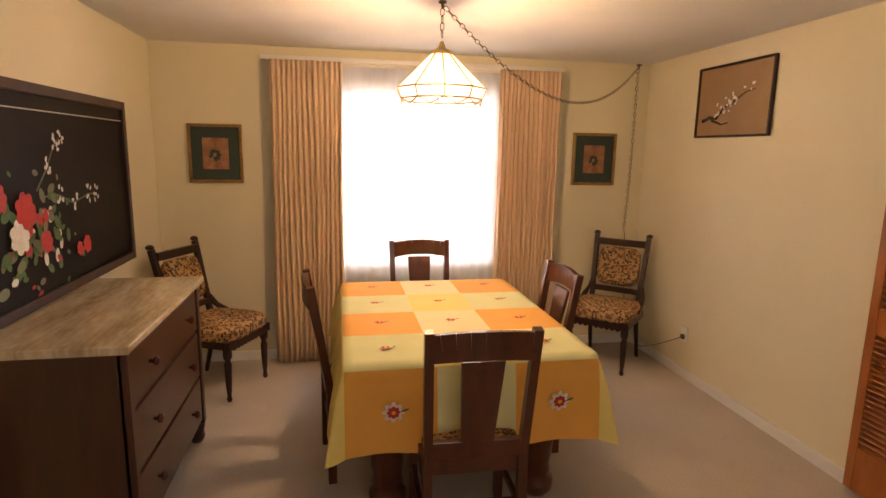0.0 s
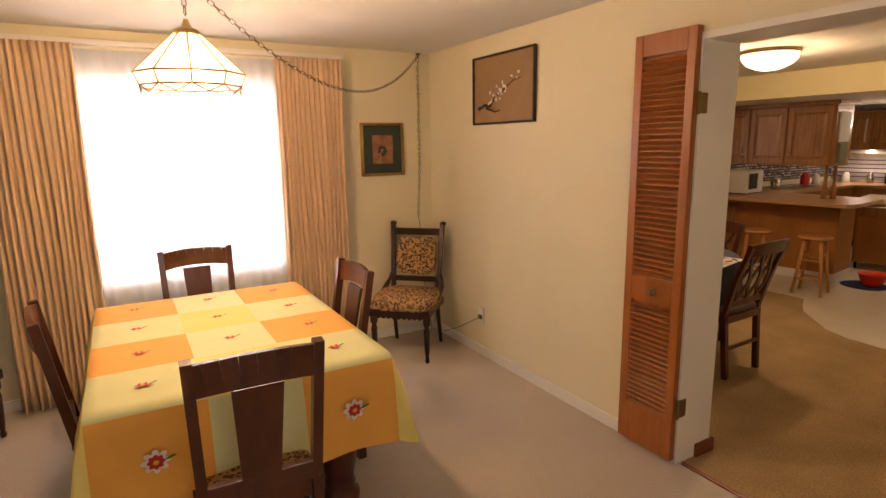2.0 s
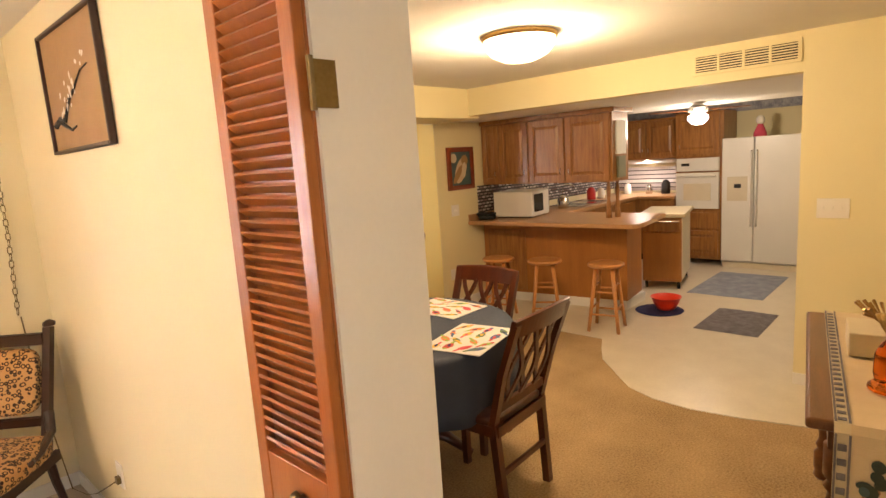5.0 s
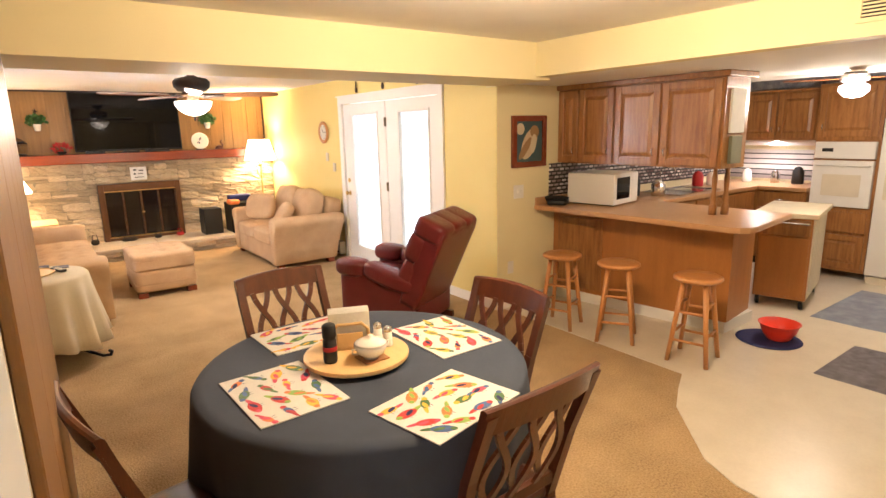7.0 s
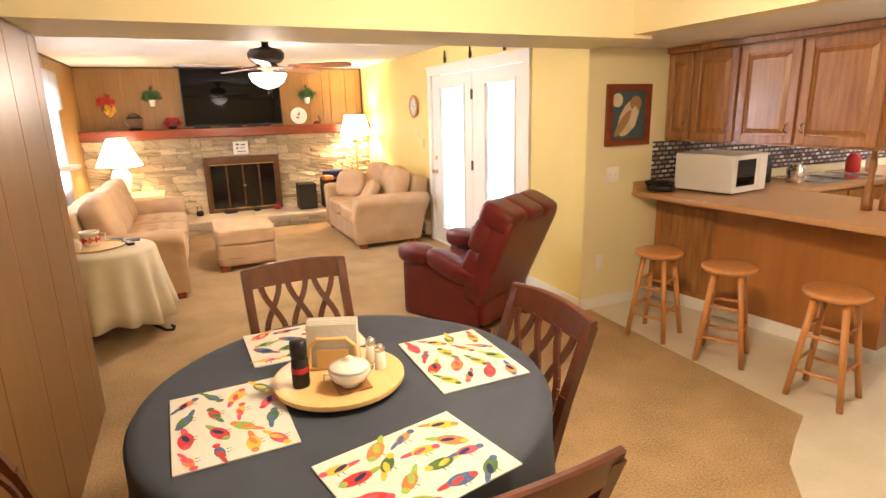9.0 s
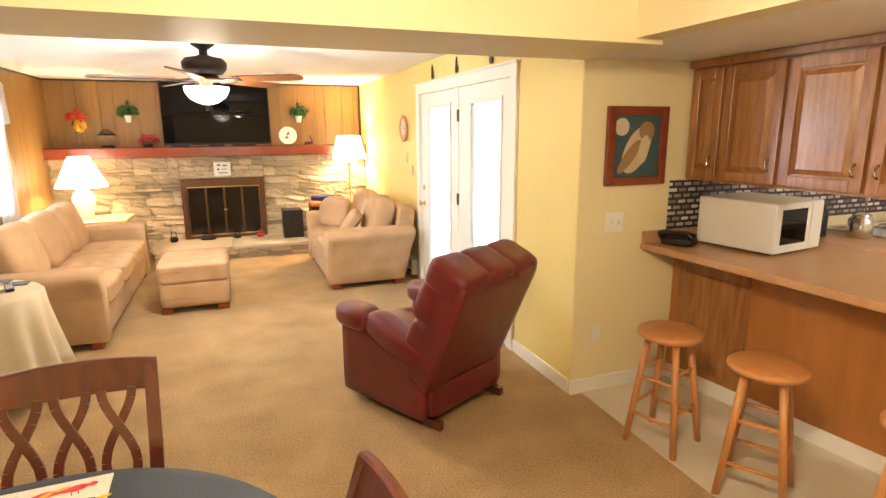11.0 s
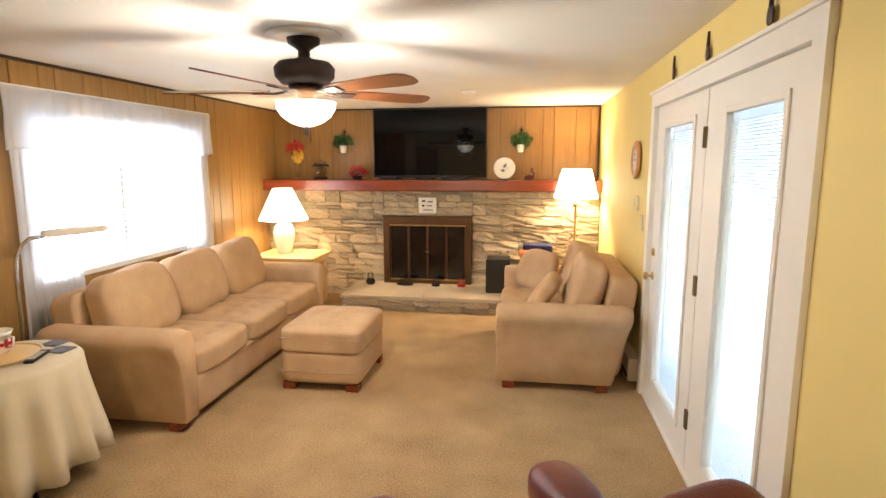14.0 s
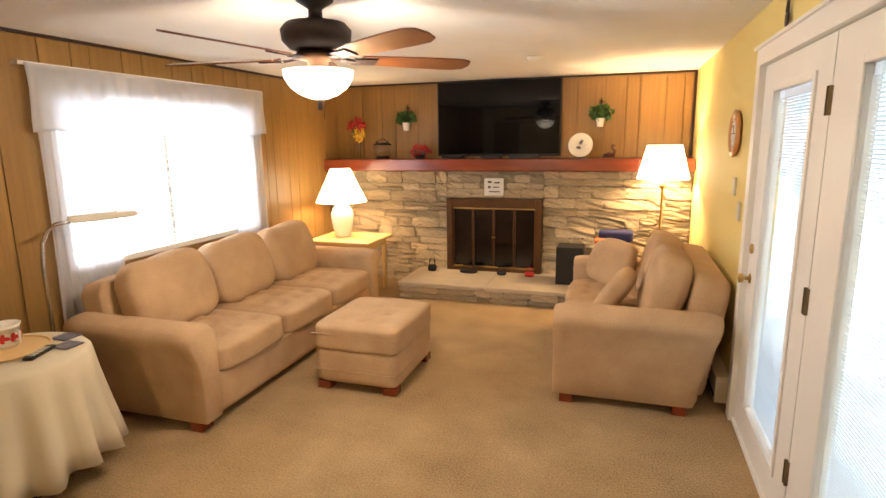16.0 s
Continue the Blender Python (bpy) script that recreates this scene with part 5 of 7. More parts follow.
for k in range(6):
    bar(bm, (11.82, 4.05, 2.076 + 0.016 * k), (11.82, 4.64, 2.076 + 0.016 * k), 0.002, 0.008)
tagged(finish("fins", bm, "nook_wall", vt), kind="stuff")
p = picture("owl_coloured_picture", "framed print of pale rounded shapes on dark teal", pose(12.345, 7.238, 1.50), 0.42, 0.45, 0.05, "mantel_wood", "print_teal", 0, None, 0.03)
p.name = "framed_picture"
bm = bmesh.new()
ellipse(bm, -0.11, 0.11, 0.016, 0.05, 0.05, 0, 0, 24, UP)
ellipse(bm, 0.0, -0.02, 0.0165, 0.15, 0.08, 1.05, 1, 24, UP)
ellipse(bm, 0.065, 0.085, 0.0168, 0.055, 0.055, 0, 2, 24, UP)
ellipse(bm, -0.05, -0.06, 0.017, 0.12, 0.035, 0.9, 2, 20, UP)
ellipse(bm, 0.05, -0.02, 0.0172, 0.085, 0.035, 1.4, 0, 20, UP)
finish("shapes", bm, ["cloth_cream", "runner", "silk_tan"], p)

# ---- kitchen ----
PEN = Matrix.Identity(4)
pn = thing("peninsula", "oak breakfast peninsula with a tan laminate counter", "counter")
bm = bmesh.new()
poly = [(12.43, 7.235), (12.52, 5.50), (12.545, 5.42), (12.61, 5.38), (12.70, 5.37), (13.45, 5.46), (13.45, 7.235)]
lo, hi = [bm.verts.new((x, y, 0.88)) for x, y in poly], [bm.verts.new((x, y, 0.92)) for x, y in poly]
bm.faces.new(lo[::-1]), bm.faces.new(hi)
for k in range(len(poly)):
    bm.faces.new((lo[k], lo[(k + 1) % len(poly)], hi[(k + 1) % len(poly)], hi[k]))
bmesh.ops.bevel(bm, geom=[e for e in bm.edges if abs(e.verts[0].co.z - e.verts[1].co.z) < 1e-6], offset=0.006, segments=2, affect="EDGES")
finish("countertop", bm, "counter", pn)
bm = bmesh.new()
poly = [(12.70, 7.235), (12.92, 5.64), (13.40, 5.70), (13.40, 7.235)]
lo, hi = [bm.verts.new((x, y, 0.10)) for x, y in poly], [bm.verts.new((x, y, 0.88)) for x, y in poly]
bm.faces.new(lo[::-1]), bm.faces.new(hi)
for k in range(4):
    bm.faces.new((lo[k], lo[(k + 1) % 4], hi[(k + 1) % 4], hi[k]))
finish("body", bm, "oak_panel", pn)
ang = math.degrees(math.atan2(0.22, 1.595))
for y, t in ((7.235, 0.0),):
    bm = bmesh.new()
    box(bm, -0.012, -1.6, 0.0, 0.0, 0.0, 0.10)
    finish("plinth", bm, "white_paint", pn, m=pose(12.71, 7.235, 0, 0, 0, ang))
    bm = bmesh.new()
    box(bm, -0.016, -0.52, 0.14, 0.0, -0.06, 0.80, 0.004)
    box(bm, -0.022, -0.46, 0.20, -0.016, -0.12, 0.74, 0.004)
    finish("cabinet_door", bm, "oak", pn, m=pose(12.70, 7.235, 0, 0, 0, ang))
block("end_plinth", "white_paint", (12.93, 5.655, 0, 13.38, 5.70, 0.10), parent=pn)
block("backsplash_ledge", "counter", (12.44, 7.215, 0.92, 13.4, 7.235, 0.99), parent=pn)
for x, y in ((13.0, 5.86), (13.07, 5.80)):
    bm = bmesh.new()
    lathe(bm, [(0.03, 0.92), (0.03, 0.99), (0.018, 1.01), (0.026, 1.04), (0.016, 1.10), (0.022, 1.2), (0.014, 1.26), (0.02, 1.29)], x, y, 12)
    finish("post", bm, "oak", pn, True)


def raised_door(parent, x, y0, y1, z0, z1, knob_y):
    """A cabinet door facing -x with a raised centre panel and a pull."""
    bm = bmesh.new()
    f = 0.055
    box(bm, x - 0.010, y0, z0, x, y1, z1)
    for b in ((y0, z0, y0 + f, z1), (y1 - f, z0, y1, z1), (y0 + f, z0, y1 - f, z0 + f), (y0 + f, z1 - f, y1 - f, z1)):
        box(bm, x - 0.024, b[0], b[1], x - 0.010, b[2], b[3], 0.003, 1)
    vs = []
    for dx, ins in ((-0.0102, f + 0.010), (-0.024, f + 0.036)):
        vs.append([bm.verts.new((x + dx, yy, zz)) for yy, zz in ((y0 + ins, z0 + ins), (y1 - ins, z0 + ins), (y1 - ins, z1 - ins), (y0 + ins, z1 - ins))])
    for k in range(4):
        bm.faces.new((vs[0][k], vs[0][(k + 1) % 4], vs[1][(k + 1) % 4], vs[1][k]))
    bm.faces.new(vs[-1])
    d = finish("door", bm, "oak", parent)
    bm = bmesh.new()
    zk = z0 + 0.10 if z0 > 1 else z1 - 0.10
    tube(bm, [(x - 0.02, knob_y, zk - 0.03), (x - 0.045, knob_y, zk - 0.015), (x - 0.045, knob_y, zk + 0.015), (x - 0.02, knob_y, zk + 0.03)], 0.006, 8)
    finish("handle", bm, "chrome", d, True)


uc = thing("wall_cabinet", "oak wall cabinets with raised-panel doors over the peninsula", "cabinet")
bm = bmesh.new()
box(bm, 12.74, 5.69, 1.295, 13.08, 7.235, 1.94)
box(bm, 12.70, 5.65, 1.94, 13.12, 7.235, 1.984, 0.008)
finish("body", bm, "oak", uc)
for y0, y1, ky in ((7.0, 7.22, 7.04), (6.62, 6.98, 6.66), (6.19, 6.60, 6.23), (5.71, 6.17, 6.13)):
    raised_door(uc, 12.74, y0, y1, 1.31, 1.93, ky)
np = thing("message_pad", "white message sheets hung on the cabinet end", "notepad")
block("sheet", "paper", (12.80, 5.672, 1.55, 13.0, 5.688, 1.86), bev=0.002, parent=np)
block("pad", "dull_green", (12.82, 5.662, 1.33, 12.97, 5.688, 1.53), bev=0.003, parent=np)
mw = thing("microwave", "white countertop microwave with a dark door window", "microwave", pose(12.98, 6.90, 0.922, 0, 0, 8))
bm = bmesh.new()
box(bm, -0.22, -0.235, 0.012, 0.22, 0.235, 0.285, 0.008)
finish("body", bm, "appliance", mw)
block("window", "screen", (-0.17, -0.239, 0.06, 0.06, -0.236, 0.25), bev=0.001, parent=mw)
block("control_panel", "appliance", (0.10, -0.240, 0.03, 0.205, -0.236, 0.27), parent=mw)
block("foot", "black", (-0.18, -0.2, 0, -0.14, 0.2, 0.012), (0.14, -0.2, 0, 0.18, 0.2, 0.012), parent=mw)
tp = thing("telephone", "black desk telephone with a coiled cord", "telephone", pose(12.60, 7.10, 0.922, 0, 0, 30))
bm = bmesh.new()
cushion(bm, -0.08, -0.09, 0, 0.08, 0.09, 0.05, 6, 5)
finish("base", bm, "black", tp, True)
bm = bmesh.new()
tube(bm, [(-0.05, -0.10, 0.055), (-0.05, -0.06, 0.075), (-0.05, 0.06, 0.075), (-0.05, 0.10, 0.055)], [0.026, 0.016, 0.016, 0.026], 8)
finish("handset", bm, "black", tp, True)
setting("backsplash_tiles_side", "backsplash_side", (13.45, 7.225, 0.99, 15.98, 7.238, 1.30), (12.62, 7.226, 0.99, 13.45, 7.238, 1.29), label="red-and-white brick pattern backsplash", category="tile")
setting("backsplash_tiles", "backsplash", (15.985, 5.53, 0.95, 15.998, 7.22, 1.30), label="red-and-white brick pattern backsplash", category="tile")
bc = thing("base_cabinet", "oak base cabinets with a tan laminate counter and sink", "cabinet")
block("body", "oak", (13.46, 6.62, 0.10, 15.38, 7.22, 0.88), (15.40, 6.10, 0.10, 15.98, 7.22, 0.88), parent=bc)
block("countertop", "counter", (13.456, 6.59, 0.88, 15.36, 7.222, 0.92), (15.36, 6.09, 0.88, 15.98, 7.222, 0.92), bev=0.005, parent=bc)
block("plinth", "black", (13.46, 6.68, 0, 15.4, 7.2, 0.10), (15.46, 6.1, 0, 15.98, 7.2, 0.10), parent=bc)
raised_door(bc, 15.40, 6.12, 6.58, 0.14, 0.68, 6.5)
for y0 in (6.12,):
    dr = block("drawer", "oak", (15.382, y0, 0.70, 15.40, y0 + 0.46, 0.86), bev=0.004, parent=bc)
    bm = bmesh.new()
    tube(bm, [(15.382, y0 + 0.19, 0.78), (15.36, y0 + 0.20, 0.78), (15.36, y0 + 0.26, 0.78), (15.382, y0 + 0.27, 0.78)], 0.005, 8)
    finish("handle", bm, "chrome", dr, True)
for k in range(3):
    block("drawer", "oak", (13.50 + 0.62 * k, 6.602, 0.70, 14.08 + 0.62 * k, 6.62, 0.86), bev=0.004, parent=bc)
bm = bmesh.new()
for b in ((13.9, 6.68, 0.922, 14.7, 6.70, 0.932), (13.9, 7.12, 0.922, 14.7, 7.14, 0.932), (13.9, 6.70, 0.922, 13.92, 7.12, 0.932), (14.68, 6.70, 0.922, 14.7, 7.12, 0.932), (14.29, 6.70, 0.922, 14.31, 7.12, 0.932), (13.92, 6.70, 0.921, 14.68, 7.12, 0.923)):
    box(bm, *b)
tube(bm, [(14.3, 7.15, 0.93), (14.3, 7.15, 1.12), (14.3, 7.10, 1.18), (14.3, 7.0, 1.17), (14.3, 6.97, 1.13)], 0.011, 8)
finish("sink", bm, "chrome", bc)
for (x, y, r, h, mt, nm, lb) in ((15.75, 6.9, 0.05, 0.16, "ceramic", "canister", "white canister on the kitchen counter"), (15.8, 6.6, 0.05, 0.15, "chrome", "kettle", "small steel kettle on the kitchen counter"), (15.78, 6.35, 0.06, 0.2, "black", "utensil_crock", "dark utensil crock on the kitchen counter"), (13.62, 7.0, 0.055, 0.22, "black", "coffee_maker", "black coffee maker beside the microwave"), (14.9, 7.05, 0.06, 0.17, "red", "cookie_jar", "red jar on the kitchen counter"), (15.1, 7.0, 0.05, 0.15, "ceramic", "mug", "white jug on the kitchen counter"), (13.80, 6.85, 0.07, 0.16, "chrome", "toaster", "small steel toaster on the kitchen counter")):
    o = thing(nm, lb, nm.replace("_", " "), pose(x, y, 0.921))
    bm = bmesh.new()
    lathe(bm, [(r * 0.9, 0), (r, 0.01), (r, h * 0.7), (r * 0.7, h * 0.85), (r * 0.75, h * 0.9), (r * 0.2, h)], 0, 0, 16)
    finish("body", bm, mt, o, True)
    bm = bmesh.new()
    tube(bm, [(r, 0, h * 0.65), (r + 0.03, 0, h * 0.6), (r + 0.03, 0, h * 0.3), (r, 0, h * 0.25)], 0.006, 6)
    finish("handle", bm, mt, o, True)
ub = thing("wall_cabinet", "oak wall cabinet with two raised-panel doors", "cabinet")
bm = bmesh.new()
box(bm, 15.62, 6.12, 1.42, 15.99, 7.0, 1.955)
box(bm, 15.58, 6.10, 1.945, 15.99, 7.02, 1.97, 0.006)
finish("body", bm, "oak", ub)
raised_door(ub, 15.62, 6.15, 6.55, 1.44, 1.93, 6.52)
raised_door(ub, 15.62, 6.57, 6.97, 1.44, 1.93, 6.60)
setting("wallpaper_border", "border", (15.985, 4.0, 1.98, 15.998, 7.22, 2.115), label="grey floral wallpaper border", category="wallpaper")
setting("cabinet_light_rail", "appliance", (15.80, 6.12, 1.355, 15.98, 7.0, 1.419), label="white under-cabinet light housing", category="lamp")
ov = thing("wall_oven", "white built-in wall oven in an oak cabinet", "oven")
bm = bmesh.new()
box(bm, 15.42, 5.51, 0.08, 15.98, 6.085, 0.73)
box(bm, 15.42, 5.51, 1.425, 15.98, 6.085, 1.99)
box(bm, 15.44, 5.51, 0.73, 15.98, 6.085, 1.425)
finish("cabinet_body", bm, "oak", ov)
raised_door(ov, 15.42, 5.54, 6.06, 1.46, 1.96, 6.02)
raised_door(ov, 15.42, 5.54, 6.06, 0.12, 0.46, 6.02)
block("drawer", "oak", (15.40, 5.54, 0.49, 15.42, 6.06, 0.70), bev=0.004, parent=ov)
block("oven_door", "appliance", (15.395, 5.535, 0.75, 15.44, 6.07, 1.22), bev=0.006, parent=ov)
block("oven_window", "heater", (15.391, 5.63, 0.86, 15.395, 5.97, 1.08), parent=ov)
block("control_panel", "appliance", (15.40, 5.535, 1.24, 15.44, 6.07, 1.41), bev=0.006, parent=ov)
block("display", "black", (15.396, 5.90, 1.31, 15.40, 6.0, 1.345), parent=ov)
bm = bmesh.new()
tube(bm, [(15.395, 5.57, 1.175), (15.37, 5.58, 1.175), (15.37, 6.03, 1.175), (15.395, 6.04, 1.175)], 0.010, 8)
finish("handle", bm, "appliance", ov, True)
fr = thing("refrigerator", "white side-by-side refrigerator with an ice dispenser", "refrigerator")
block("body", "appliance", (15.39, 4.56, 0.03, 15.98, 5.49, 1.63), bev=0.008, parent=fr)
for y0, y1 in ((5.125, 5.485), (4.565, 5.115)):
    block("door", "appliance", (15.345, y0, 0.09, 15.39, y1, 1.635), bev=0.010, parent=fr)
block("kick_grille", "heater", (15.37, 4.58, 0.0, 15.40, 5.47, 0.075), parent=fr)
block("dispenser", "heater", (15.340, 5.19, 0.86, 15.345, 5.42, 1.16), bev=0.002, parent=fr)
block("dispenser_recess", "black", (15.337, 5.26, 1.02, 15.340, 5.34, 1.07), parent=fr)
for y in (5.15, 5.09):
    bm = bmesh.new()
    tube(bm, [(15.345, y, 0.55), (15.315, y, 0.57), (15.315, y, 1.45), (15.345, y, 1.47)], 0.012, 8)
    finish("handle", bm, "appliance", fr, True)
fg = thing("figurine", "small pink and white china figurine on the refrigerator", "figurine", pose(15.5, 5.1, 1.632))
bm = bmesh.new()
lathe(bm, [(0.075, 0), (0.07, 0.05), (0.035, 0.13), (0.03, 0.15)], 0, 0, 14)
finish("skirt", bm, "pink", fg, True)
bm = bmesh.new()
lathe(bm, [(0.03, 0.15), (0.05, 0.18), (0.045, 0.22), (0.025, 0.25)], 0, 0, 14)
finish("top", bm, "ceramic", fg, True)
setting("alcove_panel", "oak", (15.42, 5.492, 1.64, 15.98, 5.508, 1.99), label="oak side panel beside the refrigerator alcove", category="panel")
kc = thing("kitchen_cart", "oak rolling kitchen cart with a pale work top", "cart", pose(14.28, 5.77, 0, 0, 0, 12.8))
bm = bmesh.new()
box(bm, -0.375, -0.205, 0.09, 0.375, 0.205, 0.815, 0.006)
finish("body", bm, "oak_panel", kc)
block("work_top", "cloth_cream", (-0.42, -0.245, 0.815, 0.42, 0.245, 0.86), bev=0.008, parent=kc)
block("drawer_front", "oak", (-0.390, -0.19, 0.66, -0.375, 0.19, 0.795), bev=0.004, parent=kc)
block("door", "oak_panel", (-0.388, -0.19, 0.12, -0.375, 0.19, 0.645), bev=0.004, parent=kc)
bm = bmesh.new()
tube(bm, [(-0.385, -0.18, 0.775), (-0.43, -0.18, 0.775), (-0.43, 0.18, 0.775), (-0.385, 0.18, 0.775)], 0.008, 8)
finish("towel_rail", bm, "chrome", kc, True)
for k in range(7):
    block("slat", "heater", (-0.355 + 0.104 * k, -0.217, 0.12, -0.285 + 0.104 * k, -0.205, 0.80), bev=0.002, parent=kc)
for x in (-0.33, 0.33):
    for y in (-0.17, 0.17):
        bm = bmesh.new()
        lathe(bm, [(0.006, -0.012), (0.034, -0.012), (0.034, 0.012), (0.006, 0.012)], 0, 0, 14, m=pose(x, y, 0.04, 90, 0, 20))
        box(bm, x - 0.015, y - 0.015, 0.06, x + 0.015, y + 0.015, 0.09)
        finish("caster", bm, "black", kc)
kf = thing("kitchen_fan", "small ceiling fan with a lit glass globe", "fan", pose(13.95, 5.32, 0))
bm = bmesh.new()
lathe(bm, [(0.07, 1.985), (0.07, 1.97), (0.095, 1.955), (0.095, 1.92), (0.05, 1.905)], 0, 0, 20)
finish("motor", bm, "appliance", kf, True)
bm = bmesh.new()
lathe(bm, [(0.05, 1.905), (0.10, 1.88), (0.10, 1.84), (0.06, 1.80), (0.01, 1.79)], 0, 0, 20)
o = finish("globe", bm, "kitchen_lit", kf, True)
o.visible_shadow = False
for k in range(4):
    bm = bmesh.new()
    box(bm, 0.10, -0.05, 1.935, 0.48, 0.05, 1.941, 0.002)
    finish("blade", bm, "blade", kf, m=pose(0, 0, 0, 0, 0, 20 + 90 * k))


def stool(m):
    s = thing("bar_stool", "honey pine bar stool with a round seat", "stool", m, "stools at the peninsula")
    bm = bmesh.new()
    lathe(bm, [(0.06, 0.575), (0.145, 0.578), (0.158, 0.59), (0.158, 0.603), (0.145, 0.612), (0.06, 0.607)], 0, 0, 28)
    finish("seat", bm, "pine", s, True)
    for k in range(4):
        a = math.pi / 4 + k * math.pi / 2
        bm = bmesh.new()
        tube(bm, [(0.185 * math.cos(a), 0.185 * math.sin(a), 0), (0.10 * math.cos(a), 0.10 * math.sin(a), 0.58)], [0.016, 0.018], 10)
        finish("leg", bm, "pine", s, True)
    for k in range(4):
        for z in ((0.16, 0.36) if k % 2 else (0.21, 0.41)):
            r = 0.185 - 0.085 * z / 0.58
            a, b = math.pi / 4 + k * math.pi / 2, math.pi / 4 + (k + 1) * math.pi / 2
            bm = bmesh.new()
            tube(bm, [(r * math.cos(a), r * math.sin(a), z), (r * math.cos(b), r * math.sin(b), z)], 0.0095, 8)
            finish("rung", bm, "pine", s, True)
    return s


st = stool(pose(12.13, 6.62, 0, 0, 0, 20))
copy_thing(st, pose(12.22, 6.14, 0, 0, 0, 32))
copy_thing(st, pose(12.29, 5.55, 0, 0, 0, 12))
bw = thing("mixing_bowl", "bright red-orange plastic bowl on the floor", "bowl", pose(13.10, 5.33, 0.018))
bm = bmesh.new()
lathe(bm, [(0.075, 0), (0.08, 0.004), (0.115, 0.06), (0.135, 0.125), (0.145, 0.127), (0.141, 0.120), (0.128, 0.12), (0.108, 0.06), (0.07, 0.012), (0.01, 0.01)], 0, 0, 28)
finish("body", bm, "red_plastic", bw, True)
fm = thing("feeding_mat", "round navy cloth mat under the bowl", "mat", pose(13.06, 5.38, 0.007))
bm = bmesh.new()
lathe(bm, [(0.22, 0), (0.225, 0.004), (0.2, 0.010), (0.02, 0.010)], 0, 0, 28)
finish("mat", bm, "navy", fm)
for x0, y0, x1, y1, mt, lb in ((12.66, 4.42, 13.40, 4.93, "rug_grey", "grey mottled shag rug on the vinyl floor"), (13.86, 4.66, 15.05, 5.40, "rug_blue", "grey-blue woven rug by the refrigerator")):
    bm = bmesh.new()
    bmesh.ops.create_grid(bm, x_segments=40, y_segments=30, size=0.5, matrix=Matrix.Translation(((x0 + x1) / 2, (y0 + y1) / 2, 0.018)) @ Matrix.Diagonal((x1 - x0, y1 - y0, 1, 1)))
    for v in bm.verts:
        e = min(v.co.x - x0, x1 - v.co.x, v.co.y - y0, y1 - v.co.y)
        v.co.z = 0.007 if e < 0.001 else 0.016 + 0.004 * noise.noise(v.co * 30)
        v.co.x += 0.008 * noise.noise(v.co * 9)
    tagged(finish("rug", bm, mt, None, True), lb, "rug")


# ---- den ----
def seat_piece(kind_name, label, m, length, seats, group=""):
    """A plush sofa facing +y: length along x, with block arms, loose back cushions and buttoned seats."""
    s = thing(kind_name, label, "sofa", m, group)
    h, aw, dp = length / 2, 0.20, 0.92
    bm = bmesh.new()
    cushion(bm, -h + 0.12, -dp / 2 + 0.06, 0.055, h - 0.12, dp / 2 - 0.035, 0.30, 40, 9)
    cushion(bm, -h + 0.16, -0.13, -0.36, h - 0.16, 0.07, 0.36, 16, 9, m=pose(0, -dp / 2 + 0.10, 0.44, 9, 0, 0))
    finish("base", bm, "sofa_cloth", s, True)
    # the arm's outline: a slim upright that curls outwards into a soft roll
    outline = [(0.19, 0.055), (0.19, 0.30), (0.195, 0.50), (0.19, 0.575), (0.16, 0.612), (0.11, 0.625), (0.05, 0.620), (0.0, 0.600), (-0.026, 0.565), (-0.026, 0.525), (-0.004, 0.485), (0.018, 0.44), (0.034, 0.36), (0.042, 0.24), (0.045, 0.055)]
    for sx in (-1, 1):
        bm = bmesh.new()
        rings = []
        for k in range(15):
            t = k / 14
            y = -dp / 2 - 0.03 + (dp + 0.015) * t
            pin = 0.022 * max(0, 1 - t * 14) + 0.014 * max(0, 1 - (1 - t) * 14)
            ring = []
            for d, z in outline:
                rear = 0.14 * (1 - z / 0.62) * (1 - t) ** 3
                d2 = 0.115 + (d - 0.115) * (1 - pin * 5)
                v = Vector((sx * (h - d2), y + rear, z - pin * (z > 0.3)))
                ring.append(bm.verts.new(v + 0.006 * noise.noise(v * 5) * Vector((1, 0, 1)) * (z > 0.1)))
            rings.append(ring)
        for a, b in zip(rings, rings[1:]):
            for i in range(len(outline)):
                bm.faces.new((a[i], a[(i + 1) % len(outline)], b[(i + 1) % len(outline)], b[i]))
        bm.faces.new(rings[0]), bm.faces.new(rings[-1][::-1])
        o = finish("arm", bm, "sofa_cloth", s, True)
        o.modifiers.new("soft", "BEVEL").width = 0.008
    w = (length - 2 * aw) / seats
    for k in range(seats):
        x0 = -h + aw + k * w
        bm = bmesh.new()
        dim = [(x0 + w * f, y) for f in (0.25, 0.5, 0.75) for y in (-0.05, 0.12, 0.28)]
        cushion(bm, x0 + 0.004, -0.24, 0.28, x0 + w - 0.004, dp / 2 - 0.0, 0.46, 7, 21, dim, 0.042, 0.045, 0.006, crown=0.022)
        finish("seat_cushion", bm, "sofa_cloth", s, True)
        bm = bmesh.new()
        cushion(bm, -w / 2 + 0.002, -0.12, -0.24, w / 2 - 0.002, 0.12, 0.25, 4, 13, wrinkle=0.016, m=pose(x0 + w / 2, -0.20, 0.66, 14, 0, 0))
        finish("back_cushion", bm, "sofa_cloth", s, True)
    for sx in (-1, 1):
        for y in (-dp / 2 + 0.17, dp / 2 - 0.10):
            bm = bmesh.new()
            box(bm, sx * (h - 0.10) - 0.05, y - 0.04, 0, sx * (h - 0.10) + 0.05, y + 0.04, 0.06, 0.006)
            finish("foot", bm, "mantel_wood", s)
    return s


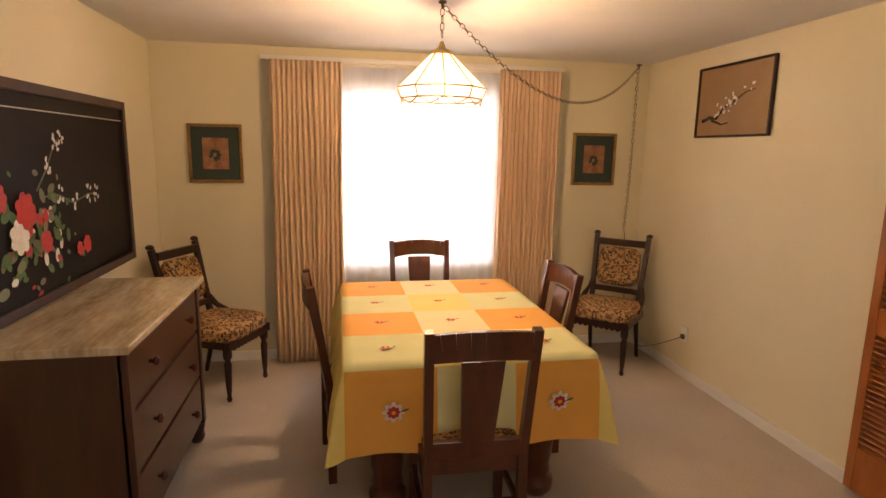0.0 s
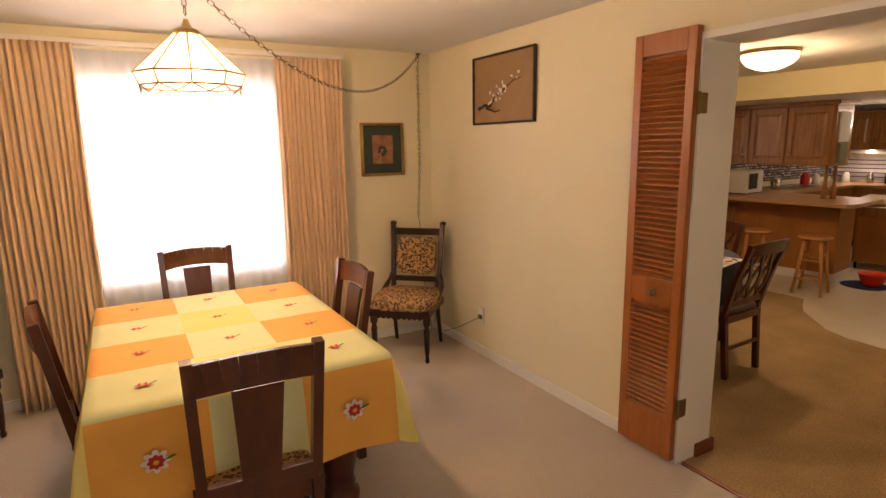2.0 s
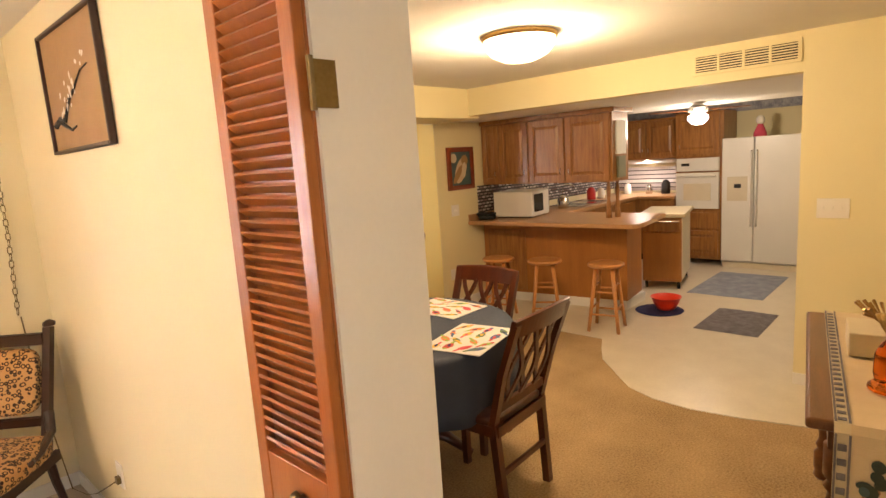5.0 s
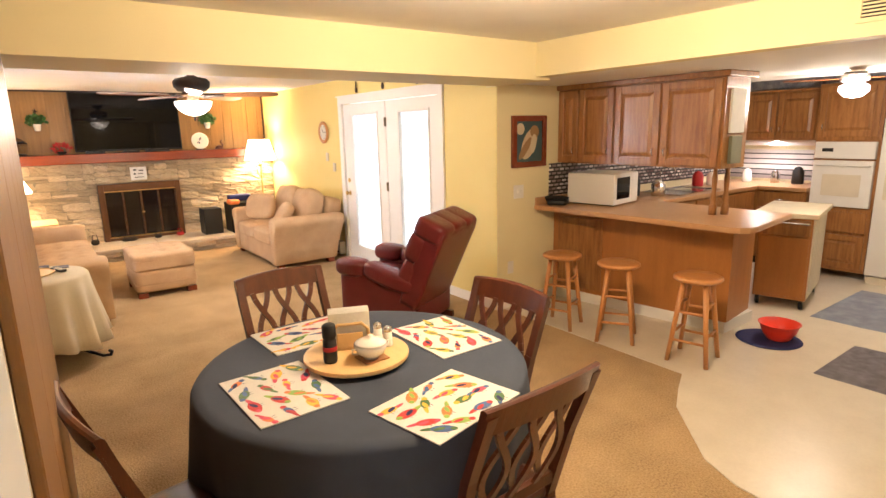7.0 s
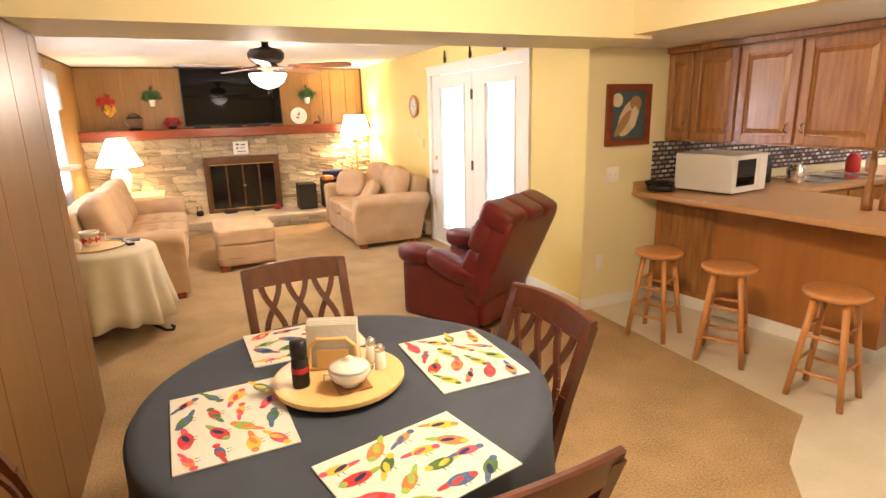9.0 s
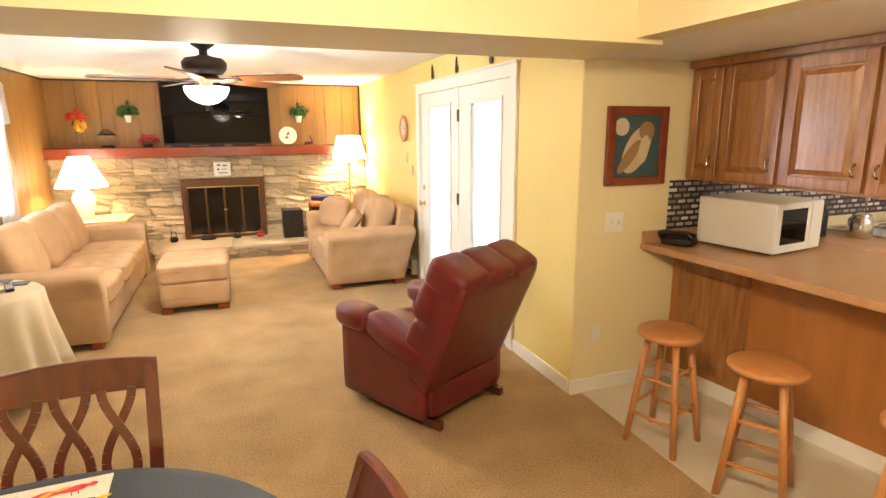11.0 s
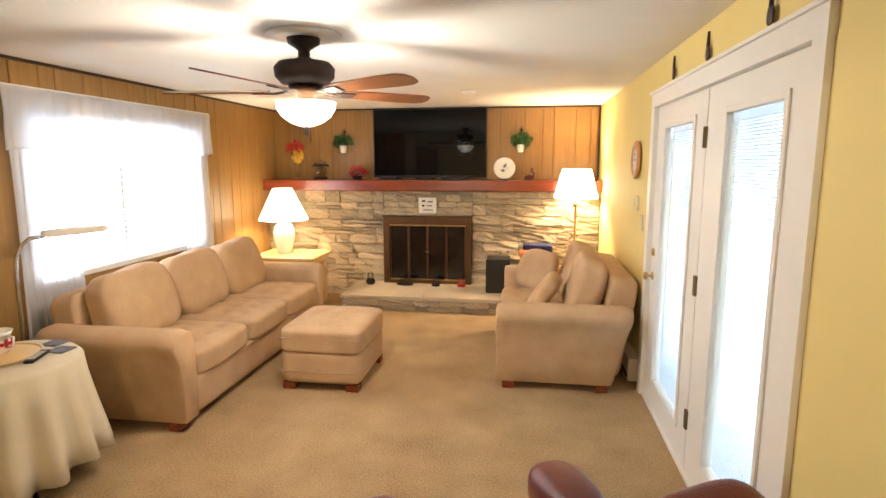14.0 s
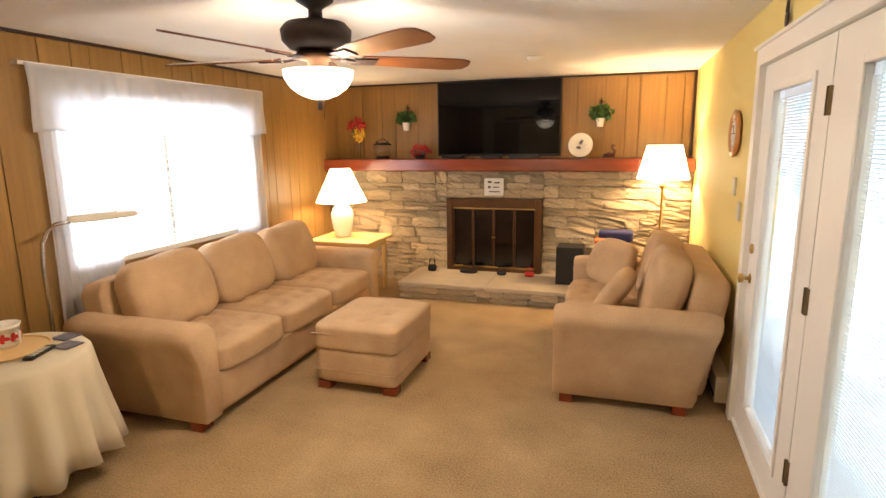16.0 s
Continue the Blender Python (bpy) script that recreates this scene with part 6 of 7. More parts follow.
seat_piece("sofa", "beige plush three-seat sofa with buttoned seats under the window", pose(8.72, 10.29, 0, 0, 0, -90), 2.44, 3)
seat_piece("loveseat", "beige plush loveseat with loose back cushions", pose(11.40, 10.85, 0, 0, 0, 90), 1.66, 2)
for x, y, z, rx, rz, w in ((11.26, 11.34, 0.63, 65, -40, 0.21), (11.30, 10.62, 0.58, 55, -100, 0.20)):
    p = thing("throw_pillow", "beige square throw pillow on the loveseat", "pillow", pose(x, y, z, rx, 0, rz), "pillows on the loveseat")
    bm = bmesh.new()
    cushion(bm, -w, -w * 0.9, -0.075, w, w * 0.9, 0.075, 3.2, 11, wrinkle=0.012)
    finish("pillow", bm, "sofa_cloth", p, True)
ot = thing("ottoman", "beige plush square ottoman with a buttoned top", "ottoman", pose(9.725, 10.175, 0, 0, 0, 0))
ot.scale = (1.06, 1.10, 1)
bm = bmesh.new()
cushion(bm, -0.275, -0.32, 0.05, 0.275, 0.32, 0.29, 14, 9)
finish("base", bm, "sofa_cloth", ot, True)
bm = bmesh.new()
cushion(bm, -0.285, -0.33, 0.27, 0.285, 0.33, 0.45, 9, 25, [(x, y) for x in (-0.12, 0, 0.12) for y in (-0.16, 0, 0.16)], 0.040, 0.045, 0.004, crown=0.012)
tube(bm, [(-0.28, -0.325, 0.385), (0.28, -0.325, 0.385)], 0.005, 6)
finish("cushion", bm, "sofa_cloth", ot, True)
bm = bmesh.new()
for a, b in (((-0.27, -0.318, 0.14), (0.27, -0.318, 0.14)), ((0.274, -0.31, 0.14), (0.274, 0.31, 0.14)), ((-0.274, -0.31, 0.14), (-0.274, 0.31, 0.14))):
    tube(bm, [a, b], 0.005, 6)
finish("piping", bm, "sofa_cloth", ot, True)
for x in (-0.22, 0.22):
    for y in (-0.27, 0.27):
        block("foot", "mantel_wood", (x - 0.045, y - 0.04, 0, x + 0.045, y + 0.04, 0.055), bev=0.006, parent=ot)

rc = thing("recliner", "burgundy leather recliner armchair with padded arms", "armchair", pose(11.14, 7.56, 0, 0, 0, 28))
bm = bmesh.new()
cushion(bm, -0.30, -0.29, 0.06, 0.32, 0.34, 0.34, 24, 9)
cushion(bm, -0.30, -0.335, 0.07, 0.32, -0.26, 0.37, 14, 9)
finish("base", bm, "leather", rc, True)
bm = bmesh.new()
cushion(bm, -0.225, -0.25, 0.30, 0.245, 0.38, 0.46, 5, 9, crown=0.02)
finish("seat", bm, "leather", rc, True)
for x0, x1 in ((-0.36, -0.22), (0.24, 0.38)):
    bm = bmesh.new()
    cushion(bm, x0 + 0.015, -0.31, 0.06, x1 - 0.01, 0.36, 0.50, 20, 9)
    xm = (x0 + x1) / 2
    cushion(bm, -0.092, -0.25, -0.075, 0.092, 0.25, 0.075, 3.4, 13, wrinkle=0.010, m=pose(xm, -0.10, 0.475, 16, 0, 0))
    cushion(bm, -0.096, -0.15, -0.085, 0.096, 0.15, 0.07, 3.0, 11, wrinkle=0.006, m=pose(xm, 0.255, 0.545, 2, 0, 0))
    finish("arm", bm, "leather", rc, True)
bm = bmesh.new()
tilt = pose(-0.03, -0.25, 0.265, 24, 0, 0)
cushion(bm, -0.325, -0.088, 0.0, 0.325, 0.07, 0.69, 26, 13, m=tilt)
for k in range(3):
    x0 = -0.325 + 0.2167 * k
    cushion(bm, x0 - 0.02, -0.086, 0.575, x0 + 0.237, 0.175, 0.735, 4.6, 13, wrinkle=0.006, m=tilt)
    cushion(bm, x0 - 0.012, 0.02, 0.34, x0 + 0.229, 0.185, 0.61, 4, 9, wrinkle=0.006, m=tilt)
    cushion(bm, x0 - 0.012, 0.02, 0.10, x0 + 0.229, 0.165, 0.37, 4, 9, wrinkle=0.005, m=tilt)
finish("backrest", bm, "leather", rc, True)
for s in (-0.26, 0.29):
    bm = bmesh.new()
    bar(bm, (s, 0.2, 0.03), (s, -0.37, 0.03), 0.035, 0.05)
    finish("runner", bm, "cherry", rc)
bm = bmesh.new()
lathe(bm, [(0.012, 0), (0.02, 0.01), (0.02, 0.03), (0.008, 0.04)], 0, 0, 10, m=pose(0.37, -0.1, 0.3, 0, 90, 0))
finish("lever", bm, "dark_wood", rc, True)

# fireplace
fp = thing("fireplace", "rough pale stone fireplace with a bronze-framed glass screen", "fireplace")
block("mortar_bed", "mortar", (7.98, 12.79, 0, 9.46, 13.02, 1.27), (10.52, 12.79, 0, 11.98, 13.02, 1.27), (9.46, 12.79, 0.97, 10.52, 13.02, 1.27), (9.46, 12.79, 0, 10.52, 13.02, 0.12), parent=fp)
block("firebox", "black", (9.5, 12.95, 0.12, 10.48, 13.01, 0.97), parent=fp)
bm = bmesh.new()
box(bm, 9.46, 12.69, 0.155, 9.53, 12.80, 0.972, 0.004)
box(bm, 10.45, 12.69, 0.155, 10.52, 12.80, 0.972, 0.004)
box(bm, 9.53, 12.69, 0.88, 10.45, 12.80, 0.972, 0.004)
box(bm, 9.53, 12.69, 0.155, 10.45, 12.80, 0.20, 0.004)
finish("frame", bm, "bronze", fp)
for k in range(4):
    x0 = 9.53 + 0.23 * k
    block("glass_door", "fire_glass", (x0 + 0.012, 12.735, 0.21, x0 + 0.218, 12.745, 0.87), parent=fp)
    block("door_frame", "bronze", (x0 + 0.002, 12.715, 0.20, x0 + 0.014, 12.75, 0.88), (x0 + 0.216, 12.715, 0.20, x0 + 0.228, 12.75, 0.88), parent=fp)
for z in (0.205, 0.857):
    block("door_rail", "brass", (9.53, 12.712, z, 10.45, 12.72, z + 0.015), parent=fp)
bm = bmesh.new()
for x in (9.985, 10.005):
    lathe(bm, [(0.004, 0), (0.012, 0.008), (0.006, 0.02)], 0, 0, 10, m=pose(x, 12.712, 0.55, 90, 0, 0))
finish("pull", bm, "brass", fp)
bm = bmesh.new()
box(bm, 7.985, 12.62, 1.275, 11.975, 13.015, 1.405, 0.012, 3)
tagged(finish("mantel_shelf", bm, "mantel_wood"), "long glossy red-brown wooden mantel shelf", "mantel", kind="structure")
he = thing("hearth", "raised stone hearth with a smooth tan slab", "hearth")
block("core", "mortar", (9.17, 12.06, 0, 11.06, 12.79, 0.12), parent=he)
bm = bmesh.new()
for x0, x1 in ((9.13, 10.05), (10.055, 11.10)):
    box(bm, x0, 12.01, 0.12, x1, 12.79, 0.165, 0.008, 2)
finish("slab", bm, "hearth_slab", he)

tv = thing("television", "large black flat television on the panelled wall", "television")
block("case", "black", (9.29, 12.94, 1.425, 10.67, 13.0, 2.243), bev=0.006, parent=tv)
block("screen", "screen", (9.305, 12.934, 1.45, 10.655, 12.940, 2.228), parent=tv)
for b in ((9.40, 12.74, 1.406, 9.62, 12.9, 1.435), (9.85, 12.72, 1.406, 10.05, 12.88, 1.428), (10.15, 12.74, 1.406, 10.45, 12.9, 1.44)):
    tagged(block("media_box", "black", b, bev=0.003), "low black media box on the mantel", "media box", "media boxes on the mantel")
tl = thing("hearth_tile", "small white ceramic tile with dark writing marks", "tile")
block("tile", "paper", (9.89, 12.71, 1.01, 10.10, 12.725, 1.195), bev=0.003, parent=tl)
block("marks", "black", (9.93, 12.707, 1.145, 9.97, 12.711, 1.165), (10.0, 12.707, 1.14, 10.06, 12.711, 1.155), (9.93, 12.707, 1.09, 9.96, 12.711, 1.11), (9.985, 12.707, 1.095, 10.05, 12.711, 1.105), (9.94, 12.707, 1.045, 10.06, 12.711, 1.055), parent=tl)["kind"] = "stuff"


def leaves(bm, c, spread, n, size, seed, mi=0, up=0.3):
    rnd = random.Random(seed)
    for _ in range(n):
        d = Vector((rnd.gauss(0, 1), rnd.gauss(0, 0.8), rnd.gauss(up, 0.8))).normalized()
        p = Vector(c) + Vector((d.x * spread[0], d.y * spread[1], d.z * spread[2])) * rnd.uniform(0.4, 1)
        s = size * rnd.uniform(0.6, 1.2)
        e = pose(*p, rnd.uniform(0, 180), rnd.uniform(0, 180), rnd.uniform(0, 360))
        q = [e @ Vector(v) for v in ((-s, 0, 0), (0, -s * 0.5, s * 0.15), (s, 0, 0), (0, s * 0.5, s * 0.15))]
        vs = [bm.verts.new(v) for v in q]
        bm.faces.new((vs[0], vs[1], vs[2])).material_index = mi
        bm.faces.new((vs[0], vs[2], vs[3])).material_index = mi


for x in (8.905, 11.07):
    w = thing("wall_planter", "green ivy sprig in a small white wall pot", "plant", pose(x, 12.95, 0), "ivy pots on the panelling")
    bm = bmesh.new()
    lathe(bm, [(0.03, 1.72), (0.035, 1.73), (0.045, 1.80), (0.05, 1.81)], 0, 0, 14)
    finish("pot", bm, "ceramic", w, True)
    bm = bmesh.new()
    tube(bm, [(0, 0.05, 1.78), (0, 0.06, 2.02)], 0.005, 6)
    for k in range(5):
        a = k * 1.256
        tube(bm, [(0, 0.055, 1.98), (0.03 * math.cos(a), 0.055, 1.98 + 0.03 * math.sin(a)), (0.012 * math.cos(a + 0.6), 0.055, 1.98 + 0.012 * math.sin(a + 0.6))], 0.004, 5)
    finish("bracket", bm, "iron", w)
    bm = bmesh.new()
    leaves(bm, (0, 0, 1.86), (0.13, 0.05, 0.09), 170, 0.034, int(x * 10))
    tagged(finish("foliage", bm, "leaf", w), kind="stuff")
fv = thing("flower_vase", "slim glass vase of red and yellow flowers", "vase", pose(8.36, 12.80, 1.405))
bm = bmesh.new()
lathe(bm, [(0.03, 0), (0.035, 0.01), (0.02, 0.04), (0.025, 0.16), (0.032, 0.2)], 0, 0, 14)
finish("vase", bm, "glass", fv, True)
bm = bmesh.new()
leaves(bm, (0, 0, 0.30), (0.09, 0.06, 0.10), 60, 0.03, 5, 0)
leaves(bm, (-0.02, -0.02, 0.38), (0.11, 0.05, 0.09), 110, 0.034, 6, 1)
leaves(bm, (0.03, -0.03, 0.27), (0.08, 0.04, 0.08), 90, 0.034, 7, 2)
tagged(finish("flowers", bm, ["leaf", "red", "sun_yellow"], fv), kind="stuff")
jr = thing("glass_jar", "round lidded glass jar on a stand", "jar", pose(8.66, 12.80, 1.405))
bm = bmesh.new()
lathe(bm, [(0.05, 0.03), (0.10, 0.05), (0.115, 0.10), (0.10, 0.16), (0.07, 0.18), (0.075, 0.19), (0.03, 0.22), (0.012, 0.23)], 0, 0, 20)
finish("jar", bm, "glass", jr, True)
bm = bmesh.new()
lathe(bm, [(0.08, 0), (0.085, 0.02), (0.05, 0.03)], 0, 0, 20)
finish("stand", bm, "iron", jr, True)
bm = bmesh.new()
lathe(bm, [(0.102, 0.155), (0.104, 0.165), (0.09, 0.172)], 0, 0, 20)
finish("neck_band", bm, "iron", jr, True)
rd = thing("flower_arrangement", "low arrangement of red flowers", "flowers", pose(9.12, 12.80, 1.405))
bm = bmesh.new()
lathe(bm, [(0.05, 0), (0.06, 0.02), (0.06, 0.04)], 0, 0, 14)
finish("dish", bm, "iron", rd, True)
bm = bmesh.new()
leaves(bm, (0, 0, 0.08), (0.14, 0.06, 0.08), 120, 0.032, 9, 0)
leaves(bm, (0, 0, 0.07), (0.12, 0.06, 0.05), 40, 0.028, 10, 1)
tagged(finish("flowers", bm, ["red", "dull_green"], rd), kind="stuff")
pl = thing("display_plate", "white decorative plate on a stand", "plate", pose(10.89, 12.78, 1.405))
bm = bmesh.new()
lathe(bm, [(0.02, 0), (0.07, 0.002), (0.12, 0.015), (0.125, 0.02), (0.115, 0.02), (0.068, 0.01), (0.01, 0.008)], 0, 0, 28, m=pose(0, 0, 0.13, 80, 0, 0))
finish("plate", bm, "ceramic", pl, True)
bm = bmesh.new()
for k in range(5):
    ellipse(bm, 0.03 * math.cos(k * 1.4), 0.03 * math.sin(k * 1.4), 0.012 + 0.0005 * k, 0.03, 0.016, k, k % 2, m=pose(0, 0, 0.13, 80, 0, 0))
finish("pattern", bm, ["white_flat", "rug_grey"], pl)
bm = bmesh.new()
box(bm, -0.05, -0.05, 0, 0.05, 0.05, 0.012, 0.003)
finish("stand", bm, "dark_wood", pl)
sw = thing("carved_ornament", "small carved wooden curved ornament", "ornament", pose(11.17, 12.80, 1.405))
bm = bmesh.new()
tube(bm, [(-0.05, 0, 0.02), (0.0, 0, 0.035), (0.05, 0, 0.03), (0.06, 0, 0.07), (0.03, 0, 0.10), (0.035, 0, 0.13), (0.06, 0, 0.12)], [0.015, 0.03, 0.022, 0.012, 0.011, 0.013, 0.006], 8)
box(bm, -0.06, -0.025, 0, 0.06, 0.025, 0.012, 0.002)
finish("carving", bm, "cherry", sw, True)
for x, h, mt, lb in ((9.33, 0.14, "iron", "small black iron figure on the hearth"), (9.75, 0.09, "iron", "black iron andiron ornament on the hearth"), (10.12, 0.09, "iron", "black iron kettle ornament on the hearth"), (10.42, 0.10, "red", "small red enamel kettle on the hearth")):
    o = thing("hearth_ornament", lb, "ornament", pose(x, 12.55, 0.166))
    bm = bmesh.new()
    wide = 0.10 if x == 9.75 else 0.05
    cushion(bm, -wide, -0.03, 0, wide, 0.03, h * 0.55, 3, 7)
    tube(bm, [(-wide * 0.7, 0, h * 0.4), (-wide * 0.5, 0, h), (wide * 0.5, 0, h), (wide * 0.7, 0, h * 0.4)], 0.006, 6)
    finish("body", bm, mt, o, True)

# lamps and small tables
et = thing("end_table", "pale wooden end table beside the sofa", "table")
bm = bmesh.new()
box(bm, 8.20, 11.78, 0.575, 8.93, 12.40, 0.60, 0.006)
finish("top", bm, "bamboo", et)
block("apron", "bamboo", (8.26, 11.84, 0.50, 8.87, 12.34, 0.575), parent=et)
for x in (8.27, 8.83):
    for y in (11.85, 12.30):
        block("leg", "bamboo", (x, y, 0, x + 0.04, y + 0.04, 0.50), bev=0.003, parent=et)
tbl = thing("table_lamp", "lit table lamp with a white ceramic base and cone shade", "lamp", pose(8.46, 12.13, 0.601))
bm = bmesh.new()
lathe(bm, [(0.075, 0), (0.08, 0.01), (0.085, 0.03), (0.115, 0.16), (0.12, 0.24), (0.09, 0.31), (0.04, 0.34), (0.035, 0.36)], 0, 0, 24)
finish("base", bm, "ceramic", tbl, True)


def shade(parent, r0, z0, r1, z1):
    bm = bmesh.new()
    a, b = [], []
    for k in range(32):
        t = 2 * math.pi * k / 32
        a.append(bm.verts.new((r0 * math.cos(t), r0 * math.sin(t), z0)))
        b.append(bm.verts.new((r1 * math.cos(t), r1 * math.sin(t), z1)))
    for k in range(32):
        bm.faces.new((a[k], a[(k + 1) % 32], b[(k + 1) % 32], b[k]))
    o = finish("shade", bm, "shade_lit", parent, True)
    o.modifiers.new("thickness", "SOLIDIFY").thickness = 0.003
    return o


shade(tbl, 0.27, 0.375, 0.105, 0.72)
fl = thing("floor_lamp", "lit brass floor lamp with a pleated cream shade", "lamp", pose(11.68, 12.45, 0))
bm = bmesh.new()
lathe(bm, [(0.13, 0), (0.13, 0.015), (0.05, 0.03), (0.012, 0.05), (0.012, 1.12), (0.03, 1.14), (0.03, 1.17), (0.01, 1.19), (0.01, 1.30)], 0, 0, 18)
finish("stand", bm, "brass", fl, True)
shade(fl, 0.235, 1.22, 0.155, 1.53)
rl = thing("reading_lamp", "white gooseneck reading lamp behind the sofa", "lamp")
bm = bmesh.new()
lathe(bm, [(0.11, 0), (0.11, 0.02), (0.02, 0.03)], 8.20, 9.04, 18)
tube(bm, [(8.20, 9.04, 0.02), (8.20, 9.04, 0.95), (8.205, 9.05, 1.06), (8.22, 9.08, 1.13), (8.25, 9.11, 1.165), (8.30, 9.16, 1.175)], 0.012, 10)
finish("stand", bm, "chrome", rl, True)
bm = bmesh.new()
cushion(bm, -0.19, -0.035, -0.022, 0.19, 0.035, 0.022, 6, 7, m=pose(8.35, 9.34, 1.185, 0, 0, 68))
finish("head", bm, "heater", rl, True)
spk = thing("speaker", "black speaker box beside the fireplace", "speaker")
block("box", "black", (10.72, 12.30, 0.166, 10.98, 12.58, 0.545), bev=0.006, parent=spk)
rad = thing("basket", "dark basket with orange cloth and a blue box", "basket")
block("body", "iron", (11.10, 12.25, 0.0, 11.42, 12.6, 0.60), bev=0.01, parent=rad)
bm = bmesh.new()
cushion(bm, 11.08, 12.2, 0.58, 11.24, 12.4, 0.66, 4, 6, wrinkle=0.01)
finish("cloth", bm, "orange_ink", rad, True)
bm = bmesh.new()
cushion(bm, 11.12, 12.3, 0.62, 11.44, 12.5, 0.72, 7, 6)
finish("box", bm, "navy", rad, True)

rt = thing("side_table", "small round table under a cream cloth, iron feet", "table", pose(8.64, 8.48, 0))
rt.scale = (1.08, 1.08, 1)
bm = bmesh.new()
rings = []
for r, z in ((0.001, 0.662), (0.2, 0.662), (0.30, 0.660), (0.318, 0.64), (0.328, 0.52), (0.345, 0.38), (0.365, 0.24), (0.378, 0.14)):
    ring = []
    for k in range(96):
        a = 2 * math.pi * k / 96
        w = max(0, (0.64 - z) / 0.5)
        rr = r + w * 0.042 * math.sin(a * 14 + 0.7 * math.sin(2 * a))
        ring.append(bm.verts.new((rr * math.cos(a), rr * math.sin(a), z + 0.025 * w * math.sin(4 * a + 1))))
    rings.append(ring)
for a, b in zip(rings, rings[1:]):
    for k in range(96):
        bm.faces.new((a[k], a[(k + 1) % 96], b[(k + 1) % 96], b[k]))
o = finish("cloth", bm, "cloth_cream", rt, True)
o.modifiers.new("thickness", "SOLIDIFY").thickness = 0.003
bm = bmesh.new()
lathe(bm, [(0.29, 0.635), (0.30, 0.64), (0.30, 0.655), (0.29, 0.658)], 0, 0, 32)
finish("top", bm, "oak", rt)
for k in range(3):
    a = k * 2.094 - 0.5
    c, s = math.cos(a), math.sin(a)
    bm = bmesh.new()
    tube(bm, [(0.10 * c, 0.10 * s, 0.64), (0.14 * c, 0.14 * s, 0.3), (0.24 * c, 0.24 * s, 0.08), (0.36 * c, 0.36 * s, 0.025), (0.41 * c, 0.41 * s, 0.03), (0.42 * c, 0.42 * s, 0.055), (0.40 * c, 0.40 * s, 0.065)], 0.011, 8)
    finish("leg", bm, "iron", rt, True)
ty = thing("tray", "round light wooden tray on the cloth", "tray", pose(8.59, 8.51, 0.664))
bm = bmesh.new()
lathe(bm, [(0.17, 0), (0.19, 0.004), (0.195, 0.014), (0.185, 0.014), (0.18, 0.007), (0.01, 0.007)], 0, 0, 28)
finish("tray", bm, "bamboo", ty)
mg = thing("pitcher", "white glass jug with a red flower pattern", "jug", pose(8.56, 8.55, 0.672))
bm = bmesh.new()
lathe(bm, [(0.045, 0), (0.055, 0.02), (0.06, 0.09), (0.07, 0.11), (0.065, 0.11), (0.05, 0.02)], 0, 0, 18)
tube(bm, [(0.06, 0, 0.09), (0.10, 0, 0.085), (0.095, 0, 0.035), (0.055, 0, 0.03)], 0.006, 6)
finish("body", bm, "ceramic", mg, True)
bm = bmesh.new()
for k in range(9):
    a = k * 0.7
    for j in range(3):
        ellipse(bm, 0.012 * math.cos(j * 2), 0.012 * math.sin(j * 2), 0.0008 * j, 0.014, 0.01, j, k % 2, m=pose(0.061 * math.cos(a), 0.061 * math.sin(a), 0.05, 90, 0, math.degrees(a) + 90))
tagged(finish("flowers", bm, ["red", "orange_ink"], mg), kind="stuff")
lm = thing("lamp_mug", "small round tan lidded pot on the tray", "pot", pose(8.48, 8.41, 0.672))
lm.name = "pot"
bm = bmesh.new()
lathe(bm, [(0.03, 0), (0.045, 0.02), (0.045, 0.06), (0.03, 0.08)], 0, 0, 16)
finish("body", bm, "runner", lm, True)
rm = thing("remote_control", "black television remote on the cloth", "remote", pose(8.80, 8.53, 0.665, 0, 0, 20))
bm = bmesh.new()
box(bm, -0.022, -0.085, 0, 0.022, 0.085, 0.016, 0.004)
finish("case", bm, "black", rm)
bm = bmesh.new()
for i in range(3):
    for j in range(6):
        box(bm, -0.015 + 0.012 * i, -0.06 + 0.02 * j, 0.016, -0.007 + 0.012 * i, -0.05 + 0.02 * j, 0.018)
tagged(finish("buttons", bm, "heater", rm), kind="stuff")
for x, y, a in ((8.82, 8.65, 30), (8.70, 8.74, -20)):
    tagged(block("coaster", "rug_grey", (x - 0.05, y - 0.05, 0.664, x + 0.05, y + 0.05, 0.670), bev=0.002), "square grey patterned coaster on the cloth", "coaster", "coasters on the side table")

# ceiling fan
cf = thing("ceiling_fan", "dark bronze ceiling fan with wooden blades and a lit bowl", "fan", pose(10.0, 9.09, 0.1803))
cf.scale = (1, 1, 0.92)
bm = bmesh.new()
lathe(bm, [(0.19, 2.254), (0.185, 2.24), (0.13, 2.232), (0.08, 2.23)], 0, 0, 32)
finish("medallion", bm, "white_paint", cf, True)
bm = bmesh.new()
lathe(bm, [(0.085, 2.232), (0.08, 2.20), (0.05, 2.18), (0.03, 2.165), (0.03, 2.13), (0.06, 2.115), (0.13, 2.10), (0.155, 2.07), (0.15, 2.02), (0.12, 1.985), (0.08, 1.975)], 0, 0, 32)
finish("motor", bm, "fan_metal", cf, True)
bm = bmesh.new()
lathe(bm, [(0.08, 1.975), (0.10, 1.955), (0.11, 1.94), (0.05, 1.93), (0.045, 1.90), (0.02, 1.885)], 0, 0, 32)
finish("fitter", bm, "bronze", cf, True)
bm = bmesh.new()
lathe(bm, [(0.155, 1.886), (0.150, 1.85), (0.125, 1.805), (0.08, 1.77), (0.03, 1.752), (0.008, 1.75)], 0, 0, 32)
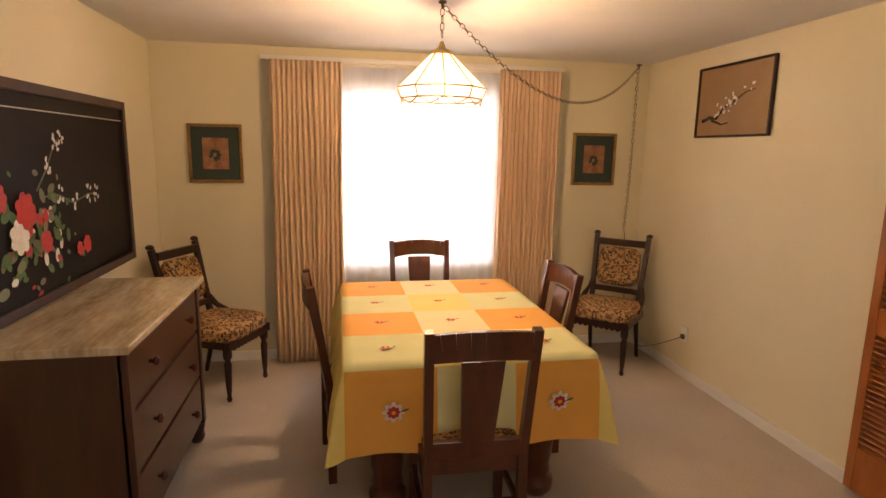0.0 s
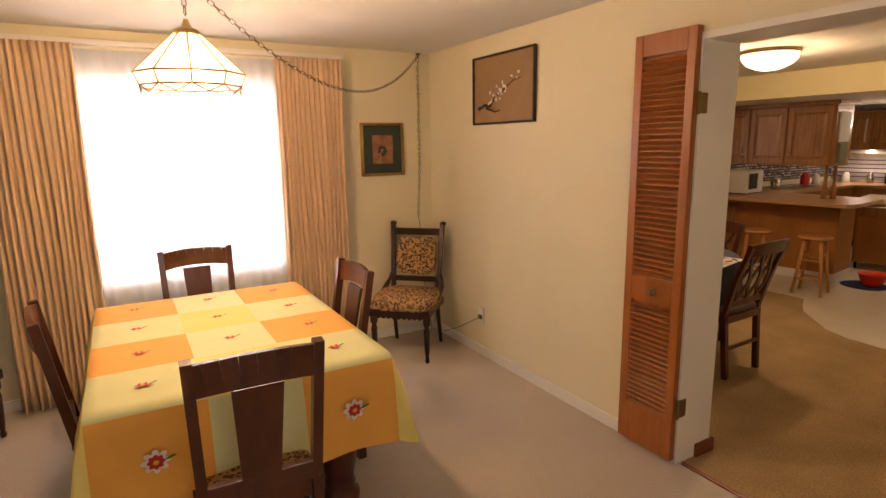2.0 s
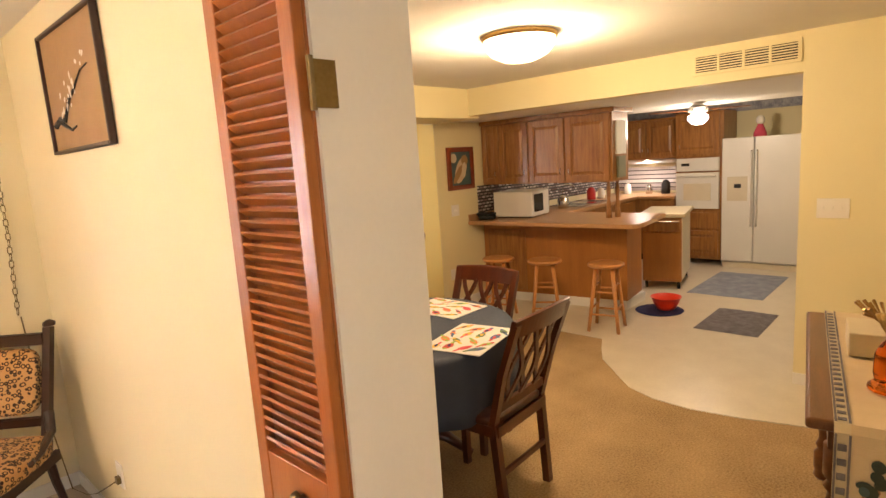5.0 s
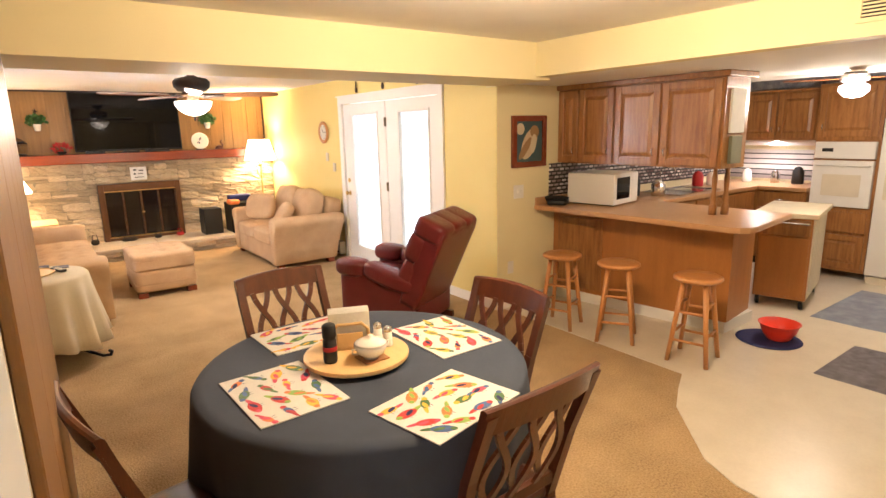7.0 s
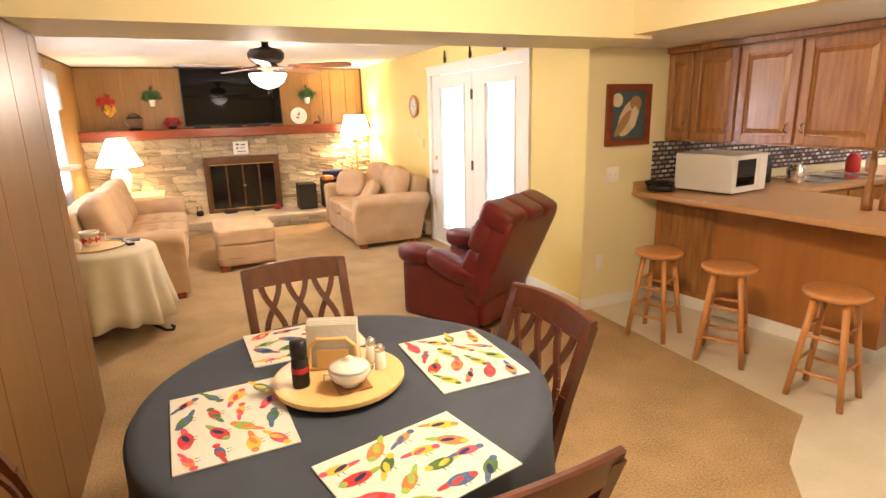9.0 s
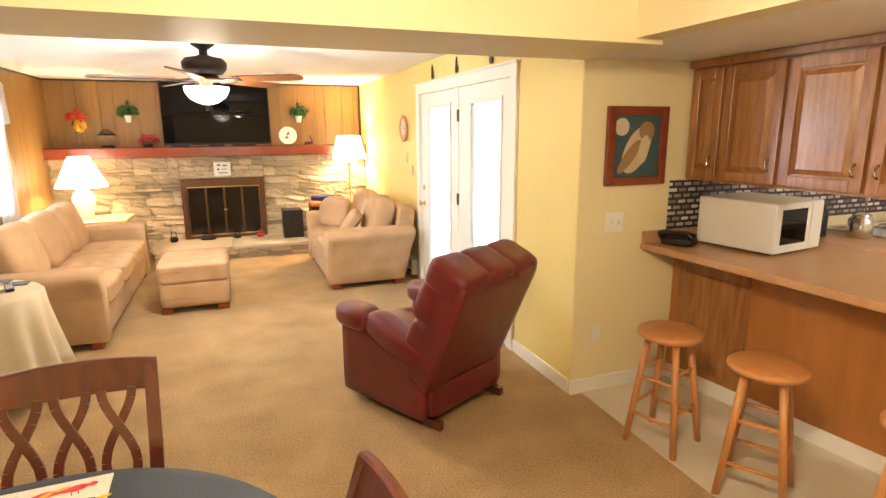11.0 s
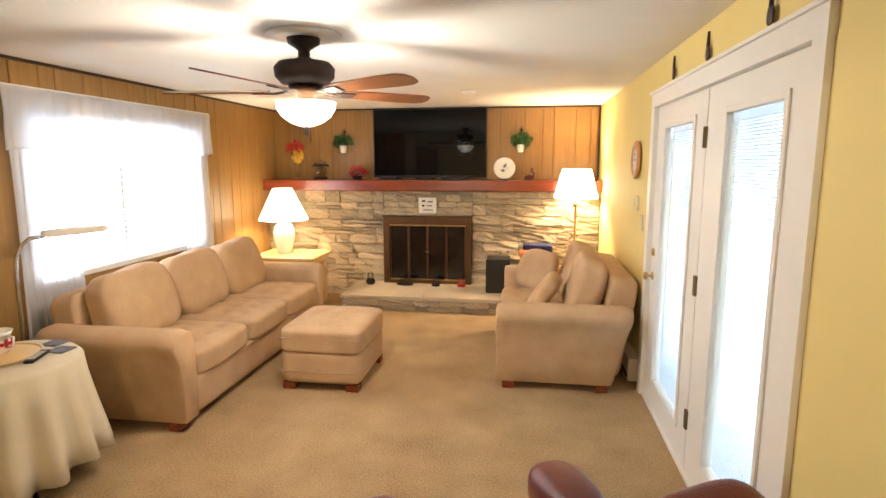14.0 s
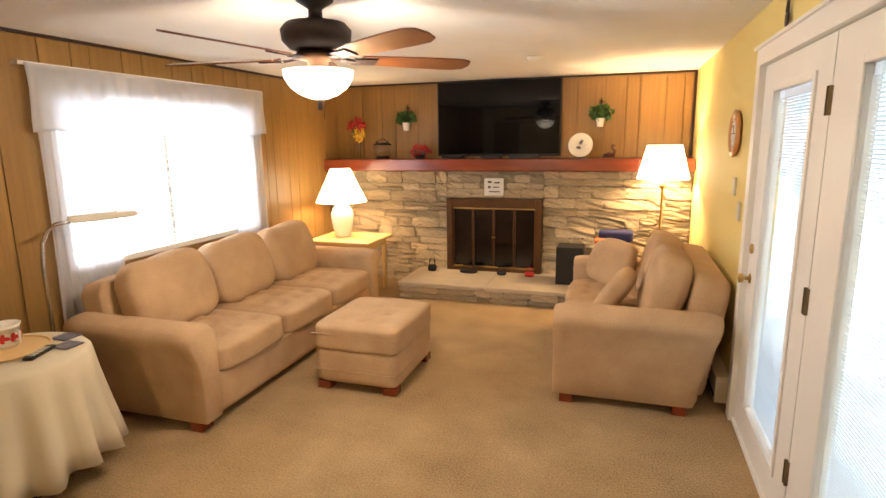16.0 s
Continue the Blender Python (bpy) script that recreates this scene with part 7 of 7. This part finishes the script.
o = finish("bowl", bm, "bowl_lit", cf, True)
o.visible_shadow = False
bm = bmesh.new()
lathe(bm, [(0.006, 1.70), (0.012, 1.71), (0.008, 1.735), (0.014, 1.75)], 0, 0, 10)
tube(bm, [(0.02, 0, 1.75), (0.02, 0, 1.66)], 0.002, 5)
finish("finial", bm, "fan_metal", cf, True)
for a in (42, 114, 186, 258, 330):
    bm = bmesh.new()
    n = 10
    top, bot = [], []
    outline = [(0.20, -0.045), (0.32, -0.058), (0.58, -0.070), (0.69, -0.068), (0.735, -0.048), (0.75, 0.0), (0.735, 0.048), (0.69, 0.068), (0.58, 0.070), (0.32, 0.058), (0.20, 0.045)]
    top = [bm.verts.new((x, y, 0.004)) for x, y in outline]
    bot = [bm.verts.new((x, y, -0.004)) for x, y in outline]
    bm.faces.new(top), bm.faces.new(bot[::-1])
    for k in range(len(outline)):
        bm.faces.new((top[k], top[(k + 1) % len(outline)], bot[(k + 1) % len(outline)], bot[k]))
    bl = finish("blade", bm, "blade", cf, m=pose(0, 0, 1.945, 0, 0, a) @ pose(0, 0, 0, -13, 0, 0))
    bm = bmesh.new()
    bar(bm, (0.09, 0, 0.0), (0.17, 0, -0.012), 0.03, 0.012, side=(0, 1, 0))
    bar(bm, (0.16, 0, -0.010), (0.27, 0, -0.008), 0.07, 0.007, side=(0, 1, 0))
    finish("blade_arm", bm, "fan_metal", bl)
sd = thing("smoke_detector", "small round white smoke detector", "detector", pose(10.6, 11.5, 0))
bm = bmesh.new()
lathe(bm, [(0.03, 2.222), (0.055, 2.228), (0.065, 2.24), (0.065, 2.254)], 0, 0, 22)
finish("case", bm, "white_paint", sd, True)

# french doors
setting("door_casing", "white_paint", (11.955, 7.99, 0, 12.0, 8.075, 2.04), (11.955, 10.105, 0, 12.0, 10.19, 2.04), (11.955, 8.075, 1.955, 12.0, 10.105, 2.04), (11.94, 7.97, 2.04, 11.99, 10.21, 2.055), (11.97, 8.075, 0.0, 12.10, 10.105, 0.02), label="white painted casing round the french doors", category="casing")
for nm, y0, y1 in (("door_1", 8.08, 9.085), ("door_2", 9.095, 10.10)):
    d = thing(nm, "white french door leaf with a tall glazed panel and blinds", "door", kind="structure")
    g0, g1 = (8.27, 8.81) if nm == "door_1" else (9.29, 9.87)
    bm = bmesh.new()
    for b in ((11.985, y0, 0.02, 12.03, g0, 1.95), (11.985, g1, 0.02, 12.03, y1, 1.95), (11.985, g0, 0.02, 12.03, g1, 0.20), (11.985, g0, 1.81, 12.03, g1, 1.95)):
        box(bm, *b)
    finish("leaf", bm, "white_paint", d)
    bm = bmesh.new()
    for b in ((11.975, g0 - 0.03, 0.17, 11.985, g0, 1.84), (11.975, g1, 0.17, 11.985, g1 + 0.03, 1.84), (11.975, g0, 0.17, 11.985, g1, 0.20), (11.975, g0, 1.81, 11.985, g1, 1.84)):
        box(bm, *b, bev=0.003)
    finish("glazing_bead", bm, "white_paint", d)
    g = block("pane", "glass", (12.0, g0, 0.20, 12.003, g1, 1.81), parent=d)
    g.visible_shadow = False
    bm = bmesh.new()
    z = 0.21
    while z < 1.80:
        bar(bm, (12.018, g0 + 0.01, z), (12.018, g1 - 0.01, z), 0.0012, 0.013, side=(0.45, 0, 0.9))
        z += 0.0135
    box(bm, 12.008, g0, 1.775, 12.028, g1, 1.81)
    tagged(finish("blind_slats", bm, "slat_white", d), kind="stuff")
    for z in (0.30, 1.0, 1.72):
        block("hinge", "antique_brass", (11.972, (9.075 if nm == "door_1" else 9.096), z - 0.05, 11.985, (9.084 if nm == "door_1" else 9.105), z + 0.05), parent=d)
    if nm == "door_2":
        bm = bmesh.new()
        for z in (0.86, 1.02):
            lathe(bm, [(0.028, 0), (0.028, 0.006), (0.01, 0.01), (0.01, 0.03), (0.026, 0.036), (0.026, 0.055), (0.006, 0.06)] if z < 1 else [(0.026, 0), (0.026, 0.01), (0.01, 0.016)], 0, 0, 16, m=pose(11.985, 10.03, z, 0, -90, 0))
        finish("knob", bm, "brass", d, True)
for y in (8.41, 9.09, 9.70):
    o = thing("wall_ornament", "small dark hanging wooden spoon ornament", "ornament", pose(11.97, y, 2.12), "ornaments over the french doors")
    bm = bmesh.new()
    cushion(bm, -0.012, -0.026, -0.05, 0.0, 0.026, 0.015, 3, 6)
    tube(bm, [(-0.006, 0, 0.01), (-0.006, 0, 0.08)], [0.009, 0.006], 8)
    finish("carving", bm, "dark_wood", o, True)
ck = thing("wall_clock", "oval wooden wall clock", "clock", pose(11.978, 10.67, 1.62, 0, -90, 0))
bm = bmesh.new()
lathe(bm, [(0.11, 0), (0.14, 0.01), (0.145, 0.025), (0.12, 0.035), (0.105, 0.028), (0.1, 0.02)], 0, 0, 28)
finish("rim", bm, "pine", ck, True)
bm = bmesh.new()
lathe(bm, [(0.1, 0.018), (0.1, 0.022), (0.01, 0.022)], 0, 0, 28)
finish("dial", bm, "paper", ck)
bm = bmesh.new()
for k in range(12):
    a = k * math.pi / 6
    box(bm, 0.085 * math.cos(a) - 0.005, 0.085 * math.sin(a) - 0.005, 0.022, 0.085 * math.cos(a) + 0.005, 0.085 * math.sin(a) + 0.005, 0.024)
bar(bm, (0, 0, 0.026), (0.05, 0.02, 0.026), 0.006, 0.002, side=(0, 1, 0))
bar(bm, (0, 0, 0.028), (0.0, -0.07, 0.028), 0.005, 0.002)
finish("pointers", bm, "black", ck)
for y, z, lb in ((10.62, 1.30, "small tan wall plaque beside the french doors"), (10.42, 1.17, "white light switch plate beside the french doors")):
    tagged(block("wall_plate", "heater", (11.966, y - 0.035, z - 0.055, 11.979, y + 0.035, z + 0.055), bev=0.003), lb, "switch")
bh = thing("baseboard_heater", "beige metal baseboard heater along the wall", "heater")
block("cover", "heater", (11.90, 10.25, 0.03, 11.978, 12.0, 0.20), bev=0.006, parent=bh)
block("grille", "iron", (11.897, 10.28, 0.05, 11.90, 11.98, 0.075), parent=bh)

# window dressing
tagged(drapery("valance", 9.20, 11.42, 8.07, 1.68, 2.07, "lace", "gathered white sheer valance", 20, 0.014, "y", category="valance", hem=0.01))
drapery("lace_curtain", 9.24, 9.72, 8.035, 0.45, 2.02, "lace", "long white sheer curtain panel", 9, 0.018, "y")
drapery("lace_curtain", 10.95, 11.40, 8.035, 0.45, 2.02, "lace", "long white sheer curtain panel", 8, 0.018, "y")
setting("curtain_rod", "white_paint", (8.03, 9.18, 2.06, 8.05, 11.44, 2.08), (7.98, 9.18, 2.06, 8.03, 9.20, 2.08), (7.98, 11.42, 2.06, 8.03, 11.44, 2.08), label="white flat curtain rod", category="rail")
vb = thing("venetian_blind", "white horizontal window blind, slats tilted open", "blind")
bm = bmesh.new()
z = 0.86
while z < 1.9:
    bar(bm, (7.95, 9.41, z), (7.95, 11.24, z), 0.0015, 0.03, side=(0.3, 0, 0.95))
    z += 0.042
tagged(finish("slats", bm, "white_paint", vb), kind="stuff")

# ---- pieces of walls ----
plank_host = {o.name: o for o in scene.objects}


def planks(parent, axis, fixed, a0, a1, z0, z1, thick, widths, wood="panel_wood"):
    """Upright boards with a fine groove between them."""
    a, k = a0, 0
    meshes = {}
    while a < a1 - 0.01:
        w = min(widths[k % len(widths)], a1 - a)
        key = round(w, 3)
        if key not in meshes:
            bm = bmesh.new()
            if axis == "y":
                box(bm, 0, 0.003, 0, thick, w - 0.003, z1 - z0, 0.002, 1)
            else:
                box(bm, 0.003, -thick, 0, w - 0.003, 0, z1 - z0, 0.002, 1)
            me = bpy.data.meshes.new("plank")
            bm.to_mesh(me)
            bm.free()
            me.materials.append(M[wood])
            meshes[key] = me
        o = new("plank", meshes[key])
        o.parent = parent
        o.location = (fixed, a, z0) if axis == "y" else (a, fixed, z0)
        a += w
        k += 1


WID = (0.21, 0.13, 0.25, 0.17, 0.28)
hostw = plank_host["wall_den_window"]
planks(hostw, "y", 7.981, 7.25, 9.34, 0, 2.234, 0.012, WID)
planks(hostw, "y", 7.981, 11.31, 13.0, 0, 2.234, 0.012, WID)
planks(hostw, "y", 7.981, 9.35, 11.3, 0, 0.79, 0.012, WID)
planks(hostw, "y", 7.981, 9.35, 11.3, 1.96, 2.234, 0.012, WID)
planks(plank_host["wall_den_back"], "x", 13.018, 7.99, 11.95, 1.405, 2.234, 0.012, WID)
# wide nook boards, coloured darker so that they look less lit
planks(plank_host["wall_divider_nook_side"], "y", 8.686, 4.22, 7.22, 0, 1.96, 0.012, (0.40, 0.41), "panel_wood_dimmed")
planks(plank_host["wall_divider_nook_side"], "y", 8.686, 4.22, 6.64, 1.962, 2.22, 0.012, (0.40, 0.41), "panel_wood_dimmed")

rnd = random.Random(11)
stone_meshes = []
for s in range(8):
    bm = bmesh.new()
    bmesh.ops.create_cube(bm, size=1)
    bmesh.ops.subdivide_edges(bm, edges=bm.edges[:], cuts=2, use_grid_fill=True)
    for v in bm.verts:
        k = (abs(v.co.x * 2) ** 9 + abs(v.co.z * 2) ** 9) ** (1 / 9)
        if k > 1:
            v.co.x, v.co.z = v.co.x / k, v.co.z / k
        v.co += Vector((rnd.uniform(-0.05, 0.05), rnd.uniform(-0.16, 0.16), rnd.uniform(-0.06, 0.06)))
    me = bpy.data.meshes.new("stone")
    bm.to_mesh(me)
    bm.free()
    me.materials.append(M["stone"])
    stone_meshes.append(me)


def stones(parent, x0, x1, z0, z1, y, lo, hi):
    """Courses of rough split stones, uneven in length and height."""
    z = z0
    while z < z1 - 0.02:
        h = min(rnd.uniform(lo, hi), z1 - z)
        if z1 - z - h < 0.035:
            h = z1 - z
        x = x0
        while x < x1 - 0.01:
            w = min(rnd.uniform(0.12, 0.42), x1 - x)
            if x1 - x - w < 0.09:
                w = x1 - x
            parts = [(z, h)] if rnd.random() < 0.72 or h < 0.08 else [(z, h * 0.5), (z + h * 0.5, h * 0.5)]
            for zz, hh in parts:
                o = new("stone", rnd.choice(stone_meshes))
                o.parent = parent
                o.location = (x + w / 2, y + rnd.uniform(-0.012, 0.012), zz + hh / 2)
                o.scale = (w - 0.008, 0.09, hh - 0.007)
                o.rotation_euler = (0, radians(rnd.uniform(-1.2, 1.2)), 0)
            x += w
        z += h


stones(fp, 7.99, 9.455, 0.0, 1.27, 12.785, 0.06, 0.13)
stones(fp, 10.525, 11.97, 0.0, 1.27, 12.785, 0.06, 0.13)
stones(fp, 9.455, 10.525, 0.98, 1.27, 12.785, 0.06, 0.11)
stones(he, 9.15, 11.08, 0.0, 0.12, 12.055, 0.055, 0.065)
